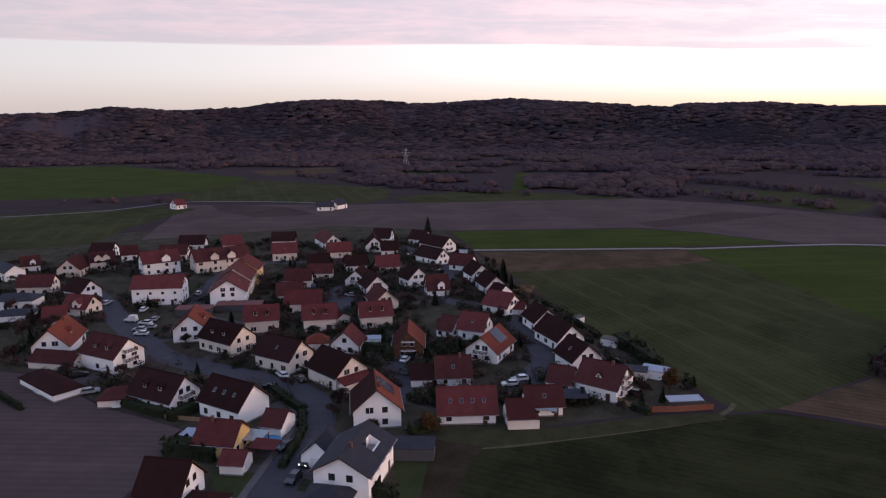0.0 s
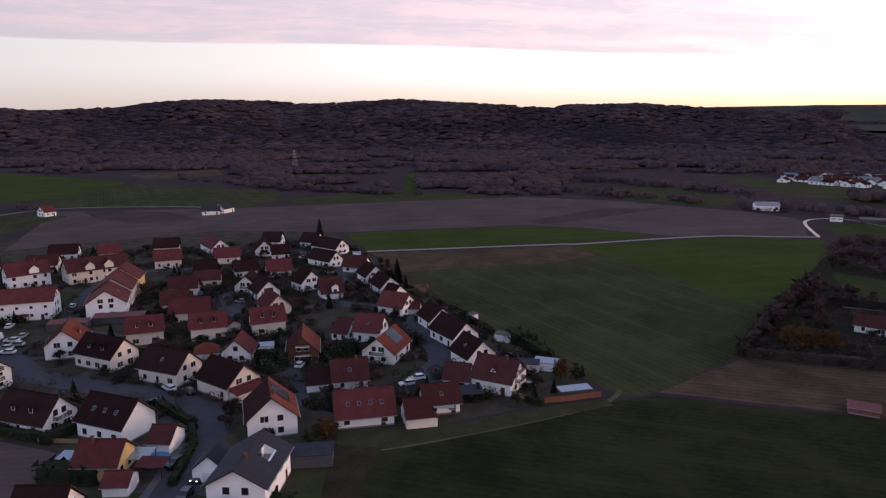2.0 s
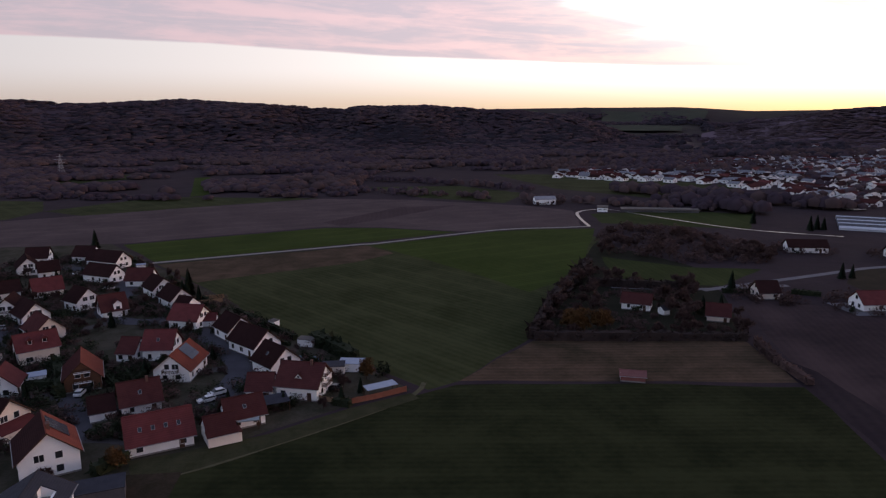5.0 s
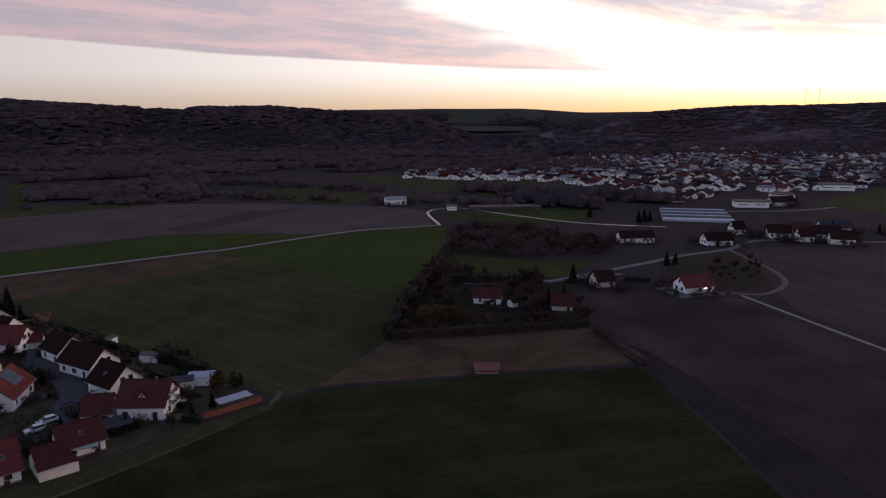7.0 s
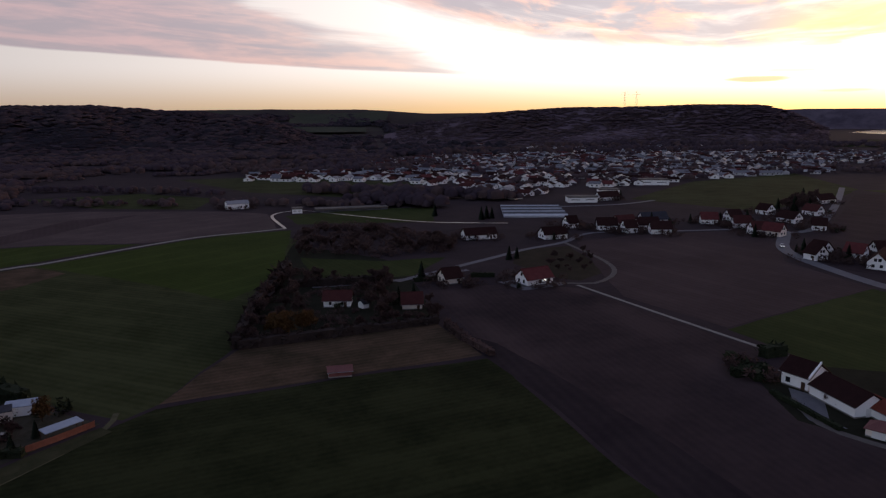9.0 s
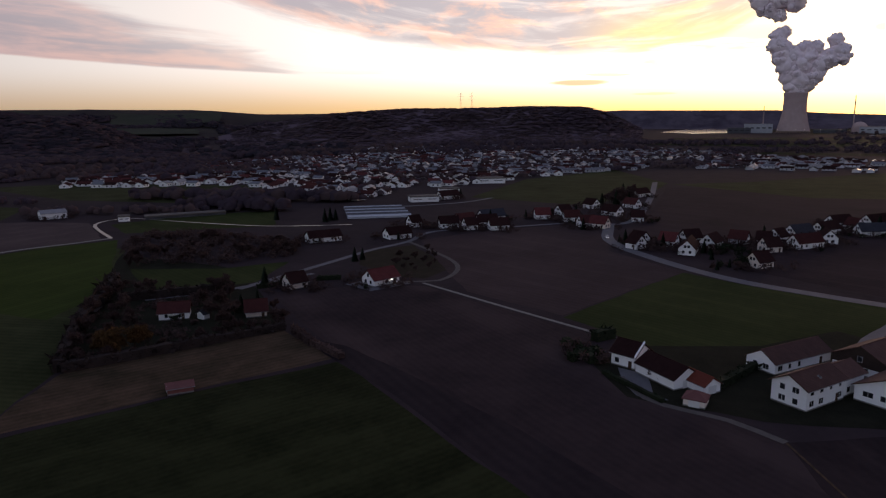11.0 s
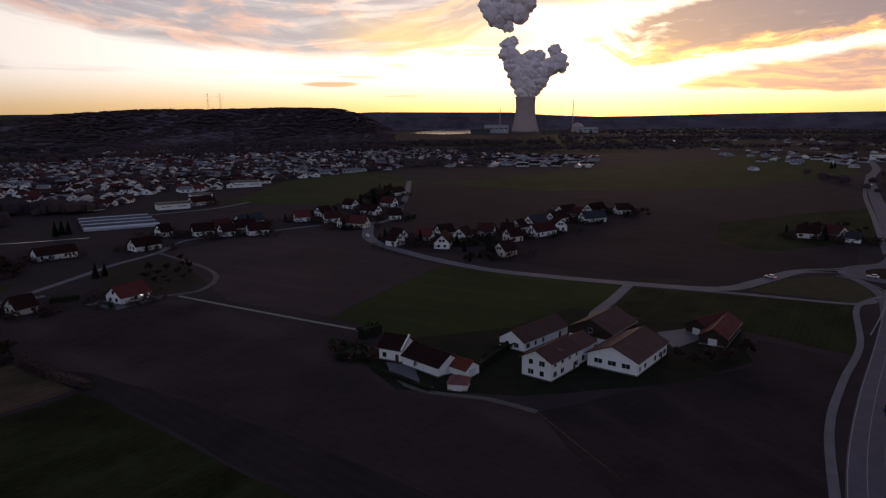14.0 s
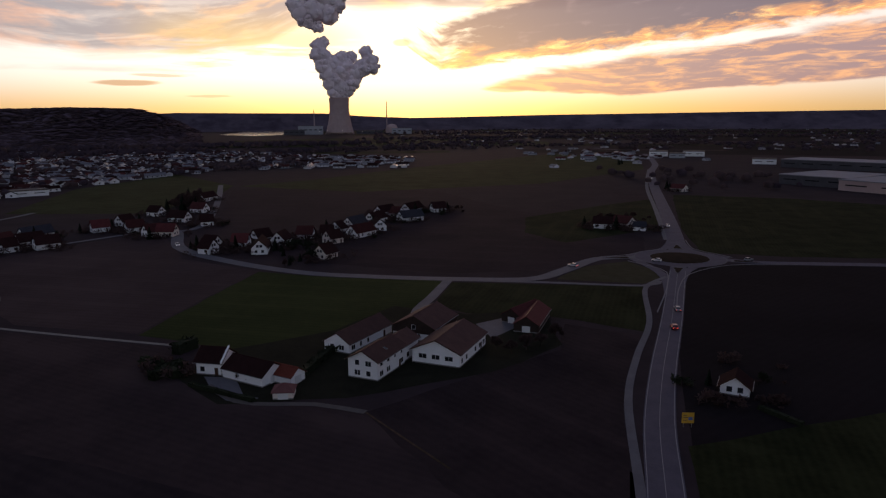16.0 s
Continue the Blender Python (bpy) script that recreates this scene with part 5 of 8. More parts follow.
house(-111.0, 192.0, 101, 15.3, 9.6, 3.65, 8.17, "white", "orange", "white house with an orange-red tiled roof and cross dormer", dorm=1, chim=1)
house(-89.1, 178.3, -27, 12.8, 9.6, 4.7, 8.6, "white", "brown", "white apartment house with balconies in its gable and a brown roof", dorm=2, balc=2)
house(-65.5, 153.4, -27, 13.4, 9.1, 3.13, 7.57, "white", "dark", "white house with a dark brown roof, dormers and gable balcony", dorm=2, balc=1)
house(-75.8, 154.0, 8, 8.7, 7.0, 2.17, 3.96, "cream", "brown", "low garage with a reddish brown hipped roof behind a hedge", plain=1, hip=1)
house(-47.1, 146.7, -31, 12.3, 9.1, 4.0, 8.26, "white", "dark", "tall white house with dark roof and a blank gable", sky=3, blank=1)
house(-35.2, 137.7, -13, 4.6, 7.0, 2.61, 4.82, "white", "brown", "small white house with a reddish brown roof", plain=1)
house(-44.2, 129.1, -10, 7.7, 7.8, 3.48, 6.54, "yellow", "red", "yellow house with a red tiled roof and glazed terrace roof", chim=1)
house(-39.4, 121.5, -6, 4.4, 5.2, 2.26, 3.78, "white", "red", "small white garage with a red tiled roof", plain=1)
house(-47.5, 110.6, -9, 7.8, 8.7, 3.48, 7.74, "white", "dark", "white house with a dark brown roof and pale verge boards")
house(-40.5, 106.5, -9, 7.0, 6.0, 2.3, 4.0, "white", "dark", "low garage with a dark hipped roof beside a white house", plain=1, hip=1)
house(-16.3, 117.3, 77, 14.4, 10.1, 5.22, 8.08, "white", "slate", "large white house with a dark grey slate-coloured roof and roof terrace", chim=1, cut=(-0.4, 4.0, 0.34, 0.74))
house(-23.4, 124.6, 77, 6.5, 6.4, 2.6, 5.4, "white", "slate", "low white wing with a dark grey roof beside the street", plain=1)
house(-19.8, 108.2, -11, 8.2, 7.0, 2.26, 3.96, "white", "slate", "dark grey hipped garage roof beside the street", plain=1, hip=1)
house(-15.0, 144.3, 98, 11.6, 10.1, 4.4, 8.8, "white", "orange", "white three-storey house with a red roof, chimneys and solar panels", chim=2, solar=1, shade_tiles=("dark", 1))
house(4.9, 144.6, 3, 12.2, 8.7, 2.78, 6.88, "white", "red", "long white house with a large red roof and roof windows", sky=4)
house(16.2, 141.4, 5, 5.6, 7.0, 2.44, 5.33, "white", "brown", "white outbuilding with a brown roof and lean-to", plain=1)
house(22.2, 147.7, 4, 7.8, 7.4, 2.78, 5.85, "white", "brown", "white cottage with a brown roof and small gabled dormer", sky=1)
house(29.1, 161.1, -25, 6.1, 7.0, 2.44, 5.5, "white", "brown", "white garage house with a brownish red roof", plain=1)
house(38.6, 157.6, -38, 10.2, 9.6, 3.65, 7.74, "white", "brown", "white house with a brown roof and a gable balcony", tdorm=1, balc=2, chim=1)
house(30.8, 211.3, -74, 9.7, 8.3, 3.48, 7.05, "white", "dark", "white row house with a dark roof")
house(33.8, 194.8, -68, 13.1, 8.7, 3.48, 7.4, "white", "dark", "white house with a dark brown roof")
house(35.8, 175.8, -71, 9.3, 8.7, 3.48, 7.4, "white", "dark", "white house with a dark brown roof and gable window", sky=1)
house(2.2, 166.2, 4, 8.2, 8.7, 2.78, 6.54, "white", "brown", "white house with a wide dark red roof and chimney", chim=1, sky=1)
house(-5.7, 164.8, 3, 5.1, 7.0, 2.26, 4.82, "white", "dark", "low white annex with a dark roof", plain=1)
house(-9.9, 189.0, -89, 12.3, 8.2, 3.48, 7.4, "brick", "orange", "brown timber-clad house with a red roof and balcony", balc=2, shade_tiles=("brown", -1))
house(9.7, 201.4, -24, 7.8, 8.7, 3.83, 7.74, "white", "red", "white house with a red tiled roof and a downpipe", sky=1)
house(2.1, 203.9, -32, 5.2, 7.8, 2.61, 6.02, "white", "brown", "lower white wing with a brown roof", plain=1)
house(13.0, 184.8, 64, 13.0, 9.1, 3.48, 7.22, "white", "orange", "white house with an orange roof covered partly by solar panels", solar=1, balc=1)
house(19.9, 228.6, -39, 9.6, 8.7, 3.48, 7.22, "white", "red", "white house with a bright red roof")
house(25.4, 227.3, -17, 4.8, 5.2, 2.26, 3.96, "white", "red", "garage with a red roof", plain=1)
house(18.1, 258.5, -73, 11.7, 7.8, 3.48, 7.05, "white", "dark", "white house with a dark roof at the edge of the field")
house(20.8, 247.2, -53, 6.0, 7.0, 2.61, 5.5, "white", "dark", "low white house with a dark roof", plain=1)
house(13.9, 277.0, -74, 11.1, 8.3, 3.65, 7.4, "white", "dark", "white house with a dark roof by the green field")
house(8.8, 298.5, -24, 9.6, 8.7, 2.96, 6.88, "white", "brown", "white house with a brown roof and a wide gable")
house(-2.8, 344.8, -49, 18.1, 8.7, 3.48, 7.4, "white", "dark", "white house with a dark roof and bright gable")
house(-11.9, 362.2, -35, 9.7, 8.7, 3.48, 7.4, "white", "dark", "white house with a dark brown roof beside a conifer")
house(-4.9, 312.9, -49, 14.8, 7.8, 3.48, 7.22, "white", "dark", "white house with a dark brown roof")
house(-32.0, 366.6, -13, 9.3, 8.7, 3.65, 7.74, "white", "dark", "white house with a dark roof beyond the street")
house(-35.2, 346.9, -82, 15.1, 8.3, 3.48, 7.4, "white", "dark", "white house with its gable to the street")
house(-26.2, 331.8, 9, 7.5, 8.3, 3.48, 7.05, "white", "dark", "white house with a dark red roof")
house(-60.4, 358.7, -66, 21.9, 8.7, 3.48, 7.4, "white", "red", "white house with a red roof at the village edge")
house(-50.2, 328.7, 14, 10.8, 8.3, 3.48, 7.05, "cream", "red", "cream house with a broad red roof")
house(-75.4, 324.1, 13, 11.2, 9.6, 4.0, 7.74, "cream", "red", "cream house with a red roof", sky=1)
house(-83.8, 360.4, 7, 11.5, 8.7, 3.48, 7.22, "white", "dark", "white house with a dark slate roof")
house(-54.9, 300.5, 6, 8.6, 8.7, 3.13, 6.88, "white", "dark", "white house with a dark brown roof")
house(-38.2, 296.7, 13, 9.0, 8.7, 3.48, 6.88, "white", "dark", "white house with a dark brown roof")
house(-24.5, 296.3, 12, 9.8, 8.7, 2.96, 6.88, "white", "red", "white house with a red roof")
house(-33.4, 268.0, -97, 10.9, 8.3, 3.65, 7.4, "white", "dark", "white gabled house with balcony and dark roof", balc=1)
house(-26.8, 258.2, -69, 12.0, 8.3, 3.48, 7.4, "white", "dark", "white gabled house with a dark roof")
house(-21.5, 235.9, -69, 10.8, 8.7, 3.48, 7.4, "cream", "brown", "cream gabled house with a brown roof")
house(-11.8, 268.9, -59, 8.1, 8.7, 3.83, 7.74, "white", "dark", "white house with grid windows in its gable")
house(-2.5, 255.2, 12, 7.8, 8.7, 2.78, 7.22, "white", "brown", "white house with a reddish brown roof and cross gable", gdorm=1)
house(-22.0, 215.0, 14, 9.8, 9.1, 4.35, 7.74, "cream", "red", "cream house with a red roof and two dormers", dorm=2)
house(-39.3, 212.3, 10, 9.9, 9.1, 4.35, 7.74, "cream", "red", "cream house with a red roof and two dormers", dorm=2)
house(-57.3, 211.0, 13, 9.9, 9.1, 4.35, 7.74, "cream", "red", "cream house with a red roof and two dormers", dorm=2)
house(-48.3, 232.6, 6, 11.9, 8.7, 3.83, 7.22, "cream", "red", "cream house with a dark red roof")
house(-55.9, 246.1, 10, 8.5, 8.3, 3.48, 6.88, "cream", "brown", "cream house with a brown roof")
house(-57.4, 268.9, 4, 9.8, 8.3, 3.48, 6.88, "cream", "brown", "cream house with a brown roof")
house(-78.1, 247.2, 101, 17.3, 12.2, 5.39, 9.46, "white", "red", "white terraced apartment block with a red roof", sky=1, balc=0)
house(-80.0, 262.2, 98, 15.3, 12.2, 6.09, 10.32, "cream", "red", "middle terrace of the apartment block with a red roof")
house(-80.7, 276.2, 93, 11.0, 12.2, 6.61, 10.75, "yellow", "red", "rear terrace of the apartment block with a yellow gable")
house(-99.3, 302.6, 33, 23.5, 11.3, 5.39, 9.46, "cream", "brown", "long cream apartment house with a brown roof and tall gabled dormers", gdorm=2)
house(-123.7, 295.9, 34, 14.8, 11.3, 5.57, 9.46, "white", "red", "white apartment house with a red roof", gdorm=1, chim=1)
house(-102.9, 245.3, 7, 16.9, 10.9, 6.61, 9.98, "white", "red", "big white building with a large red roof and small windows", sparse=1, porch=1)
house(-76.5, 204.2, 100, 12.8, 9.6, 4.18, 8.26, "white", "orange", "white gabled house with an orange-red roof", dorm=1, shade_tiles=("brown", 1))
house(-62.3, 191.6, -34, 13.6, 9.1, 4.18, 8.08, "cream", "dark", "cream house with a dark brown roof and dormers", dorm=2)
house(-42.8, 177.6, -32, 12.3, 9.1, 4.0, 8.08, "cream", "dark", "cream house with a dark brown roof and entrance porch", sky=1)
house(-26.9, 166.6, -46, 12.0, 9.6, 3.83, 7.91, "cream", "dark", "cream house with a dark roof and red-tiled lean-to", lean=1)
house(-27.3, 189.9, -97, 7.9, 7.8, 3.13, 6.71, "white", "red", "white gabled house with a red roof, left slope coloured dark for shade", shade_tiles=("dark", -1))
house(-36.4, 192.5, 8, 6.2, 5.4, 2.4, 4.5, "white", "orange", "small white pavilion with an orange hipped roof", plain=1, hip=1)
house(-34.6, 218.0, -47, 6.7, 5.2, 2.26, 3.61, "cream", "red", "low garage with a red roof", plain=1)
house(-155.6, 259.4, 7, 12.0, 8.7, 3.83, 7.22, "cream", "brown", "cream house with a wide brown roof")
house(-135.0, 252.2, -31, 10.6, 8.3, 3.48, 7.22, "white", "dark", "white house with a dark roof")
house(-159.4, 292.8, -83, 13.0, 9.1, 3.48, 7.57, "cream", "brown", "cream gabled house with a brown roof")
house(-152.5, 303.8, 28, 10.1, 9.1, 4.35, 7.74, "cream", "brown", "cream house with two gabled dormers and a brown roof", gdorm=2)
house(-124.5, 231.2, -15, 9.4, 7.8, 2.96, 6.36, "cream", "red", "cream house with a red roof and dormer", gdorm=1)
house(-127.1, 219.4, 22, 6.3, 7.0, 2.61, 5.5, "cream", "red", "small house with red tiled roof")
house(-150.8, 237.7, 4, 14.5, 8.7, 4.0, 5.68, "white", "slate", "white house with a low blue-grey hipped roof", hip=1)
house(-142.6, 222.9, 14, 11.9, 7.0, 2.61, 3.96, "white", "slate", "white annex with a low blue-grey roof", hip=1, plain=1)
house(-182.2, 299.4, 35, 7.0, 7.8, 3.48, 6.88, "white", "brown", "white house with a brown roof", gdorm=1)
house(-183.4, 286.1, -38, 13.0, 7.8, 3.83, 6.36, "white", "slate", "white house with a blue-grey roof")
house(-165.0, 332.1, -2, 10.7, 7.8, 3.48, 6.88, "white", "dark", "white house with a dark roof")
house(-149.4, 323.9, 26, 7.0, 7.8, 3.48, 6.88, "white", "brown", "white house with a brown roof")
house(-127.9, 324.5, 5, 12.3, 7.8, 3.48, 7.05, "cream", "brown", "cream house with a brown roof")
house(-128.5, 351.2, 6, 12.2, 8.7, 3.48, 7.22, "white", "dark", "white house with a dark brown roof")
house(-108.0, 349.6, 18, 9.2, 8.7, 3.48, 7.22, "white", "red", "white house with a red roof")
house(-51.0, 282.6, 5, 9.7, 7.8, 2.96, 6.02, "cream", "brown", "low house with a brown roof", plain=1)
# lone farms in the fields
house(-199.1, 519.1, 53, 8.2, 9, 3.4, 7, "white", "red", "lone white farmhouse with a red roof in the fields")
house(-86.3, 505.4, 14, 11.5, 9, 3, 6, "white", "slate", "farm shed in the fields")
house(-78.5, 514.5, 61, 11.6, 9, 3.4, 7, "white", "slate", "lone white farmhouse in the fields")
house(302.7, 446.8, -20, 15.9, 9, 4, 6, "white", "pale", "white field barn with a pale roof", plain=1)
# houses in and behind the grove
house(162.0, 180.9, -49, 9.4, 7.5, 2.7, 5.2, "white", "brown", "white cottage with a dark red roof among bare trees")
house(176.2, 158.3, -46, 6.8, 7.5, 2.24, 5.21, "cream", "brown", "cottage with a brown roof beside the ploughed field")
house(213.8, 171.3, -25, 7.2, 7.9, 2.72, 6.05, "cream", "dark", "cream house with a dark roof and hedge")
lamp_house = house(233.5, 143.6, -22, 12.3, 8.4, 2.88, 6.22, "white", "red", "white house with a red roof on a paved terrace")
house(306.1, 224.4, -34, 18.0, 8.8, 2.88, 5.88, "white", "dark", "long white farmhouse with a dark roof")
house(331.8, 192.6, -33, 13.6, 8.8, 2.88, 6.22, "white", "dark", "white house with a dark roof by the lane")
house(115.3, 129.1, -39, 6.0, 4.4, 1.52, 2.18, "shed", "pink", "low pink-roofed field shelter in the dry meadow", plain=1)
house(164.7, 170.8, -7, 2.2, 3.5, 1.92, 2.86, "white", "slate", "small white garden hut", plain=1)
# row along the lane
house(377.2, 182.6, -53, 11.2, 7.8, 3.3, 7.1, "white", "dark", "white house with a dark roof along the lane")
house(393.3, 179.1, -28, 12.9, 7.8, 3.3, 7.1, "cream", "brown", "cream house with a brown roof along the lane")
house(376.1, 167.9, -41, 7.3, 7.8, 3.3, 7.1, "white", "dark", "white house with a dark roof along the lane")
house(393.1, 164.4, 137, 12.9, 7.8, 3.3, 7.1, "white", "dark", "white house with a dark roof along the lane")
house(382.5, 151.9, -53, 11.4, 7.8, 3.3, 7.1, "white", "dark", "white house with a dark roof along the lane")
house(437.3, 142.8, -60, 9.6, 7.8, 3.3, 7.1, "white", "red", "white house with a red roof along the lane")
house(433.5, 122.1, -60, 9.5, 7.8, 3.3, 7.1, "white", "brown", "white house with a brown roof along the lane")
house(459.7, 135.0, -36, 9.1, 7.8, 3.3, 7.1, "white", "dark", "white house with a dark roof along the lane")
house(413.8, 106.9, -47, 9.6, 7.8, 3.3, 7.1, "white", "brown", "white house with a brown roof along the lane")
house(504.2, 126.8, -121, 10.0, 7.8, 3.3, 7.1, "white", "dark", "white house with a dark roof along the lane")
house(413.2, 98.7, -103, 10.5, 7.8, 3.3, 7.1, "cream", "red", "cream house with a red roof along the lane")
house(372.0, 203.8, -32, 6.7, 7.8, 3.3, 7.1, "white", "dark", "white house with a dark roof along the lane")
house(417.3, 170.8, -38, 17.0, 7.8, 3.3, 7.1, "white", "slate", "white house with a grey roof along the lane")
house(516.7, 250.4, -27, 19.2, 7.8, 3.3, 7.1, "white", "dark", "white house with a dark roof along the lane")
house(472.1, 104.3, -119, 13.5, 7.8, 3.3, 7.1, "white", "dark", "white house with a dark roof along the lane")
house(518.3, 100.2, -117, 11.1, 7.8, 3.3, 7.1, "white", "brown", "white house with a brown roof along the lane")
house(450.4, 83.2, -76, 7.4, 7.8, 3.3, 7.1, "white", "dark", "white house with a dark roof along the lane")
house(595.0, 108.8, -25, 18.3, 7.8, 3.3, 7.1, "white", "dark", "white house with a dark roof along the lane")
# hamlet
house(365.8, 66.0, -120, 7.5, 7.8, 3.3, 7.1, "white", "dark", "white house with a dark roof in the small hamlet")
house(368.4, 51.6, -101, 8.1, 7.8, 3.3, 7.1, "white", "red", "white house with a red roof in the small hamlet")
house(382.9, 42.8, -51, 9.0, 7.8, 3.3, 7.1, "white", "dark", "white house with a dark roof in the small hamlet")
house(353.7, 40.0, -179, 18.9, 7.8, 3.3, 7.1, "white", "dark", "white house with a dark roof in the small hamlet")
house(373.6, 31.5, -15, 12.3, 7.8, 3.3, 7.1, "white", "dark", "white house with a dark roof in the small hamlet")
house(388.8, 19.3, -101, 8.6, 7.8, 3.3, 7.1, "white", "brown", "white house with a brown roof in the small hamlet")
house(390.8, 7.4, -93, 6.7, 7.8, 3.3, 7.1, "white", "dark", "white house with a dark roof in the small hamlet")
house(405.2, 1.2, 150, 8.2, 7.8, 3.3, 7.1, "white", "dark", "white house with a dark roof in the small hamlet")
house(372.7, 4.3, -52, 8.2, 7.8, 3.3, 7.1, "cream", "dark", "cream house with a dark roof in the small hamlet")
house(391.5, -11.5, -42, 17.0, 7.8, 3.3, 7.1, "white", "brown", "white house with a brown roof in the small hamlet")
house(425.1, -9.0, -39, 14.7, 7.8, 3.3, 7.1, "white", "slate", "white house with a blue-grey roof in the small hamlet")
house(443.4, -22.8, -37, 15.1, 7.8, 3.3, 7.1, "white", "dark", "white house with a dark roof in the small hamlet")
house(476.8, -30.9, -44, 15.2, 7.8, 3.3, 7.1, "white", "dark", "white house with a dark roof in the small hamlet")
house(465.8, -38.1, -128, 6.7, 7.8, 3.3, 7.1, "white", "brown", "white house with a brown roof in the small hamlet")
house(446.3, -45.2, -60, 16.4, 7.8, 3.3, 7.1, "white", "slate", "white house with a blue-grey roof in the small hamlet")
house(489.2, -51.0, -38, 18.3, 7.8, 3.3, 7.1, "white", "dark", "white house with a dark roof in the small hamlet")
house(487.7, -69.5, -76, 9.7, 7.8, 3.3, 7.1, "white", "dark", "white house with a dark roof in the small hamlet")
house(329.8, 7.5, -38, 8.8, 7.8, 3.3, 7.1, "cream", "dark", "cream house with a dark roof in the small hamlet")
house(412.3, -22.3, -172, 12.2, 7.8, 3.3, 7.1, "white", "dark", "white house with a dark roof in the small hamlet")
house(353.9, 65.6, -121, 6.7, 7.8, 3.3, 7.1, "white", "dark", "white house with a dark roof in the small hamlet")
# farmstead
house(181.8, 33.7, -110, 7.0, 7.8, 3.68, 6.32, "white", "dark", "white farmhouse with a brown roof and raised white verge", coping=1)
house(174.4, 23.2, -129, 13.9, 8.3, 2.67, 5.21, "white", "dark", "white farm wing with a long brown roof", plain=1)
house(171.0, 14.8, -128, 7.6, 5.2, 2.3, 4.0, "white", "orange", "small white annex with an orange-red roof", plain=1)
house(160.8, 14.6, -95, 4.8, 4.6, 2.0, 3.4, "cream", "pink", "small garden pavilion with a faded pink hipped roof", plain=1, hip=1)
house(200.0, -4.5, -36, 22.6, 8.7, 2.94, 5.58, "white", "faded", "long farm shed with a faded red roof", plain=1)
house(174.9, -8.4, -33, 14.6, 8.7, 5.15, 7.44, "white", "faded", "white farmhouse with a brown roof and a roof window", sky=1)
house(185.2, -15.1, -33, 8.6, 7.6, 4.7, 6.7, "white", "faded", "white wing joining the farmhouse to the stable")
house(205.0, -25.1, -32, 17.3, 13.8, 4.23, 7.63, "barn", "faded", "large timber barn with white base and faded brown roof", plain=1)
house(184.8, -29.5, -31, 21.0, 13.8, 3.86, 6.88, "white", "faded", "large white stable with a brown roof and dark windows", gwin=3)
house(215.0, -58.9, -47, 14.8, 7.4, 2.58, 4.84, "barn", "red", "timber shed with a red roof", plain=1)
house(208.7, -60.2, -27, 20.3, 7.8, 2.58, 5.02, "barn", "red", "timber barn with a red roof", plain=1)
# along the main road
house(145.8, -92.9, -35, 6.3, 6.5, 2.4, 4.7, "white", "dark", "small white gabled house with a dark roof beside dark trees")
house(395.4, -156.8, -113, 10.8, 8.8, 3.2, 6.72, "white", "dark", "white farmhouse with a dark roof")
house(396.6, -170.7, -152, 12.1, 8.8, 3.2, 6.72, "cream", "brown", "cream farm building with a brown roof")
house(382.2, -174.4, -117, 7.2, 7.0, 2.4, 5.04, "white", "slate", "low white farm shed with grey roof", plain=1)
house(584.9, -302.7, -151, 13.8, 8.8, 3.2, 6.38, "cream", "red", "house with a red roof beside the road")


# ---------------------------------------------------------------- the town, far off
def town(name, places, label, seed):
    r = np.random.default_rng(seed)
    pile = Pile()
    for x, y, a in places:
        L, Wd, he, hr = r.uniform(9, 17), r.uniform(7, 9.5), r.uniform(1.8, 3.2), 0
        hr = he + Wd * r.uniform(0.16, 0.30)
        m = pose(x, y, 0, 0, 0, a)
        slot = 1 + int(r.choice(4, p=[0.26, 0.20, 0.14, 0.40]))
        p = [m @ Vector(v) for v in ((-L / 2, -Wd / 2, 0), (L / 2, -Wd / 2, 0), (L / 2, Wd / 2, 0), (-L / 2, Wd / 2, 0), (-L / 2, -Wd / 2, he), (L / 2, -Wd / 2, he), (L / 2, Wd / 2, he), (-L / 2, Wd / 2, he),
                                     (-L / 2, 0, hr), (L / 2, 0, hr))]
        pile.put(p, [(0, 1, 5, 4), (2, 3, 7, 6), (1, 2, 6, 9, 5), (3, 0, 4, 8, 7)], 0)
        q = [m @ Vector(v) for v in ((-L / 2 - 0.5, -Wd / 2 - 0.5, he - 0.3), (L / 2 + 0.5, -Wd / 2 - 0.5, he - 0.3), (L / 2 + 0.5, 0, hr + 0.2), (-L / 2 - 0.5, 0, hr + 0.2), (L / 2 + 0.5, Wd / 2 + 0.5, he - 0.3), (-L / 2 - 0.5, Wd / 2 + 0.5, he - 0.3))]
        pile.put(q, [(0, 1, 2, 3), (3, 2, 4, 5)], slot)
        for i in range(3):
            for s in (-1, 1):
                w = [m @ Vector(v) for v in ((-L / 3 + i * L / 3 - 0.6, s * (Wd / 2 + 0.03), 1), (-L / 3 + i * L / 3 + 0.6, s * (Wd / 2 + 0.03), 1), (-L / 3 + i * L / 3 + 0.6, s * (Wd / 2 + 0.03), 2.4), (-L / 3 + i * L / 3 - 0.6, s * (Wd / 2 + 0.03), 2.4))]
                pile.put(w, [(0, 1, 2, 3)], 5)
    me = mesh_of(name, pile.v, pile.f, [TOWN_WALL, ROOF["dark"], ROOF["brown"], ROOF["red"], TOWN_SLATE, GLASS], pile.m)
    return tagged(new(name, me), label, "town", kind="stuff")


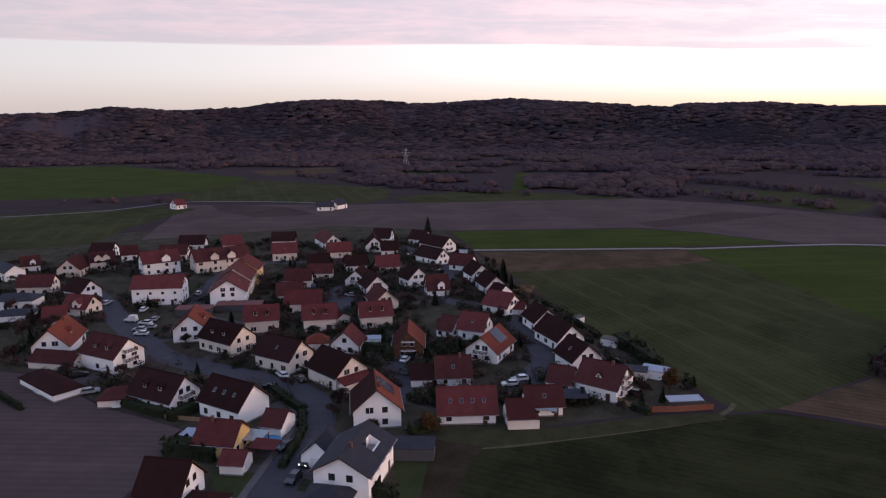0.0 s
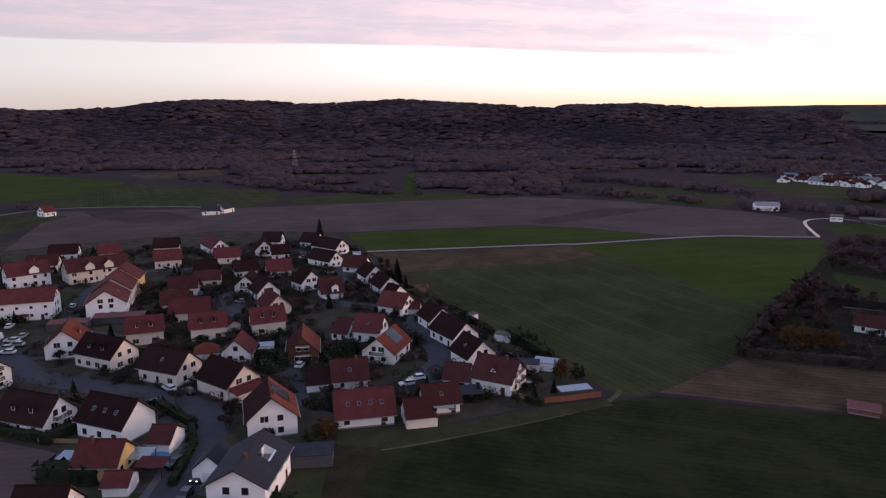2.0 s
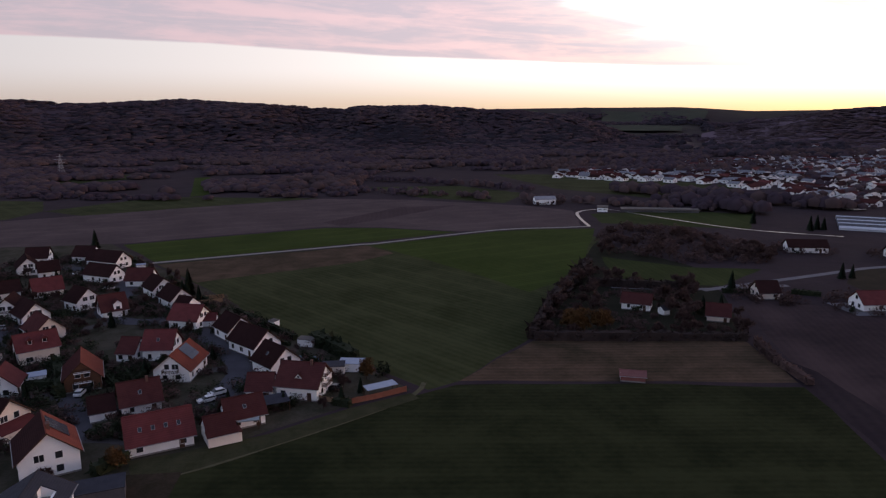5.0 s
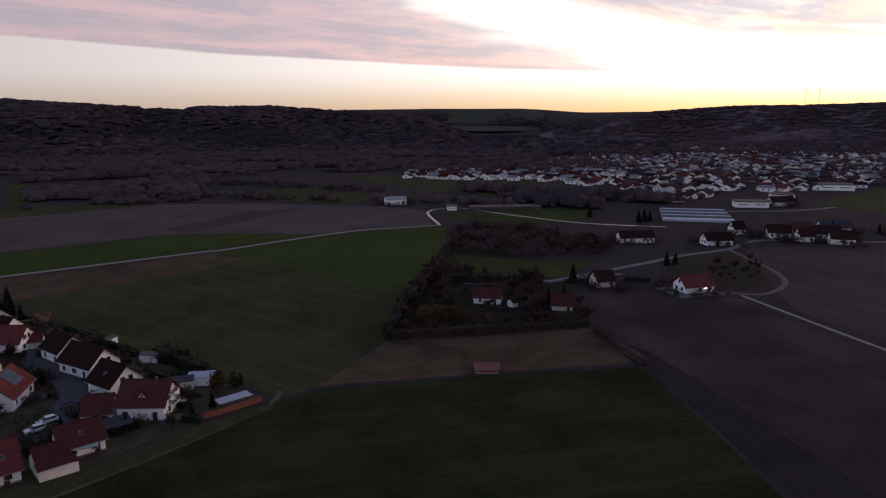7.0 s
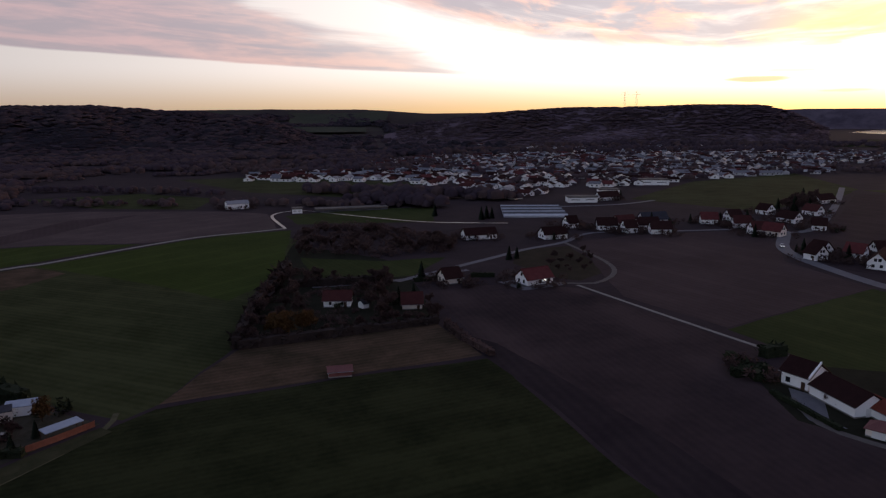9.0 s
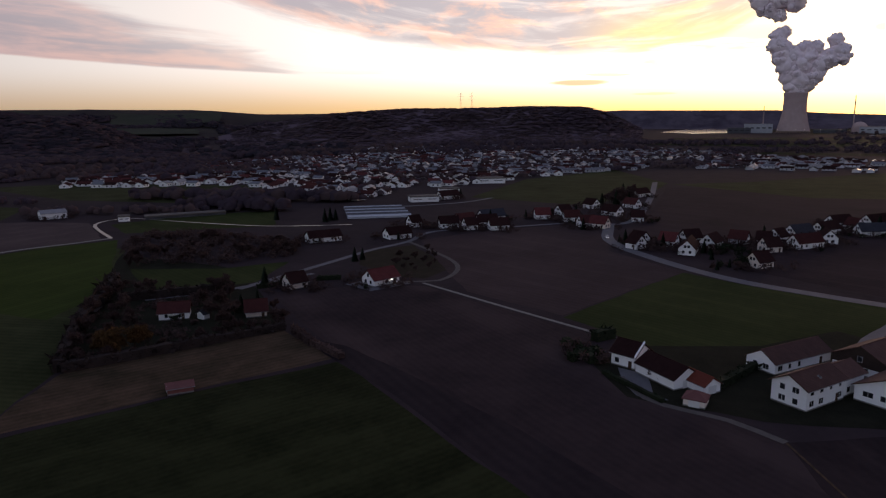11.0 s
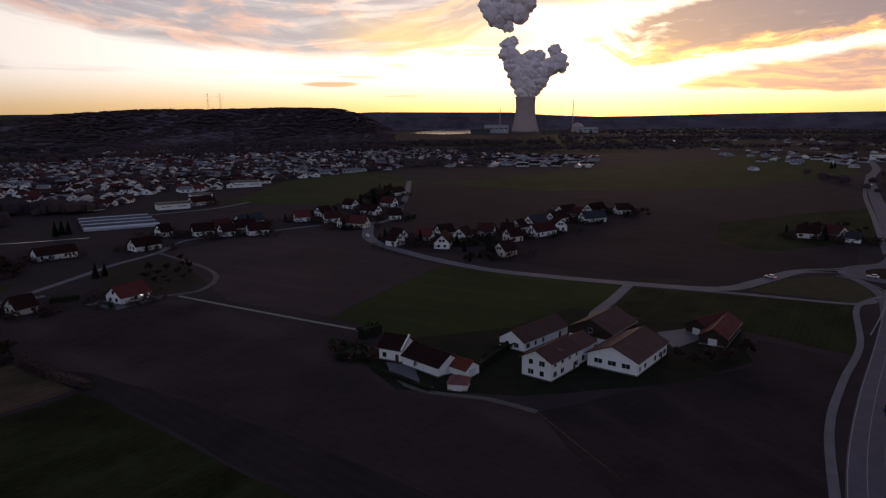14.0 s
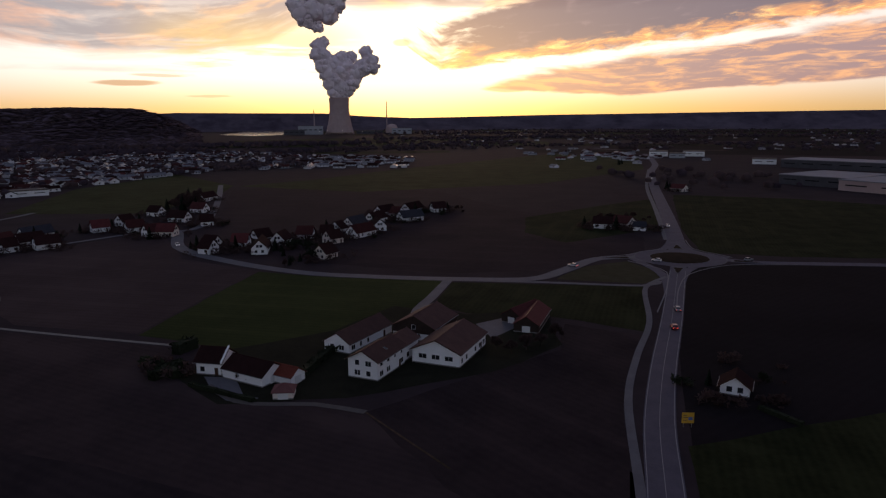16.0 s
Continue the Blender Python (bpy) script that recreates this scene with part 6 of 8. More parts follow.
TOWN_WALL = surface("town_plaster", (0.42, 0.42, 0.46), (0.70, 0.70, 0.74), 0.9, 4.0, island=0.7)
TOWN_SLATE = surface("shiny_slate", (0.060, 0.064, 0.080), (0.11, 0.115, 0.14), 0.38, 4.0, gloss=0.6)
rng = np.random.default_rng(11)
NEAR_EDGE = [(35, 780), (44, 740), (48, 720), (53, 640), (57, 560), (60, 640), (66, 700), (72, 800), (78, 900), (83, 960), (93, 1020), (95, 1100)]
FAR_EDGE = [(35, 860), (42, 950), (50, 1250), (58, 1600), (66, 1700), (78, 1650), (86, 1350), (95, 1200)]
places = []
tries = 0
while len(places) < 1500 and tries < 60000:
    tries += 1
    a, r = rng.uniform(35, 95), math.sqrt(rng.uniform(560 ** 2, 1700 ** 2))
    if not curve(NEAR_EDGE, a) < r < curve(FAR_EDGE, a):
        continue
    p = compass(a, r)
    if 80 < a < 88 and r < 1150:
        continue
    if any((p.x - q[0]) ** 2 + (p.y - q[1]) ** 2 < 12.0 ** 2 for q in places):
        continue
    places.append((p.x, p.y, float(rng.choice((20, 110)) + 40 * noise.noise(p * 0.003) + rng.normal() * 6)))
for i in range(110):
    a = rng.uniform(84, 96)
    p = compass(a, rng.uniform(960, 1180))
    if all((p.x - q[0]) ** 2 + (p.y - q[1]) ** 2 > 12 ** 2 for q in places):
        places.append((p.x, p.y, float(-10 + rng.choice((0, 90)) + rng.normal() * 4)))
for row in range(4):
    for i in range(15):
        a = 36.4 + i * 1.02 + rng.normal() * 0.12 + row * 0.25
        p = compass(a, curve([(36, 830), (44, 800), (52, 770)], a) + row * 21 - 20 + rng.normal() * 2)
        places.append((p.x, p.y, float(-38 + rng.choice((0, 90), p=[0.7, 0.3]) + rng.normal() * 4)))
TOWN_FORMS = []


def town_house(x, y, rz, k):
    """A plain far house; four forms are built and shared."""
    if k < len(TOWN_FORMS):
        return copy_thing(TOWN_FORMS[k], pose(x, y, 0, 0, 0, rz))
    L, Wd, he, hr = ((12, 9, 3.1, 5.2), (11, 8.5, 3.5, 5.3), (14, 9, 2.7, 5.0), (11, 9, 3.0, 5.6))[k]
    thing = new("town_house")
    thing.matrix_basis = pose(x, y, 0, 0, 0, rz)
    tagged(thing, "white plastered house with a " + ("dark", "grey", "brown", "red")[k] + " roof at the town's edge", "house", "houses of the town")
    p = Pile()
    p.prism([(-Wd / 2, 0), (Wd / 2, 0), (Wd / 2, he), (0, hr - 0.1), (-Wd / 2, he)], -L / 2, L / 2)
    hold("wall", thing, p.mesh("wall", WALL["white"]))
    p = Pile()
    for s in (-1, 1):
        p.prism([(0, hr), (s * (Wd / 2 + 0.5), he - 0.35), (s * (Wd / 2 + 0.5), he - 0.13), (0, hr + 0.22)], -L / 2 - 0.5, L / 2 + 0.5)
    hold("roof", thing, p.mesh("roof", (ROOF["dark"], TOWN_SLATE, ROOF["brown"], ROOF["red"])[k]))
    for side in (0, 1):
        hold("window", thing, window_meshes(1.6, 1.3)[1], wall_pose(side, L * 0.2, 1, L, Wd))
        hold("window", thing, window_meshes(1.6, 1.3)[1], wall_pose(side, -L * 0.22, 1, L, Wd))
    for side in (2, 3):
        hold("window", thing, window_meshes(1.6, 1.3)[1], wall_pose(side, 0, 1.0, L, Wd))
    TOWN_FORMS.append(thing)
    return thing


close = sorted(places, key=lambda q: math.hypot(q[0], q[1]))[:190]
for i, (x, y, a) in enumerate(close):
    town_house(x, y, a, i if i < 4 else int(rng.choice(4, p=[0.45, 0.25, 0.2, 0.1])))
places = [q for q in places if q not in close]
town("town_houses", places, "white houses of a spread-out town with mixed roofs", 21)
places = []
for i in range(60):
    t = rng.random()
    p = compass(112 + rng.normal() * 3.5, 1250 + rng.normal() * 130)
    places.append((p.x, p.y, float(rng.uniform(0, 180))))
for i in range(150):
    p = compass(100 + rng.uniform(-6, 32), rng.uniform(1500, 4200))
    places.append((p.x, p.y, float(rng.uniform(0, 180))))
for i in range(26):
    p = compass(rng.uniform(52, 66), rng.uniform(1750, 2000))
    places.append((p.x, p.y, float(rng.uniform(0, 180))))
town("outskirts", places, "scattered far houses on the plain", 22)
spots, sizes = [], []
for i in range(2300):
    a = rng.uniform(36, 88)
    lo, hi = curve(NEAR_EDGE, a), curve(FAR_EDGE, a)
    r = rng.uniform(min(hi - 5, max(lo, 890)) if a < 53 else lo, hi)
    p = compass(a, r)
    spots.append((p.x, p.y, 0))
    k = rng.uniform(0.5, 1.3)
    sizes.append((8 * k, 5.5 * k))
woods("town_trees", spots, sizes, [WOODS, SCRUB, BEECH], "bare trees between the town's houses", 10, 6, 0.15, 0.02, True)

# ---------------------------------------------------------------- power station
TOWER_AZ, TOWER_R = 90.22, 3300.0
tower = new("cooling_tower")
tower.location = compass(TOWER_AZ, TOWER_R)
tagged(tower, "tall concrete cooling tower giving off steam", "cooling tower")
shell, seg = Pile(), 64
prof = []
for i in range(25):
    z = 8 + 157 * i / 24
    r = 44.5 * math.sqrt(1 + ((z - 125) / 112.0) ** 2)
    prof.append((r, z))
prof += [(r - 1.2, z) for r, z in prof[::-1]]
pts = [(r * math.cos(k * math.tau / seg), r * math.sin(k * math.tau / seg), z) for r, z in prof for k in range(seg)]
shell.put(pts, [(i * seg + k, i * seg + (k + 1) % seg, (i + 1) * seg + (k + 1) % seg, (i + 1) * seg + k) for i in range(len(prof) - 1) for k in range(seg)])
hold("shell", tower, shell.mesh("shell", CONCRETE, smooth=True))
for k in range(32):
    p = Pile()
    a, b = k * math.tau / 32, (k + 0.5) * math.tau / 32
    p.tube((66 * math.cos(a), 66 * math.sin(a), 0), (63.5 * math.cos(b), 63.5 * math.sin(b), 9), 0.7, 0.6, 5)
    hold("support", tower, p.mesh("support", CONCRETE))


def steam(name, lumps, label, seed):
    """Billowing steam: swollen lumps crowded with smaller and smaller billows."""
    r = np.random.default_rng(seed)
    base = np.array(compass(TOWER_AZ, TOWER_R))
    right = np.array([base[1], -base[0], 0]) / np.hypot(base[0], base[1])
    verts, faces, filled = [], [], [0]

    def billow(centre, size, level):
        bv, bf = BALLS[level]
        at = np.array([noise.fractal(Vector(centre + d * size) * 0.035, 1.0, 2.0, 4) for d in bv])
        faces.append(bf + filled[0])
        filled[0] += len(bv)
        verts.append(centre + bv * r.uniform(0.88, 1.12, size=3) * size * (1.0 + 0.22 * at)[:, None])

    for u, z, rad in lumps:
        heart = base + right * u + np.array([0, 0, z])
        billow(heart, rad, 4)
        for _ in range(24):
            d = r.normal(size=3)
            d /= np.linalg.norm(d)
            k = rad * r.uniform(0.22, 0.42)
            c = heart + d * rad * r.uniform(0.76, 0.92)
            billow(c, k, 3)
            for _ in range(4):
                e = d + r.normal(size=3) * 0.7
                e /= np.linalg.norm(e)
                billow(c + e * k * 0.85, k * r.uniform(0.22, 0.4), 2)
    me = mesh_of(name, np.concatenate(verts), np.concatenate(faces), [STEAM], smooth=True)
    return tagged(new(name, me), label, "steam", kind="stuff")


steam("steam_plume", [(2, 178, 36), (-22, 190, 26), (40, 196, 28), (10, 222, 46), (-34, 232, 36), (58, 236, 38), (14, 262, 50), (-42, 276, 42), (70, 276, 40), (-60, 318, 42), (-78, 356, 40), (-86, 396, 30), (-60, 410, 24), (-8, 318, 42), (22, 346, 26), (112, 300, 40), (146, 330, 38), (160, 300, 30), (128, 366, 28), (66, 350, 24), (36, 306, 40)], "grey-mauve steam billowing from the cooling tower", 3)
steam("steam_cloud", [(-120, 508, 34), (-84, 478, 26), (-150, 536, 46), (-96, 552, 54), (-34, 536, 44), (-178, 572, 36), (-56, 592, 54), (4, 580, 40), (-130, 606, 46), (-90, 660, 60), (-16, 668, 56), (-70, 740, 66), (11, 781, 66)], "drifting grey steam cloud above the cooling tower", 4)

# station buildings at the foot of the tower
def block(name, az, r, w, d, z, mat, label, category="building", turn=0.0, roof="grey"):
    thing = new(name)
    thing.matrix_basis = Matrix.Translation(compass(az, r)) @ pose(0, 0, 0, 0, 0, -az + turn)
    tagged(thing, label, category)
    p = Pile()
    p.box(-w / 2, w / 2, -d / 2, d / 2, 0, z)
    hold("wall", thing, p.mesh("wall", mat))
    q = Pile()
    q.box(-w / 2 - 0.4, w / 2 + 0.4, -d / 2 - 0.4, d / 2 + 0.4, z, z + 0.8)
    hold("roof", thing, q.mesh("roof", ROOF[roof]))
    n = max(2, int(w / 22))
    for i in range(n):
        s = Pile()
        s.box(-w / 2 + (i + 0.2) * w / n, -w / 2 + (i + 0.8) * w / n, -d / 2 - 0.15, -d / 2 + 0.1, z * 0.5, z * 0.62)
        hold("window_band", thing, s.mesh("window_band", GLASS))
    return thing


HALL = surface("hall_cladding", (0.30, 0.31, 0.34), (0.42, 0.43, 0.46), 0.6, 8.0, stripe=(0, 2.0, 0.1))
DARK_HALL = surface("dark_cladding", (0.06, 0.06, 0.07), (0.11, 0.11, 0.12), 0.6, 8.0)
block("turbine_hall", 87.9, 3250, 110, 60, 38, HALL, "grey block of the power station beside the tower")
block("station_building", 86.6, 3180, 90, 40, 22, DARK_HALL, "low dark station building near the river")
block("station_building", 92.6, 3260, 120, 40, 14, DARK_HALL, "low station building beside the tower")
block("station_building", 95.2, 3240, 90, 50, 26, HALL, "grey station building on the plain")
dome = new("reactor_dome")
dome.location = compass(94.4, 3250)
tagged(dome, "grey domed reactor building on the plain", "reactor")
p = Pile()
for i in range(10):
    a0, a1 = i / 10 * math.pi / 2, (i + 1) / 10 * math.pi / 2
    p.tube((0, 0, 22 + 24 * math.sin(a0)), (0, 0, 22 + 24 * math.sin(a1)), 28 * math.cos(a0), max(0.1, 28 * math.cos(a1)), 24)
hold("dome", dome, p.mesh("dome", CONCRETE, smooth=True))
p = Pile()
p.tube((0, 0, 0), (0, 0, 22), 28, 28, 24)
hold("drum", dome, p.mesh("drum", CONCRETE))


def mast(az, r, z, label):
    thing = new("chimney_mast")
    thing.location = compass(az, r)
    tagged(thing, label, "mast")
    p = Pile()
    p.tube((0, 0, 0), (0, 0, z), 3.2, 1.6, 10, caps=True)
    hold("shaft", thing, p.mesh("shaft", CONCRETE))
    for f in (0.55, 0.8):
        q = Pile()
        q.tube((0, 0, z * f), (0, 0, z * f + 2), 4.4, 4.4, 10, caps=True)
        hold("platform", thing, q.mesh("platform", STEEL))


mast(94.0, 3250, 148, "slim exhaust stack of the power station")
mast(88.2, 3300, 112, "slim lattice mast beside the cooling tower")


def pylon(az, r, z, ground_z, label):
    thing = new("power_pylon")
    thing.matrix_basis = Matrix.Translation(compass(az, r, ground_z)) @ pose(0, 0, 0, 0, 0, -az + 20)
    tagged(thing, label, "pylon", "power pylons")
    for sx in (-1, 1):
        for sy in (-1, 1):
            p = Pile()
            p.tube((sx * 3.5, sy * 3.5, 0), (sx * 0.4, sy * 0.4, z), 0.16, 0.1, 4)
            hold("leg", thing, p.mesh("leg", STEEL))
    for k in range(7):
        f0, f1 = k / 7, (k + 1) / 7
        p = Pile()
        for s in (-1, 1):
            w0, w1 = 3.5 - 3.1 * f0, 3.5 - 3.1 * f1
            p.tube((-w0, s * w0, z * f0), (w1, s * w1, z * f1), 0.08, 0.08, 4)
            p.tube((w0, s * w0, z * f0), (-w1, s * w1, z * f1), 0.08, 0.08, 4)
        hold("brace", thing, p.mesh("brace", STEEL))
    for f, w in ((0.62, 11), (0.78, 15), (0.92, 9)):
        p = Pile()
        p.tube((-w * z / 58, 0, z * f), (w * z / 58, 0, z * f), 0.2, 0.2, 4)
        hold("arm", thing, p.mesh("arm", STEEL))


pylon(65.2, 2440, 58, 96, "lattice power pylon on the wooded hill")
pylon(66.1, 2440, 56, 98, "lattice power pylon on the wooded hill")
pylon(-3.0, 960, 26, 0, "lattice power pylon among the bushes")

# the river, shining in the last light
RIVER = surface("river_water", (0.02, 0.025, 0.03), (0.03, 0.035, 0.04), 0.16, 20.0, gloss=1.0)
tagged(new("water", mesh_of("water", [Vector((*p, 0.3)) for p in [(3352, 538), (4104, 528), (4716, 463), (5117, 207), (4310, 151), (3577, 137), (3222, 243), (3042, 346)]], [tuple(range(8))], [RIVER])), "river reflecting the orange sunset", "river", kind="structure")


# ---------------------------------------------------------------- plants
PROTO = {}


def blades_mesh(name, tris, mat):
    v = np.asarray(tris).reshape(-1, 3)
    return mesh_of(name, v, [(i, i + 1, i + 2) for i in range(0, len(v), 3)], [mat])


def grow_bare(seed, height, mat):
    """Trunk with forking limbs, and fine twigs round their ends."""
    r = random.Random(seed)
    wood, tips = Pile(), []

    def limb(a, d, length, rad, level):
        b = a + d * length
        wood.tube(a, b, rad, rad * 0.62, 6 if level == 0 else 4)
        if level >= 3:
            tips.append((b, d, length))
            return
        for i in range(r.choice((3, 4)) if level else 5):
            t = r.uniform(0.45, 1.0)
            side = Vector((r.gauss(0, 1), r.gauss(0, 1), r.gauss(0.25, 0.6))).normalized()
            nd = (d * 0.75 + side * 0.8).normalized()
            limb(a.lerp(b, t), nd, length * r.uniform(0.5, 0.75), rad * 0.5, level + 1)
        tips.append((b, d, length * 0.6))

    limb(Vector((0, 0, -0.2)), Vector((r.gauss(0, 0.05), r.gauss(0, 0.05), 1)).normalized(), height * 0.36, height * 0.022, 0)
    tris = []
    for b, d, length in tips:
        for _ in range(15):
            e = b + Vector((r.gauss(0, 1), r.gauss(0, 1), r.gauss(0.5, 0.9))).normalized() * height * r.uniform(0.06, 0.17)
            w = Vector((r.gauss(0, 1), r.gauss(0, 1), r.gauss(0, 1))).normalized() * height * r.uniform(0.008, 0.02)
            tris.append((tuple(b - w - d * 0.3), tuple(e), tuple(b + w)))
    thing = new("tree")
    hold("trunk", thing, wood.mesh("trunk", BARK))
    hold("crown", thing, blades_mesh("crown", tris, mat), label="fine bare twigs" if mat is TWIG else "rusty autumn foliage")
    return thing


def grow_leafy(seed, height, mat):
    """A tree that still holds dead leaves: limbs and many small leaf clumps."""
    thing = grow_bare(seed, height, mat)
    rr = np.random.default_rng(seed)
    tris = np.concatenate([fuzz(90, height * 0.17, height * 0.035, height * 0.3, rr, 0.3) + np.array([math.cos(a) * height * rad, math.sin(a) * height * rad, height * z])
                           for a, rad, z in [(rr.uniform(0, 6.28), rr.uniform(0.05, 0.33), rr.uniform(0.18, 0.68)) for _ in range(15)]])
    hold("foliage", thing, blades_mesh("foliage", tris, mat))
    return thing


def grow_conifer(seed, height):
    r = random.Random(seed)
    thing = new("conifer")
    wood = Pile()
    wood.tube((0, 0, -0.2), (0, 0, height), height * 0.02, 0.02, 6)
    hold("trunk", thing, wood.mesh("trunk", BARK))
    tris = []
    for i in range(46):
        t = i / 46
        z = height * (0.06 + 0.93 * t)
        reach = height * 0.27 * (1 - t) ** 0.85 + 0.12
        for k in range(12):
            a = r.uniform(0, math.tau)
            l = reach * r.uniform(0.7, 1.15)
            w = l * r.uniform(0.22, 0.4)
            c, s = math.cos(a), math.sin(a)
            tip = (c * l, s * l, z - l * 0.35)
            tris.append(((-s * w * 0.5, c * w * 0.5, z), tip, (s * w * 0.5 + c * l * 0.4, -c * w * 0.5 + s * l * 0.4, z + 0.1)))
    hold("crown", thing, blades_mesh("crown", tris, NEEDLE))
    return thing


def grow_bush(seed, mat):
    rr = np.random.default_rng(seed)
    tris = np.concatenate([fuzz(70, 0.75, 0.2, 1.5, rr, 0.3) + np.array([rr.normal() * 0.55, rr.normal() * 0.55, rr.uniform(-0.25, 0.25)]) for _ in range(4)])
    return new("bush" if mat is TWIG else "shrub", blades_mesh("shrub", tris, mat))


TAGS = {"bare": ("bare winter tree with fine brown twigs", "tree"), "rust": ("tree still holding rusty brown leaves", "tree"), "conifer": ("dark green conifer with a pointed crown", "conifer"),
        "bush": ("dark leafless garden bush with dense twigs", "bush"), "evergreen": ("dark evergreen garden shrub with dense leaves", "shrub")}


def plant(kind, x, y, height, seed=0):
    """Trees of a kind share a few grown forms; height in metres."""
    key = (kind, seed % 4)
    base = {"bare": 9.0, "rust": 9.0, "conifer": 9.0, "bush": 1.6, "evergreen": 1.6}[kind]
    turn = (x * 37 + y * 53) % 360
    m = pose(x, y, 0, 0, 0, turn) @ Matrix.Diagonal((*[height / base] * 3, 1))
    if key not in PROTO:
        s = seed % 4 + 10
        ob = {"bare": lambda: grow_bare(s, 9.0, TWIG), "rust": lambda: grow_leafy(s, 9.0, RUST), "conifer": lambda: grow_conifer(s, 9.0), "bush": lambda: grow_bush(s, TWIG), "evergreen": lambda: grow_bush(s, LEAF)}[kind]()
        PROTO[key] = ob
        ob.matrix_basis = m
        PROTO[key, "scale"] = height / base
        return tagged(ob, TAGS[kind][0], TAGS[kind][1], "garden " + ("trees" if kind in ("bare", "rust", "conifer") else "bushes"))
    k = PROTO[key, "scale"]
    return copy_thing(PROTO[key], m @ Matrix.Diagonal((1 / k, 1 / k, 1 / k, 1)))


def hedge(x0, y0, x1, y1, w, h, mat=None, label="dark clipped garden hedge"):
    mat = mat or LEAF
    a, b = Vector((x0, y0, 0)), Vector((x1, y1, 0))
    d = b - a
    n = max(2, int(d.length / (w * 0.55)))
    rr = np.random.default_rng(int(abs(x0 * 7 + y0)))
    per = 60
    tris = np.concatenate([fuzz(per, w * 0.55, min(w, h) * 0.22, h, rr, 0.35) * np.array([1, 1, rr.uniform(0.85, 1.12)]) + np.array([*(a + d * ((i + 0.5) / n))[:2], 0]) + rr.normal(size=3) * np.array([w * 0.08, w * 0.08, 0]) for i in range(n)])
    v = [tuple(q) for q in tris.reshape(-1, 3)]
    faces = [(i, i + 1, i + 2) for i in range(0, len(v), 3)]
    # the dense inside of the hedge, slightly uneven along its length
    side = Vector((-d.y, d.x, 0)).normalized()
    m = max(3, n)
    base = len(v)
    for i in range(m + 1):
        c = a + d * (i / m)
        ww, hh = w * rr.uniform(0.34, 0.44), h * rr.uniform(0.80, 0.93)
        v += [tuple(c - side * ww), tuple(c - side * ww * 0.85 + Vector((0, 0, hh))), tuple(c + side * ww * 0.85 + Vector((0, 0, hh))), tuple(c + side * ww)]
    for i in range(m):
        q = base + 4 * i
        faces += [(q + k, q + k + 1, q + k + 5, q + k + 4) for k in range(3)]
    faces += [(base, base + 1, base + 2, base + 3), (base + 4 * m + 3, base + 4 * m + 2, base + 4 * m + 1, base + 4 * m)]
    thing = new("hedge", mesh_of("hedge", v, faces, [mat]))
    return tagged(thing, label, "hedge", "hedges")


def clear_of(x, y, gap):
    for hx, hy, rz, L, Wd in PLOTS:
        c, s = math.cos(-rz), math.sin(-rz)
        u, v = (x - hx) * c - (y - hy) * s, (x - hx) * s + (y - hy) * c
        if abs(u) < L / 2 + gap and abs(v) < Wd / 2 + gap:
            return False
    for (qx, qy), half in STREETS:
        if (x - qx) ** 2 + (y - qy) ** 2 < (half + gap * 0.5) ** 2:
            return False
    return True


# ---------------------------------------------------------------- cars
CARS = {}
TYRE = surface("tyre", (0.012, 0.012, 0.012), (0.02, 0.02, 0.02), 0.8, 0.3)
CAR_PAINT = {"white": (0.62, 0.62, 0.63), "silver": (0.28, 0.29, 0.31), "black": (0.012, 0.012, 0.014), "red": (0.28, 0.02, 0.02), "blue": (0.03, 0.05, 0.12), "yellow": (0.45, 0.30, 0.02)}
HEADLIGHT = glow("headlight_on", (1.0, 0.95, 0.85), 6.0)
TAILLIGHT = glow("tail_light_on", (1.0, 0.08, 0.05), 4.0)
LAMP_OFF = surface("lamp_glass", (0.35, 0.35, 0.35), (0.5, 0.5, 0.5), 0.2, 0.3)


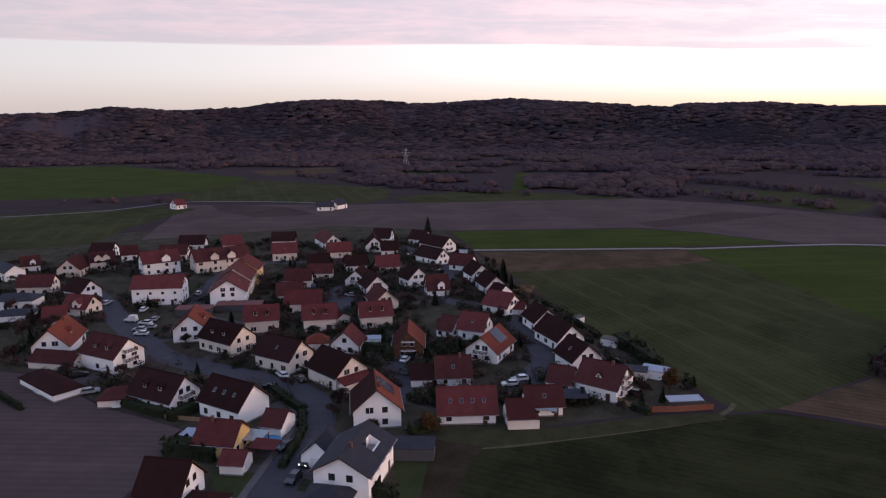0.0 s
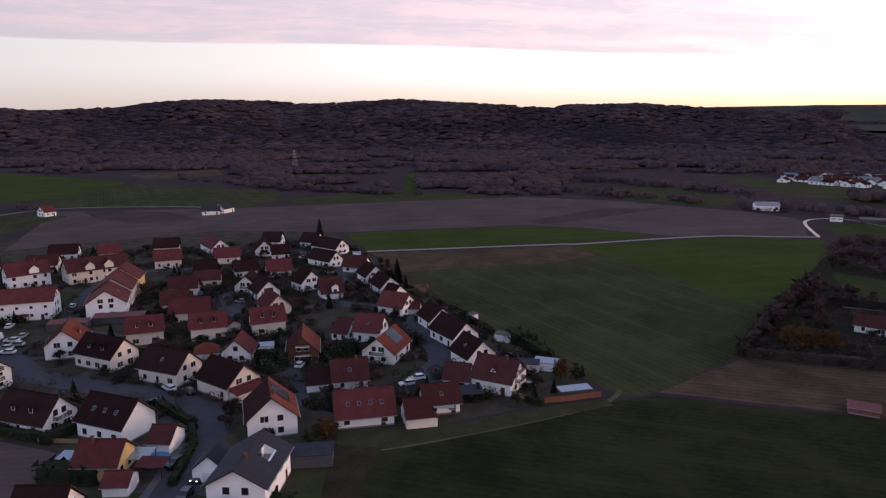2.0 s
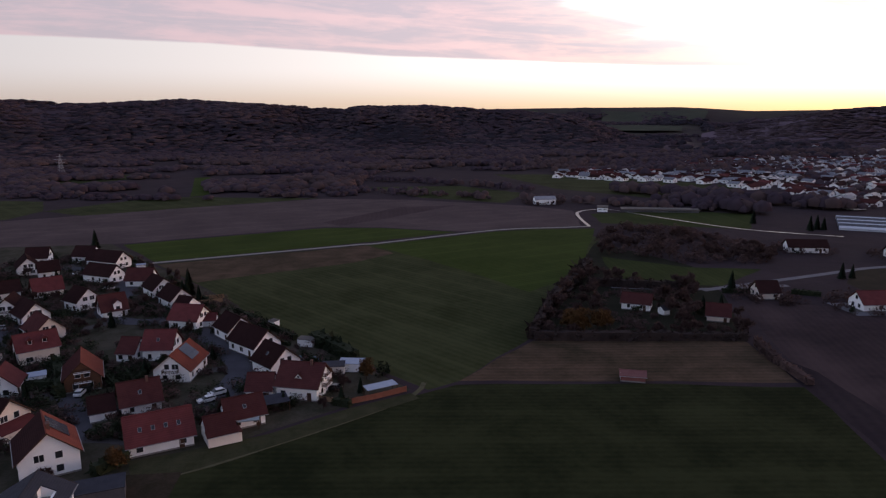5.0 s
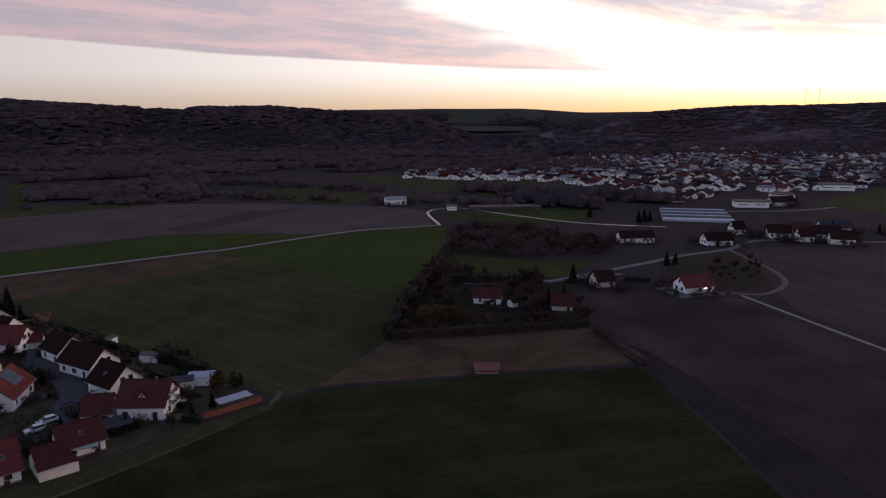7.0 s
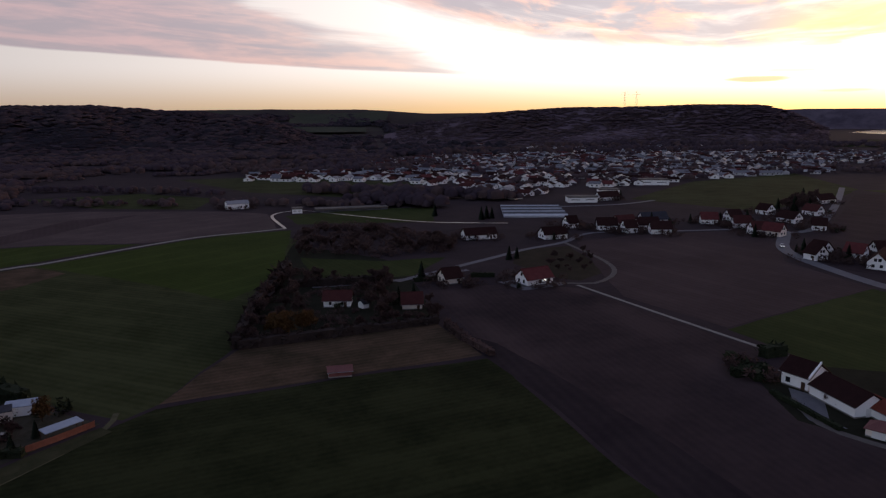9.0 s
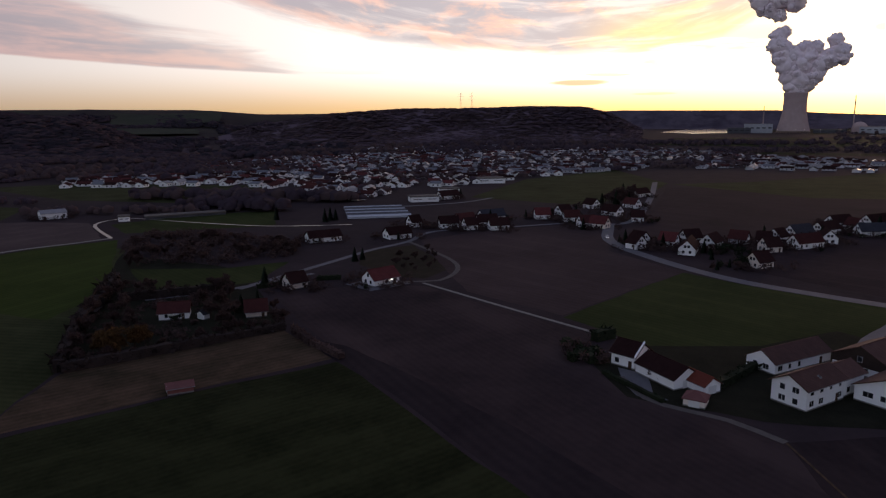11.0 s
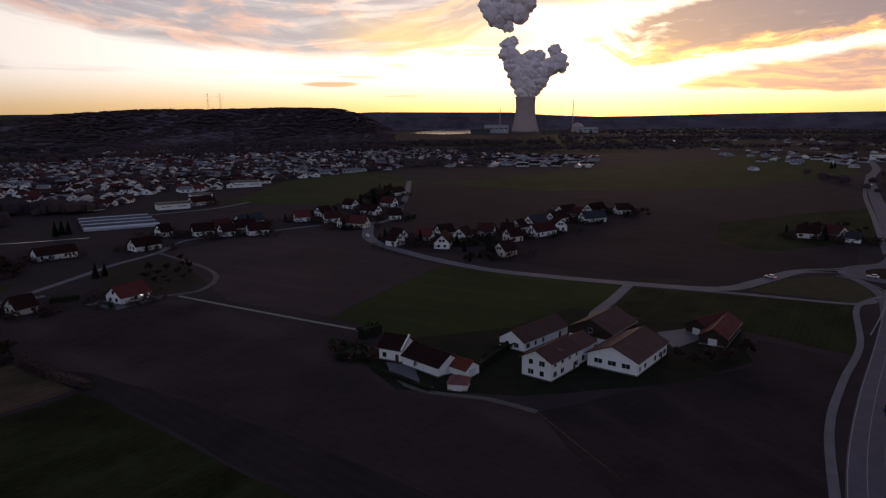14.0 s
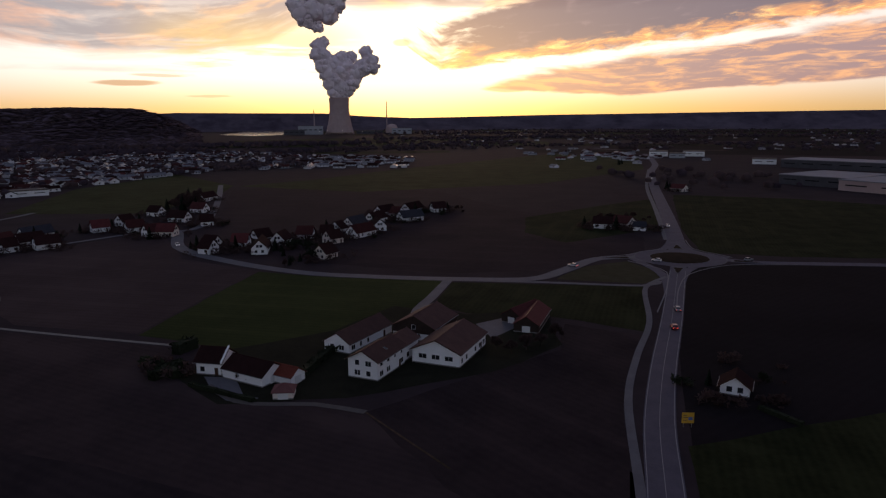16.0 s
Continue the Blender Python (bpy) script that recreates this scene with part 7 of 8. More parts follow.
def car(x, y, rz, paint, van=False, lit=False):
    key = (paint, van, lit)
    m = pose(x, y, 0.14, 0, 0, rz)
    if key in CARS:
        return copy_thing(CARS[key], m)
    thing = new("van" if van else "car")
    thing.matrix_basis = m
    CARS[key] = thing
    c = CAR_PAINT[paint]
    mat = surface("car_paint_" + paint, tuple(k * 0.9 for k in c), c, 0.3, 1.5, coat=0.6)
    tagged(thing, f"{paint} {'delivery van' if van else 'passenger car'} {'driving with its lights on' if lit else 'parked beside the houses'}", "van" if van else "car", "vehicles")
    h = 0.75 if van else 0.0
    for name, outline, half, mt in (("body", [(-2.15, 0.32), (2.1, 0.32), (2.18, 0.62), (2.05, 0.82), (1.0, 0.98), (-2.05, 1.0 + h * 0.3), (-2.2, 0.7)], 0.88, mat),
                                    ("cabin", [(1.05, 0.96), (0.35, 1.42 + h), (-1.55 - h * 0.6, 1.42 + h), (-2.0, 0.96)], 0.74, GLASS if not van else mat),
                                    ("roof", [(0.32, 1.41 + h), (0.2, 1.48 + h), (-1.4 - h * 0.6, 1.48 + h), (-1.56 - h * 0.6, 1.41 + h)], 0.7, mat)):
        p = Pile()
        p.prism(outline, -half, half)
        hold(name, thing, p.mesh(name, mt))
    for sx in (-0.84, 0.84):
        for yy in (-1.35, 1.35):
            p = Pile()
            p.tube((sx - 0.1, yy, 0.2), (sx + 0.1, yy, 0.2), 0.33, 0.33, 12, caps=True)
            hold("wheel", thing, p.mesh("wheel", TYRE))
        for yy, nm, on in ((2.12, "headlight", HEADLIGHT), (-2.2, "tail_light", TAILLIGHT)):
            p = Pile()
            p.box(sx * 0.75 - 0.16, sx * 0.75 + 0.16, yy - 0.04, yy + 0.04, 0.58, 0.74)
            hold(nm, thing, p.mesh(nm, on if lit else LAMP_OFF))
    return thing


# ---------------------------------------------------------------- yards and gardens
FENCE = surface("red_fence_boards", (0.16, 0.065, 0.045), (0.26, 0.11, 0.075), 0.8, 0.7, each=0.3)
TAN = surface("tan_fence_boards", (0.20, 0.13, 0.08), (0.30, 0.20, 0.13), 0.8, 0.7, each=0.3)
BLUE_SHEET = surface("pale_blue_sheeting", (0.20, 0.24, 0.32), (0.29, 0.33, 0.41), 0.5, 1.5)
POOL = surface("pool_cover", (0.03, 0.16, 0.34), (0.05, 0.22, 0.42), 0.3, 1.0)
SHEET_GLASS = surface("terrace_glass", (0.20, 0.24, 0.26), (0.30, 0.34, 0.36), 0.12, 1.0)


def fence(x0, y0, x1, y1, h, mat, label):
    thing = new("fence")
    a, b = Vector((x0, y0)), Vector((x1, y1))
    d = b - a
    thing.matrix_basis = pose(x0, y0, 0, 0, 0, math.degrees(math.atan2(d.y, d.x)))
    tagged(thing, label, "fence", "garden fences")
    n = max(1, round(d.length / 1.9))
    w = d.length / n
    pm, qm = Pile(), Pile()
    pm.box(0.05, w - 0.05, -0.03, 0.03, 0.12, h)
    qm.box(-0.05, 0.05, -0.06, 0.06, 0, h + 0.1)
    pm, qm = pm.mesh("panel", mat), qm.mesh("post", mat)
    for i in range(n):
        hold("panel", thing, pm, pose(i * w, 0, 0))
        hold("post", thing, qm, pose(i * w, 0, 0))
    hold("post", thing, qm, pose(n * w, 0, 0))
    return thing


def shelter(x, y, rz, L, Wd, h, roof_mat, label, walls=None, name="shed", slope=4.0):
    """A small flat-roofed shed or carport on posts."""
    thing = new(name)
    thing.matrix_basis = pose(x, y, 0, 0, 0, rz)
    tagged(thing, label, name)
    if walls:
        p = Pile()
        p.box(-L / 2 + 0.15, L / 2 - 0.15, -Wd / 2 + 0.15, Wd / 2 - 0.15, 0, h)
        hold("wall", thing, p.mesh("wall", walls))
    else:
        q = Pile()
        q.box(-0.07, 0.07, -0.07, 0.07, 0, h)
        q = q.mesh("post", RAIL)
        for sx in (-1, 1):
            for sy in (-1, 1):
                hold("post", thing, q, pose(sx * (L / 2 - 0.2), sy * (Wd / 2 - 0.2), 0))
    r = Pile()
    r.box(-L / 2, L / 2, -Wd / 2, Wd / 2, 0, 0.14)
    hold("roof", thing, r.mesh("roof", roof_mat), pose(0, 0, h + 0.02, slope, 0, 0))
    return thing


fence(45.9, 145.9, 52.5, 146.1, 1.5, FENCE, "reddish brown board fence at the village corner")
fence(52.5, 146.1, 60.8, 147.2, 1.5, FENCE, "reddish brown board fence at the village corner")
fence(34.7, 158.2, 42.8, 148.7, 1.3, TAN, "tan board fence behind the white house")
fence(-61.9, 144.2, -53.0, 142.3, 1.1, TAN, "low tan garden wall fence beside the ploughed field")
fence(18.8, 261.7, 35.2, 261.3, 1.6, TAN, "tan fence at the village edge")
fence(25.7, 254.4, 33.6, 254.2, 1.8, TAN, "tan fence panels at the village edge")
shelter(54.7, 148.6, 5, 8, 3, 2.2, BLUE_SHEET, "garden shelter with pale blue sheet roof and white posts", None, "shed", 4)
shelter(54.0, 167.6, -30, 7, 4, 2.3, BLUE_SHEET, "shed with a pale blue-grey roof near the hedge", WALL["white"], "shed", 4)
shelter(48.9, 167.7, -20, 6, 4, 2.3, ROOF["slate"], "grey garden shed behind the white house", WALL["cream"], "shed", 4)
shelter(-6.0, 126.6, -3, 8.5, 5, 2.6, ROOF["slate"], "low grey shed with a flat slate-coloured roof", DARK_HALL, "shed", 4)
shelter(30.0, 151.2, 0, 6, 5, 2.4, ROOF["slate"], "carport with a pale grey roof on posts", None, "carport", 4)
shelter(22.8, 144.1, -10, 4.5, 3.5, 2.2, SHEET_GLASS, "small glazed terrace roof", None, "terrace roof", 4)
shelter(-39.1, 130.9, -12, 6, 4.5, 2.4, SHEET_GLASS, "glazed terrace roof beside the yellow house", None, "terrace roof", 4)
shelter(-35.3, 127.0, -12, 5.5, 4, 2.3, ROOF["red"], "carport with a red roof beside the street", None, "carport", 4)
shelter(-51.7, 132.3, -12, 4, 4, 2.2, BLUE_SHEET, "pale blue lean-to roof", None, "carport", 4)
shelter(16.9, 139.1, 3, 7, 3, 2.2, ROOF["brown"], "lean-to shed with a brown roof", WALL["cream"], "shed", 4)
shelter(-20.7, 194.1, 5, 5, 3.5, 2.4, BLUE_SHEET, "white garage with a flat roof", WALL["white"], "shed", 4)
shelter(-26.5, 194.2, 5, 4.5, 3.5, 2.4, BLUE_SHEET, "white garage with a flat roof", WALL["white"], "shed", 4)
shelter(-85.0, 229.0, 3, 12, 5, 2.3, ROOF["pink"], "long low garage row with a faded red roof", DARK_HALL, "shed", 4)
shelter(-71.1, 234.4, 3, 16, 5, 2.3, ROOF["pink"], "long low garage row with a faded red roof", DARK_HALL, "shed", 4)
shelter(43.8, 215.6, -60, 3, 2.5, 2.2, ROOF["grey"], "small white garden hut", WALL["white"], "shed", 4)
shelter(48.4, 192.8, -40, 5, 3, 2.2, ROOF["grey"], "pale garden hut near the dark hedge", WALL["white"], "shed", 4)
shelter(9.9, 330.2, 0, 4, 3, 2.3, BLUE_SHEET, "small shed at the field edge", WALL["white"], "shed", 4)
p = Pile()
p.tube((0, 0, 0), (0, 0, 0.9), 2.6, 2.6, 24, caps=True)
pool = new("pool", p.mesh("pool", POOL))
pool.location = (-35.7, 131.4, 0.06)
tagged(pool, "round blue garden pool beside the yellow house", "pool")
p = Pile()
p.box(-3, 3, -1.5, 1.5, 0, 0.5)
pool = new("pool", p.mesh("pool", POOL))
pool.matrix_basis = pose(45.3, 180.8, 0.06, 0, 0, -55)
tagged(pool, "rectangular bright blue garden pool", "pool")
car(-102.8, 220.0, 80, "white", van=True)
car(-95.5, 209.3, 85, "silver")
car(-93.2, 205.2, 85, "white")
car(-93.7, 212.3, 85, "silver")
car(-96.8, 216.7, 80, "white")
car(16.4, 162.2, 100, "white")
car(19.2, 165.6, 100, "white")
car(13.6, 219.5, -60, "white")
car(-3.5, 294.9, 80, "white")
car(-15.4, 329.6, 85, "white")
car(-26.2, 123.3, 160, "black", lit=True)
car(-27.6, 116.9, 165, "black")
car(-31.9, 129.6, 150, "black")
car(-92.8, 255.6, 10, "white")
car(-51.3, 276.9, 5, "silver")
car(-48.3, 269.0, 5, "black")
car(-51.2, 266.2, 5, "blue")
car(-34.8, 251.6, 60, "silver")
car(-85.8, 159.0, -60, "silver")
car(-82.5, 168.3, -60, "black")
car(-94.4, 170.4, -60, "black")
car(-36.5, 166.4, 40, "black")
car(-41.5, 169.2, 40, "white")
car(-10.4, 180.5, -20, "white")
car(-9.8, 182.3, 90, "black")
car(-42.4, 160.9, 60, "black")
car(-104.1, 233.0, 5, "white")
car(-95.3, 221.1, 5, "silver")
car(-121.3, 242.4, 0, "white")
car(45.1, 156.0, 60, "black")
car(195.9, -102.4, -106, "red", lit=True)
car(215.2, -113.3, -106, "silver", lit=True)
car(390.2, -196.1, 72, "white", lit=True)
car(709.7, -335.4, 72, "white", lit=True)
car(294.6, -143.4, -38, "white")
car(290.7, -102.0, -48, "white", lit=True)
car(288.4, -185.4, -158, "silver")
car(377.2, 85.6, 110, "white", lit=True)

sign = new("road_sign")
sign.matrix_basis = pose(129.1, -71.8, 0, 0, 0, -101)
tagged(sign, "yellow direction sign with a blue panel on posts", "road sign")
YELLOW = surface("sign_yellow", (0.50, 0.28, 0.02), (0.60, 0.34, 0.03), 0.5, 1.0)
SIGN_BLUE = surface("sign_blue", (0.05, 0.10, 0.32), (0.07, 0.13, 0.40), 0.5, 1.0)
for nm, box, mt in (("post", (-0.9, -0.8, 0, 0.1, 0, 3.2), STEEL), ("post", (0.8, 0.9, 0, 0.1, 0, 3.2), STEEL), ("board", (-1.3, 1.3, -0.06, 0, 1.0, 3.4), YELLOW), ("panel", (0.1, 1.0, -0.075, -0.06, 1.7, 2.4), SIGN_BLUE),
                    ("bar", (-1.0, -0.2, -0.07, -0.06, 2.7, 2.85), DARK_HALL), ("bar", (-1.0, 0.0, -0.07, -0.06, 2.2, 2.35), DARK_HALL), ("bar", (-1.0, -0.2, -0.07, -0.06, 1.6, 1.75), DARK_HALL)):
    p = Pile()
    p.box(*box)
    hold(nm, sign, p.mesh(nm, mt))

GREENHOUSE = surface("greenhouse_glass", (0.32, 0.34, 0.38), (0.46, 0.48, 0.53), 0.2, 3.0)
def greenhouse(x, y, rz, L, spans):
    thing = new("greenhouse")
    thing.matrix_basis = pose(x, y, 0, 0, 0, rz)
    tagged(thing, "long greenhouses with pale glass roofs and dark rows imitating shaded slopes", "greenhouse")
    for i in range(spans):
        o = (i - (spans - 1) / 2) * 8
        p = Pile()
        p.prism([(o - 3.4, 0), (o + 3.4, 0), (o + 3.4, 1.3), (o, 2.4), (o - 3.4, 1.3)], -L / 2, L / 2)
        # every second span is dark, painted shade for the slopes turned from the sun
        span = hold("span", thing, p.mesh("span", DARK_HALL if i % 2 else GREENHOUSE))
        # dark strip added along the ridge to deepen the painted light and shade stripes
        q = Pile()
        q.prism([(o - 0.5, 2.2), (o + 0.5, 2.2), (o + 0.5, 2.35), (o, 2.55), (o - 0.5, 2.35)], -L / 2, L / 2)
        hold("ridge_vent", span, q.mesh("ridge_vent", DARK_HALL))


greenhouse(417, 259, -53, 43, 7)
block("hall", 128.0, 785, 67, 80, 9, DARK_HALL, "long low industrial hall with a pale roof", "hall", -28, "pale")
block("hall", 131.8, 733, 63, 70, 9, CONCRETE, "industrial hall with pale brown end wall", "hall", -28, "pale")
block("hall", 129.8, 1018, 183, 60, 10, DARK_HALL, "far industrial hall with a pale roof", "hall", -20, "pale")
block("hall", 115.7, 1275, 31, 40, 8, WALL["white"], "white commercial building beside the main road", "hall", 0, "grey")
block("hall", 118.3, 1287, 35, 40, 8, WALL["white"], "white commercial building on the plain", "hall", 0, "grey")
block("hall", 117.1, 1228, 25, 40, 7, HALL, "grey commercial building on the plain", "hall", 0, "grey")
block("hall", 123.3, 1093, 31, 30, 7, WALL["white"], "white hall on the plain", "hall", 0, "grey")
block("hall", 62.1, 558, 23, 12, 4, WALL["white"], "long white workshop beside the greenhouses", "hall", 12, "grey")
block("hall", 64.2, 610, 17, 12, 5, WALL["white"], "white hall beside the lane", "hall", 12, "grey")
block("hall", 67.6, 720, 29, 16, 5, WALL["white"], "long white building at the edge of town", "hall", 10, "grey")
block("nursery", 43.2, 509, 52, 10, 1.5, DARK_HALL, "low dark nursery tunnels beside the lane", "nursery", 8, "grey")
block("hut", 38.8, 502, 7, 8, 3, WALL["white"], "small white hut beside the lane", "hut", 0, "grey")
field("farm_forecourt", [(177, 36), (175, 28), (168, 26), (163, 24.5), (160.5, 20.5), (157.8, 23), (160, 28), (167, 32.5)], PALE_ASPHALT, "pale concrete forecourt before the farmhouse", 0.3)
WALL_LAMP = glow("wall_lamp_on", (1.0, 0.93, 0.80), 7.0)
p = Pile()
p.box(-0.5, 0.5, 0.0, 0.12, 1.7, 2.0)
hold("wall_lamp", lamp_house, p.mesh("wall_lamp", WALL_LAMP), wall_pose(0, 2.2, 0, 12.3, 8.4), "bright outside lamp on the wall")
field("terrace", [(226, 156), (220, 140), (238, 132), (244, 147)], PALE_ASPHALT, "paved terrace round the red-roofed house", 0.2)
STATION_LAMP = glow("station_lamp", (1.0, 0.9, 0.75), 5.0)
for az in (87.2, 88.6, 89.2, 90.4, 91.0, 92.0):
    lamp = new("area_lamp")
    lamp.location = compass(az, 3190)
    tagged(lamp, "bright area lamp on a mast at the power station", "lamp", "station lamps")
    p = Pile()
    p.tube((0, 0, 0), (0, 0, 16), 0.3, 0.2, 5)
    hold("pole", lamp, p.mesh("pole", STEEL))
    p = Pile()
    p.box(-1.5, 1.5, -0.6, 0.6, 16, 17.2)
    hold("lamp_head", lamp, p.mesh("lamp_head", STATION_LAMP))


# ---------------------------------------------------------------- planting
plant("conifer", -8.8, 399.1, 10, 1)
plant("conifer", 23.9, 270.0, 11, 2)
plant("conifer", 21.5, 268.2, 7, 0)
plant("conifer", 26.4, 261.5, 6, 1)
plant("evergreen", 58.3, 159.3, 3.4, 2)
plant("conifer", 45.2, 149.3, 4, 3)
plant("conifer", 50.8, 151.8, 4, 0)
plant("conifer", 61.5, 161.4, 3, 0)
plant("conifer", -20.8, 295.4, 6, 0)
plant("conifer", -26.4, 215.2, 6, 0)
plant("conifer", -2.9, 238.9, 6, 2)
plant("conifer", -21.7, 180.7, 5, 1)
plant("rust", 54.9, 159.3, 6, 1)
plant("rust", -3.1, 136.6, 5.0, 0)
plant("rust", 6.1, 348.3, 4, 1)
plant("bare", 9.9, 333.1, 6, 0)
plant("bare", 13.8, 325.9, 5, 3)
plant("bare", -11.1, 200.3, 7, 0)
plant("bare", -38.2, 160.8, 5, 2)
plant("bare", -54.2, 225.6, 6, 0)
plant("bare", -145.7, 298.9, 8, 0)
plant("bare", -122.7, 208.1, 9, 2)
plant("bare", -128.2, 202.6, 9, 0)
plant("bare", -119.3, 182.4, 7, 0)
plant("bare", 13.1, 180.0, 6, 2)
plant("bare", 15.3, 189.4, 5, 0)
plant("bare", 22.3, 194.3, 5, 0)
plant("bare", 3.3, 255.0, 7, 0)
plant("bare", -5.2, 255.2, 7, 0)
plant("bare", 47.7, 155.9, 5, 0)
plant("bare", 39.9, 146.3, 4, 0)
plant("bare", -28.1, 187.8, 5, 2)
plant("bare", -15.2, 138.4, 4, 0)
plant("bare", -24.2, 150.4, 6, 0)
plant("bare", -24.5, 144.2, 5, 2)
plant("bare", -76.0, 196.2, 5, 2)
plant("bare", -125.0, 241.7, 6, 2)
plant("bare", -181.1, 299.9, 8, 0)
plant("bare", -105.0, 276.3, 6, 2)
hedge(51.4, 194.8, 56.3, 172.8, 4.5, 3.8, None, "tall dark hedge between the garden and the field")
hedge(36.2, 238.0, 46.6, 199.2, 2, 1.8, None)
hedge(-78.6, 153.8, -61.7, 144.8, 2.5, 2.2, None, "dark green hedge beside the ploughed field")
hedge(-54.9, 128.7, -44.3, 125.7, 5, 3.5, None, "large dark hedge behind the garage")
hedge(-60.5, 143.3, -56.4, 149.3, 3.5, 2.5, None)
hedge(-42.6, 160.9, -32.1, 147.4, 2.5, 1.8, None)
hedge(-32.1, 147.4, -30.3, 138.6, 2, 1.5, None)
hedge(-30.7, 121.6, -29.7, 138.6, 1.6, 1.5, None)
hedge(-16.7, 113.3, -8.6, 110.9, 3, 2.4, None)
hedge(42.9, 147.8, 45.8, 144.7, 2, 1.8, None)
hedge(-11.8, 214.9, -2.3, 180.3, 2, 2.2, None)
hedge(-16.6, 206.0, -14.7, 180.5, 3, 3, None)
hedge(-23.5, 190.1, -13.6, 187.5, 3, 2.6, None)
hedge(-0.8, 156.7, -8.7, 154.1, 2, 1.6, None)
hedge(-7.2, 135.6, -1.3, 139.6, 2.5, 2.5, None)
hedge(111.0, 167.6, 127.4, 158.6, 3.5, 3, DARK_HEDGE, "unclipped dark hedge round the grove")
hedge(127.4, 158.6, 146.6, 148.8, 3.5, 3, DARK_HEDGE, "unclipped dark hedge round the grove")
hedge(146.6, 148.8, 166.6, 138.6, 3, 2.6, DARK_HEDGE, "unclipped dark hedge round the grove")
hedge(110.7, 167.8, 137.1, 196.3, 4, 4, DARK_HEDGE, "unclipped dark hedge round the grove")
hedge(137.1, 196.3, 188.2, 242.2, 5, 5, DARK_HEDGE, "unclipped dark hedge round the grove")
hedge(167.8, 216.1, 199.5, 189.9, 4, 3.5, DARK_HEDGE, "unclipped dark hedge round the grove")
hedge(158.4, 122.1, 151.5, 106.3, 2.5, 2, TWIG, "rough bushes along the ploughed field")
hedge(165.4, 134.2, 157.6, 121.5, 2.5, 2.5, TWIG, "rough bushes along the ploughed field")
hedge(205.0, 182.8, 215.2, 176.9, 2, 2, None)
hedge(226.4, 170.2, 232.7, 162.5, 2, 2, None)
plant("rust", 126.5, 165.9, 9, 2)
plant("rust", 132.5, 164.9, 8, 0)
plant("rust", 125.5, 170.6, 7, 2)
plant("rust", 136.5, 165.6, 7, 3)
plant("bare", 124.3, 179.7, 8, 3)
plant("bare", 136.5, 192.0, 9, 2)
plant("bare", 150.6, 206.3, 9, 1)
plant("bare", 164.3, 219.0, 10, 0)
plant("bare", 175.0, 223.4, 8, 1)
plant("bare", 115.2, 171.4, 7, 0)
plant("bare", 116.3, 166.8, 6, 0)
plant("bare", 136.1, 158.1, 5, 0)
plant("bare", 141.4, 156.1, 5, 2)
plant("bare", 146.4, 153.6, 6, 0)
plant("bare", 150.5, 150.2, 6, 2)
plant("bare", 156.9, 149.0, 7, 0)
plant("bare", 160.4, 146.1, 5, 1)
plant("bare", 163.9, 143.3, 5, 2)
plant("bare", 169.1, 143.1, 6, 2)
plant("bare", 165.5, 168.2, 9, 0)
plant("bare", 176.1, 174.5, 10, 3)
plant("bare", 167.5, 161.9, 9, 2)
plant("bare", 177.1, 184.5, 8, 1)
plant("bare", 193.4, 188.7, 10, 1)
plant("bare", 194.2, 194.3, 9, 2)
plant("bare", 181.9, 204.4, 6, 0)
plant("bare", 176.6, 208.8, 6, 2)
plant("bare", 180.5, 160.7, 6, 0)
plant("bare", 181.5, 155.1, 6, 1)
plant("bare", 174.3, 165.8, 7, 0)
plant("conifer", 163.2, 156.4, 5, 3)
plant("conifer", 178.7, 167.2, 6, 2)
plant("conifer", 266.1, 177.5, 7, 0)
plant("conifer", 271.1, 176.5, 6, 3)
plant("conifer", 371.8, 266.3, 9, 0)
plant("conifer", 365.0, 265.6, 9, 2)
plant("conifer", 374.6, 264.0, 8, 2)
plant("conifer", 359.5, 300.7, 9, 3)
plant("bare", 268.9, 299.9, 6.6, 0)
plant("bare", 266.1, 307.8, 6.6, 1)
plant("bare", 272.5, 224.1, 8.1, 2)
plant("bare", 243.9, 273.8, 6.1, 3)
plant("bare", 264.3, 303.8, 5.9, 4)
plant("bare", 272.0, 222.5, 8.2, 5)
plant("bare", 274.1, 237.4, 6.2, 6)
plant("bare", 258.5, 241.9, 8.4, 7)
plant("bare", 285.6, 238.7, 7.4, 8)
plant("bare", 273.8, 250.9, 5.7, 9)
plant("bare", 286.7, 287.5, 8.7, 10)
plant("bare", 283.3, 238.4, 6.2, 11)
plant("bare", 284.7, 235.0, 8.5, 12)
plant("bare", 284.8, 241.6, 6.7, 13)
plant("bare", 274.3, 259.8, 5.6, 14)
plant("bare", 234.7, 253.7, 5.2, 15)
plant("bare", 228.4, 277.9, 6.1, 16)
plant("bare", 267.5, 260.8, 6.4, 17)
plant("bare", 286.2, 227.2, 6.7, 18)
plant("bare", 238.2, 269.6, 6.1, 19)
plant("bare", 241.0, 254.5, 6.3, 20)
plant("bare", 245.7, 236.6, 5.4, 21)
plant("bare", 250.2, 302.4, 8.1, 22)
plant("bare", 286.3, 269.4, 6.3, 23)
plant("bare", 244.6, 280.1, 5.2, 24)
plant("bare", 254.9, 230.8, 8.8, 25)
plant("bare", 253.7, 226.0, 5.1, 26)
plant("bare", 227.6, 247.9, 8.1, 27)
plant("bare", 235.8, 242.9, 7.5, 28)
plant("bare", 270.3, 232.1, 5.8, 29)
plant("bare", 281.8, 286.3, 6.5, 30)
plant("bare", 276.4, 222.9, 5.0, 31)
plant("bare", 251.5, 306.5, 8.1, 32)
plant("bare", 266.7, 280.8, 5.4, 33)
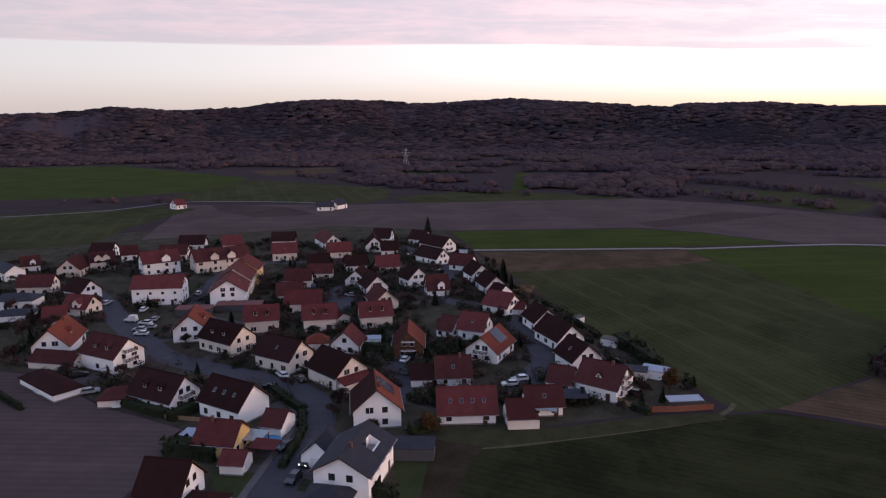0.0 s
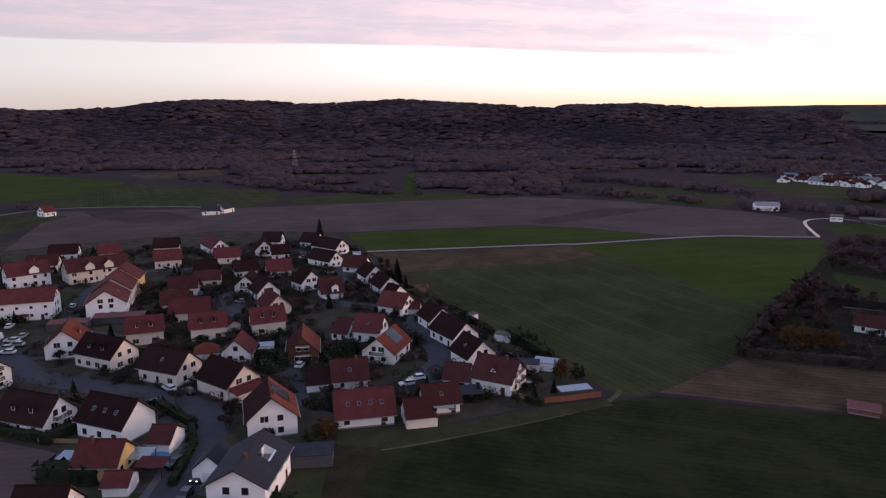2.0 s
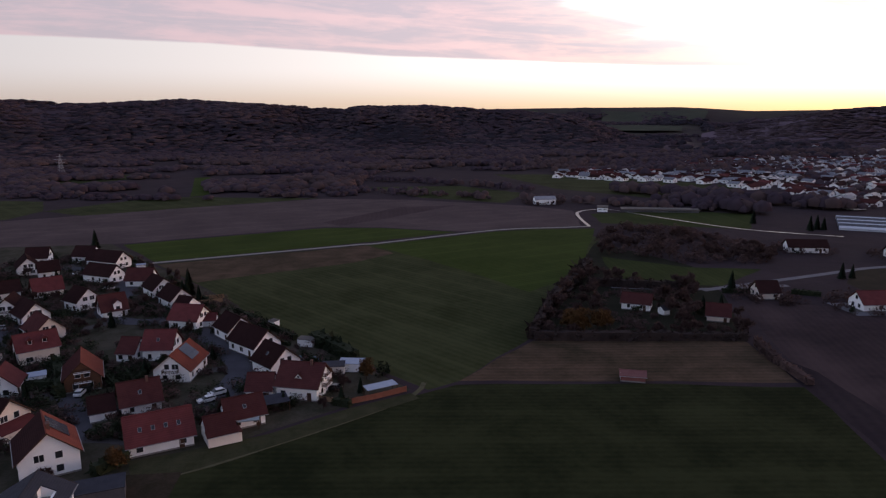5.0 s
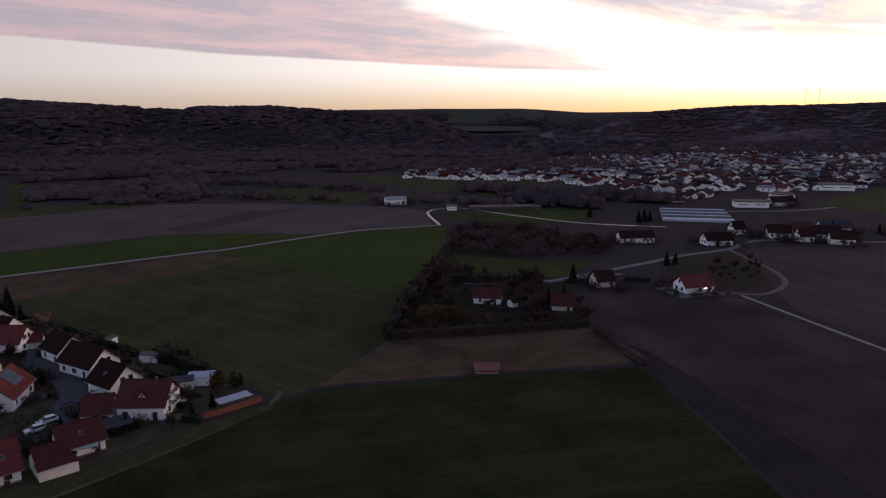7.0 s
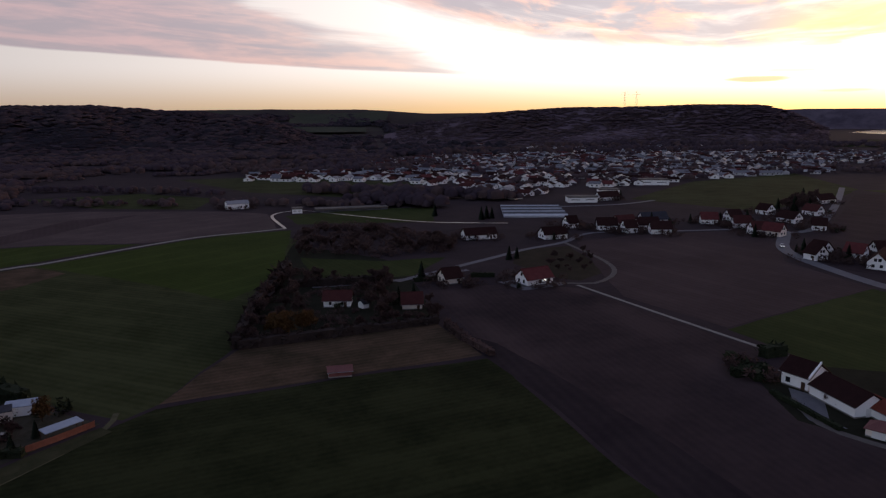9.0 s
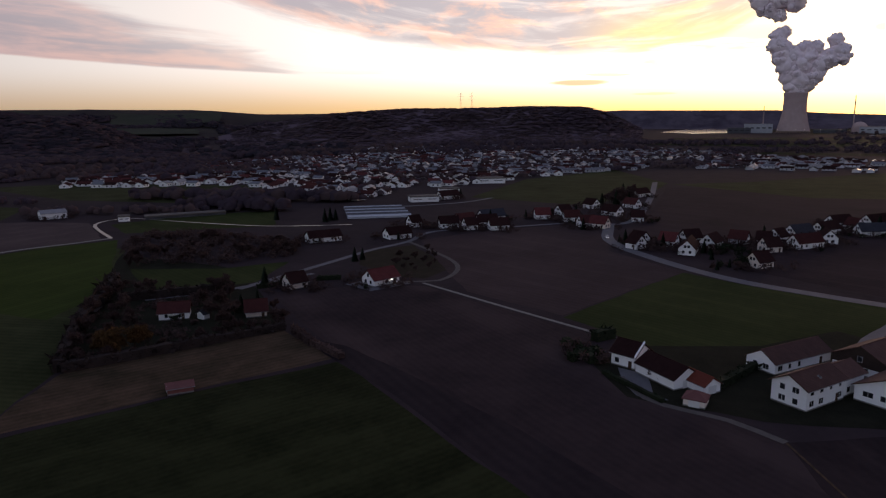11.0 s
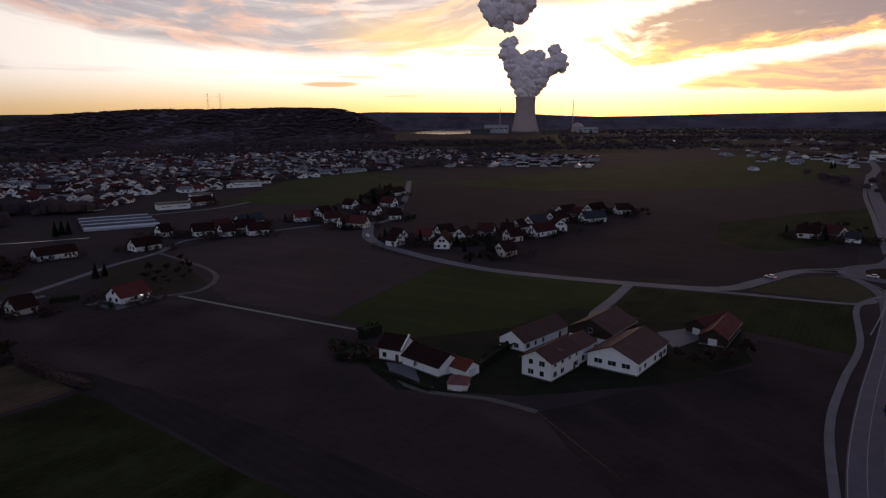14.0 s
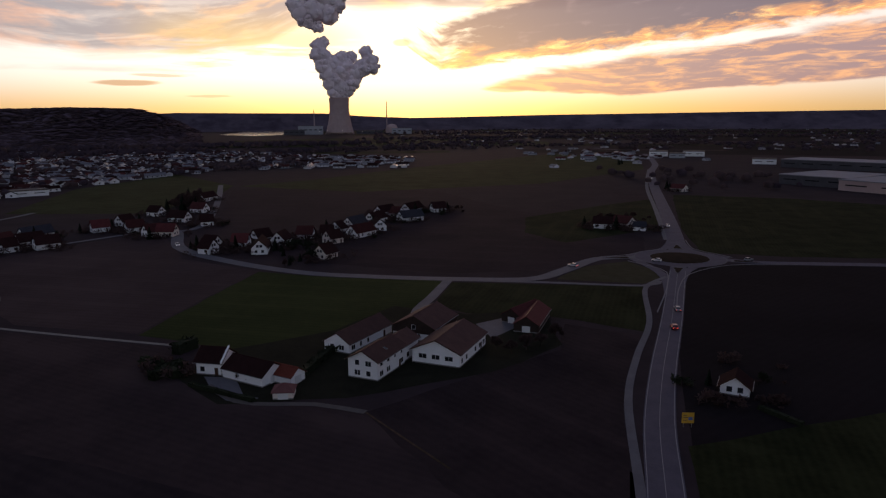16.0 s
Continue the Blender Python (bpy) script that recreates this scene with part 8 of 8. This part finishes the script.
plant("bare", 272.8, 217.8, 5.8, 34)
plant("bare", 260.5, 315.3, 5.7, 35)
plant("bare", 296.3, 271.3, 5.2, 36)
plant("bare", 277.9, 276.4, 9.0, 37)
plant("bare", 237.6, 279.0, 8.1, 38)
plant("bare", 233.8, 240.8, 6.9, 39)
plant("bare", 252.4, 280.6, 5.1, 40)
plant("bare", 273.3, 280.3, 8.6, 41)
plant("bare", 285.3, 243.6, 5.1, 42)
plant("bare", 262.0, 289.8, 5.8, 43)
plant("bare", 228.3, 255.0, 5.6, 44)
plant("bare", 214.6, 260.7, 7.3, 45)
plant("bare", 274.4, 218.4, 8.6, 46)
plant("bare", 256.8, 237.2, 8.0, 47)
plant("bare", 288.3, 286.3, 5.8, 48)
plant("bare", 265.2, 222.2, 8.7, 49)
plant("bare", 244.3, 260.2, 8.2, 50)
plant("bare", 255.0, 236.7, 7.1, 51)
plant("bare", 262.7, 242.7, 6.1, 52)
plant("bare", 264.7, 216.9, 5.3, 53)
plant("bare", 267.5, 214.6, 7.7, 54)
plant("bare", 216.1, 263.3, 5.5, 55)
plant("bare", 283.1, 227.6, 5.2, 56)
plant("bare", 234.8, 270.3, 7.3, 57)
plant("bare", 255.5, 226.5, 5.9, 58)
plant("bare", 211.8, 263.0, 5.1, 59)
plant("bare", 284.0, 237.8, 8.2, 60)
plant("bare", 259.8, 226.7, 7.2, 61)
plant("bare", 279.0, 233.2, 7.7, 62)
plant("bare", 233.2, 249.0, 8.1, 63)
plant("bare", 259.8, 260.4, 5.1, 64)
plant("bare", 228.5, 279.9, 7.0, 65)
plant("bare", 280.7, 236.2, 5.6, 66)
plant("bare", 240.4, 253.0, 7.1, 67)
plant("bare", 216.0, 267.3, 8.3, 68)
plant("bare", 235.1, 281.2, 6.5, 69)
plant("bare", 292.5, 152.4, 3.7, 0)
plant("bare", 259.4, 141.7, 3.3, 1)
plant("bare", 266.0, 155.1, 5.7, 2)
plant("bare", 281.6, 153.8, 5.6, 3)
plant("bare", 302.9, 158.3, 5.6, 4)
plant("bare", 281.2, 161.8, 5.5, 5)
plant("bare", 264.8, 146.5, 3.5, 6)
plant("bare", 299.8, 154.3, 3.4, 7)
plant("bare", 284.5, 155.9, 4.6, 8)
plant("bare", 277.3, 141.6, 3.0, 9)
plant("bare", 272.7, 153.8, 4.5, 10)
plant("bare", 283.4, 149.3, 3.2, 11)
plant("bare", 259.9, 147.9, 4.1, 12)
plant("bare", 264.3, 137.7, 4.9, 13)
plant("bare", 277.4, 147.1, 3.9, 14)
plant("bare", 286.9, 146.4, 5.7, 15)
plant("bare", 528.5, 119.2, 12.7, 0)
plant("bare", 581.0, 126.6, 11.2, 1)
plant("conifer", 582.4, 120.5, 12.6, 2)
plant("bare", 545.8, 112.4, 14.4, 3)
plant("bare", 547.6, 121.6, 13.0, 4)
plant("bare", 588.3, 115.2, 14.6, 5)
plant("bare", 542.6, 125.6, 10.0, 6)
plant("bare", 550.9, 107.8, 14.7, 7)
plant("conifer", 535.4, 106.1, 10.0, 8)
plant("bare", 556.9, 117.5, 15.0, 9)
plant("conifer", 523.5, 123.9, 10.0, 10)
plant("conifer", 529.6, 114.4, 12.7, 11)
plant("bare", 570.7, 113.2, 11.4, 12)
plant("bare", 530.3, 111.4, 10.3, 13)
plant("bare", 536.2, 119.1, 12.8, 14)
plant("bare", 532.8, 101.1, 12.0, 15)
plant("bare", 348.2, 8.4, 4.2, 0)
plant("conifer", 350.5, 29.8, 4.4, 1)
plant("bare", 320.6, 15.8, 5.9, 2)
plant("evergreen", 355.6, 16.4, 4.4, 3)
plant("bare", 332.2, 8.1, 4.8, 4)
plant("bare", 357.0, 23.5, 4.5, 5)
plant("conifer", 337.5, 15.2, 5.3, 6)
plant("bare", 348.2, 26.5, 3.4, 7)
plant("conifer", 338.6, 27.9, 5.0, 8)
plant("bare", 314.2, 15.7, 3.1, 9)
plant("evergreen", 322.9, 22.3, 3.1, 10)
plant("evergreen", 355.4, 23.4, 5.6, 11)
plant("conifer", 331.8, 14.9, 5.1, 12)
plant("evergreen", 329.6, 12.7, 5.6, 13)
plant("conifer", 333.7, 13.1, 3.0, 14)
plant("bare", 357.0, 10.9, 3.5, 15)
plant("evergreen", 338.6, 10.7, 4.1, 16)
plant("conifer", 315.9, 23.6, 4.2, 17)
plant("bare", 320.0, 13.2, 3.5, 18)
plant("bare", 311.6, 25.2, 5.6, 19)
plant("evergreen", 466.1, -54.7, 3.3, 0)
plant("evergreen", 480.2, -59.6, 3.7, 1)
plant("bare", 489.4, -75.4, 4.6, 2)
plant("bare", 492.4, -87.3, 5.1, 3)
plant("bare", 473.7, -85.1, 4.0, 4)
plant("evergreen", 483.4, -61.7, 3.3, 5)
plant("bare", 471.2, -75.0, 5.8, 6)
plant("bare", 494.7, -85.6, 3.1, 7)
plant("bare", 498.7, -79.4, 4.8, 8)
plant("bare", 491.4, -83.4, 5.4, 9)
plant("bare", 493.8, -59.8, 5.6, 10)
plant("bare", 482.1, -78.0, 4.0, 11)
plant("evergreen", 470.0, -70.3, 3.5, 12)
plant("bare", 482.2, -57.1, 5.1, 13)
hedge(176.4, 48.9, 185.4, 43.1, 3, 2.6, None)
hedge(196.5, 47.2, 202.5, 43.3, 4, 3.5, None)
hedge(171.4, 11.4, 192.7, 3.0, 2.5, 2.2, None, "dark hedge beside the farmstead")
hedge(190.4, 54.3, 177.0, 42.7, 3, 2.5, None)
hedge(170.9, 38.3, 158.1, 21.5, 1.5, 1.2, None)
plant("bush", 181.8, 50.4, 4, 0)
plant("bush", 185.9, 48.1, 4, 0)
plant("bush", 177.1, 41.2, 3.5, 2)
plant("bush", 174.2, 25.9, 3, 1)
plant("bush", 172.3, 23.4, 3, 0)
plant("bare", 185.2, -42.9, 6, 0)
plant("bare", 181.2, -46.4, 6, 2)
plant("bare", 183.8, -51.4, 7, 0)
plant("bare", 186.5, -56.5, 6, 2)
plant("bare", 191.7, -62.5, 7, 0)
plant("bush", 141.4, -82.4, 3.1, 0)
plant("bare", 137.9, -99.9, 2.5, 1)
plant("bare", 133.9, -96.7, 1.6, 2)
plant("bare", 162.2, -98.7, 3.4, 3)
plant("bare", 140.9, -81.5, 2.2, 4)
plant("bush", 136.2, -98.3, 3.2, 5)
plant("bare", 148.6, -100.5, 2.3, 6)
plant("bare", 135.9, -100.1, 2.1, 7)
plant("bare", 135.6, -93.6, 2.9, 8)
plant("bush", 165.5, -103.0, 3.4, 9)
plant("bush", 138.2, -85.9, 3.4, 10)
plant("bare", 147.2, -106.7, 1.9, 11)
plant("bare", 166.5, -102.6, 2.1, 12)
plant("bush", 157.6, -113.5, 1.7, 13)
hedge(135.2, -92.5, 125.7, -96.2, 1.6, 1.2, None)
plant("bare", 419.1, -197.5, 4.4, 0)
plant("bare", 404.0, -160.3, 6.7, 1)
plant("bare", 410.5, -189.7, 4.5, 2)
plant("bare", 416.7, -170.5, 8.0, 3)
plant("bare", 422.7, -165.7, 7.4, 4)
plant("bare", 402.5, -156.0, 5.2, 5)
plant("bare", 408.2, -176.0, 7.6, 6)
plant("bare", 407.1, -156.3, 4.7, 7)
plant("bare", 425.9, -189.4, 7.1, 8)
plant("bare", 424.9, -167.3, 4.1, 9)
plant("bare", 419.1, -170.7, 7.9, 10)
plant("bare", 417.1, -181.3, 8.0, 11)
plant("conifer", 603.9, -300.3, 9, 0)
plant("conifer", 589.1, -295.8, 8, 1)
plant("conifer", 960.6, -405.9, 9, 0)
plant("conifer", 938.0, -392.3, 10, 3)
plant("bare", 131.0, 182.7, 4.3, 0)
plant("bare", 138.6, 183.7, 5.8, 1)
plant("bare", 127.8, 171.2, 4.4, 2)
plant("bare", 157.3, 200.8, 7.6, 3)
plant("bare", 189.4, 225.8, 5.0, 4)
plant("bare", 180.3, 186.4, 6.6, 5)
plant("bare", 142.9, 174.8, 6.0, 6)
plant("bare", 116.0, 168.5, 6.0, 7)
plant("bare", 122.2, 163.5, 6.3, 8)
plant("bare", 162.1, 204.8, 7.5, 9)
plant("bare", 128.3, 178.1, 4.4, 10)
plant("bare", 160.3, 158.7, 7.8, 11)
plant("bare", 118.3, 171.1, 6.0, 12)
plant("bare", 172.8, 210.7, 5.7, 13)
plant("bare", 185.5, 218.9, 6.7, 14)
plant("bare", 181.1, 221.1, 5.7, 15)
plant("bare", 155.1, 202.6, 5.8, 16)
plant("bare", 184.8, 232.6, 4.3, 17)
plant("bare", 140.6, 198.5, 5.4, 18)
plant("bare", 151.4, 209.1, 6.3, 19)
plant("bare", 190.2, 182.8, 7.9, 20)
plant("bare", 126.5, 167.5, 4.1, 21)
plant("bare", 170.5, 143.6, 8.0, 22)
plant("bare", 134.1, 192.0, 6.0, 23)
plant("bare", 191.2, 215.6, 4.5, 24)
plant("bare", 147.0, 204.8, 6.9, 25)
plant("bare", 178.1, 173.9, 5.6, 26)
plant("bare", 177.7, 214.4, 4.8, 27)
plant("bare", 161.6, 156.8, 6.4, 28)
plant("bare", 171.1, 143.9, 6.0, 29)
plant("bare", 146.9, 192.3, 7.0, 30)
plant("bare", 149.3, 187.4, 7.9, 31)
plant("bare", 144.8, 182.3, 7.4, 32)
plant("bare", 154.7, 149.9, 6.4, 33)
GROVES = [[(113, 168), (142, 202), (190, 241), (196, 187), (174, 147), (168, 140), (137, 154)], [(249, 312), (292, 334), (305, 292), (288, 234), (266, 209), (231, 227), (218, 271)]]
rng = np.random.default_rng(31)
spots, sizes = [], []


def within(x, y, ring):
    odd = False
    for (x1, y1), (x2, y2) in zip(ring, ring[1:] + ring[:1]):
        if (y1 > y) != (y2 > y) and x < (x2 - x1) * (y - y1) / (y2 - y1) + x1:
            odd = not odd
    return odd


for ring_, count in zip(GROVES, (150, 200)):
    xs, ys = [q[0] for q in ring_], [q[1] for q in ring_]
    while count:
        x, y = rng.uniform(min(xs), max(xs)), rng.uniform(min(ys), max(ys))
        if not within(x, y, ring_) or not clear_of(x, y, 6.5) or noise.noise(Vector((x, y, 0)) * 0.05) < -0.25:
            continue
        k = rng.uniform(1.0, 2.8) if ring_ is GROVES[0] else rng.uniform(2.0, 5.0)
        spots.append((x, y, -0.2))
        sizes.append((k * 1.4, k))
        count -= 1
woods("undergrowth", spots, sizes, TWIG, "dense bare undergrowth beneath the grove trees", 60, 9, 0.17)

rnd = random.Random(77)
count = 0
STREET_POINTS = [q for q, half in STREETS if half > 2.4 and q[0] < 60 and 80 < q[1] < 400]
VILLAGE_RING = [(-262, 349), (-168, 420), (-58, 432), (-5, 425), (13, 348), (33, 268), (47, 200), (57, 175), (60, 150), (45, 146), (12, 139), (-1, 137), (-2, 120), (-4, 98), (-34, 98), (-52, 112), (-52, 129), (-52, 139), (-62, 145), (-80, 156), (-110, 177), (-150, 191)]
VILLAGE_PLOTS = [q for q in PLOTS if q[0] < 60 and 100 < q[1] < 400]
while count < 520:
    hx, hy, rz, L, Wd = rnd.choice(VILLAGE_PLOTS)
    a, r = rnd.uniform(0, math.tau), rnd.uniform(6, 15)
    x, y = hx + r * math.cos(a), hy + r * math.sin(a)
    kind = rnd.choice(("bush", "evergreen", "bush", "evergreen", "evergreen", "bare", "bush", "conifer", "evergreen", "bush"))
    if not clear_of(x, y, 1.6 if kind == "bare" else 0.9) or not within(x, y, VILLAGE_RING) or y < 149:
        continue
    h = {"bare": rnd.uniform(4, 7), "conifer": rnd.uniform(3, 6), "bush": rnd.uniform(1.2, 2.6), "evergreen": rnd.uniform(1.4, 3.0)}[kind]
    plant(kind, x, y, h, rnd.randrange(4))
    count += 1
count = 0
OTHER_PLOTS = [q for q in PLOTS if q[0] > 90 and q[4] > 5.6 and not (155 < q[0] < 235 and -75 < q[1] < 50)]
while count < 200:
    hx, hy, rz, L, Wd = rnd.choice(OTHER_PLOTS)
    a, r = rnd.uniform(0, math.tau), rnd.uniform(6, 14)
    x, y = hx + r * math.cos(a), hy + r * math.sin(a)
    kind = rnd.choice(("bush", "evergreen", "bush", "conifer", "bush", "evergreen"))
    if not clear_of(x, y, 1.5):
        continue
    plant(kind, x, y, {"bare": rnd.uniform(5, 9), "conifer": rnd.uniform(4, 9), "bush": rnd.uniform(1.5, 3), "evergreen": rnd.uniform(1.5, 3.2)}[kind], rnd.randrange(4))
    count += 1
# low shrubs and rough growth filling the gardens
grow = np.random.default_rng(41)
for nm, mat_, lab, need in (("garden_growth", TWIG, "bare brown shrubs filling the village gardens", 2100), ("garden_evergreens", LEAF, "dark evergreen shrubs filling the village gardens", 2000)):
    spots, sizes = [], []
    while len(spots) < need:
        hx, hy, rz, L, Wd = VILLAGE_PLOTS[int(grow.integers(len(VILLAGE_PLOTS)))]
        a, r = grow.uniform(0, math.tau), grow.uniform(6, 17)
        x, y = hx + r * math.cos(a), hy + r * math.sin(a)
        if not clear_of(x, y, 1.0) or not within(x, y, VILLAGE_RING) or y < 151 or noise.noise(Vector((x, y, 3.0)) * 0.09) < -0.2:
            continue
        k = grow.uniform(0.8, 3.2)
        spots.append((x, y, -0.1))
        sizes.append((k * grow.uniform(1.0, 1.7), k))
    woods(nm, spots, sizes, mat_, lab, 80, need, 0.11)
spots, sizes = [], []
while len(spots) < 1400:
    hx, hy, rz, L, Wd = OTHER_PLOTS[int(grow.integers(len(OTHER_PLOTS)))]
    a, r = grow.uniform(0, math.tau), grow.uniform(6, 15)
    x, y = hx + r * math.cos(a), hy + r * math.sin(a)
    if not clear_of(x, y, 1.2) or math.hypot(x, y) < 260:
        continue
    k = grow.uniform(1.4, 4.2)
    spots.append((x, y, -0.1))
    sizes.append((k * grow.uniform(1.0, 1.6), k))
woods("lane_growth", spots, sizes, TWIG, "bare shrubs round the houses along the lane", 46, 8, 0.17)
DRIVES = []
# driveways from the houses to the nearest street
for hx, hy, rz, L, Wd in VILLAGE_PLOTS:
    best = min(STREET_POINTS, key=lambda q: (q[0] - hx) ** 2 + (q[1] - hy) ** 2)
    d = math.hypot(best[0] - hx, best[1] - hy)
    if 6 < d < 32:
        ux, uy = (best[0] - hx) / d, (best[1] - hy) / d
        DRIVES.append(d)
        s0 = min(L, Wd) / 2
        ribbon("driveway", [(hx + ux * s0, hy + uy * s0), (hx + ux * (s0 + d) / 2 + uy * 0.8, hy + uy * (s0 + d) / 2 - ux * 0.8), (best[0], best[1])], rnd.uniform(3, 5.5), 0.030 + 0.0006 * len(DRIVES), PAVING, "grey paved driveway from house to street")
# back hedges between the plots
for i in range(140):
    hx, hy, rz, L, Wd = VILLAGE_PLOTS[i % len(VILLAGE_PLOTS)]
    s = rnd.choice((-1, 1))
    off = Wd / 2 + rnd.uniform(4, 6.5)
    x, y = hx - s * off * math.sin(rz), hy + s * off * math.cos(rz)
    l = L * rnd.uniform(0.3, 0.5)
    ux, uy = math.cos(rz) * l, math.sin(rz) * l
    if y > 152 and all(clear_of(x + ux * k, y + uy * k, 0.7) for k in (-1, -0.5, 0, 0.5, 1)):
        hedge(x - ux, y - uy, x + ux, y + uy, 1.1, rnd.uniform(1.2, 2.0))
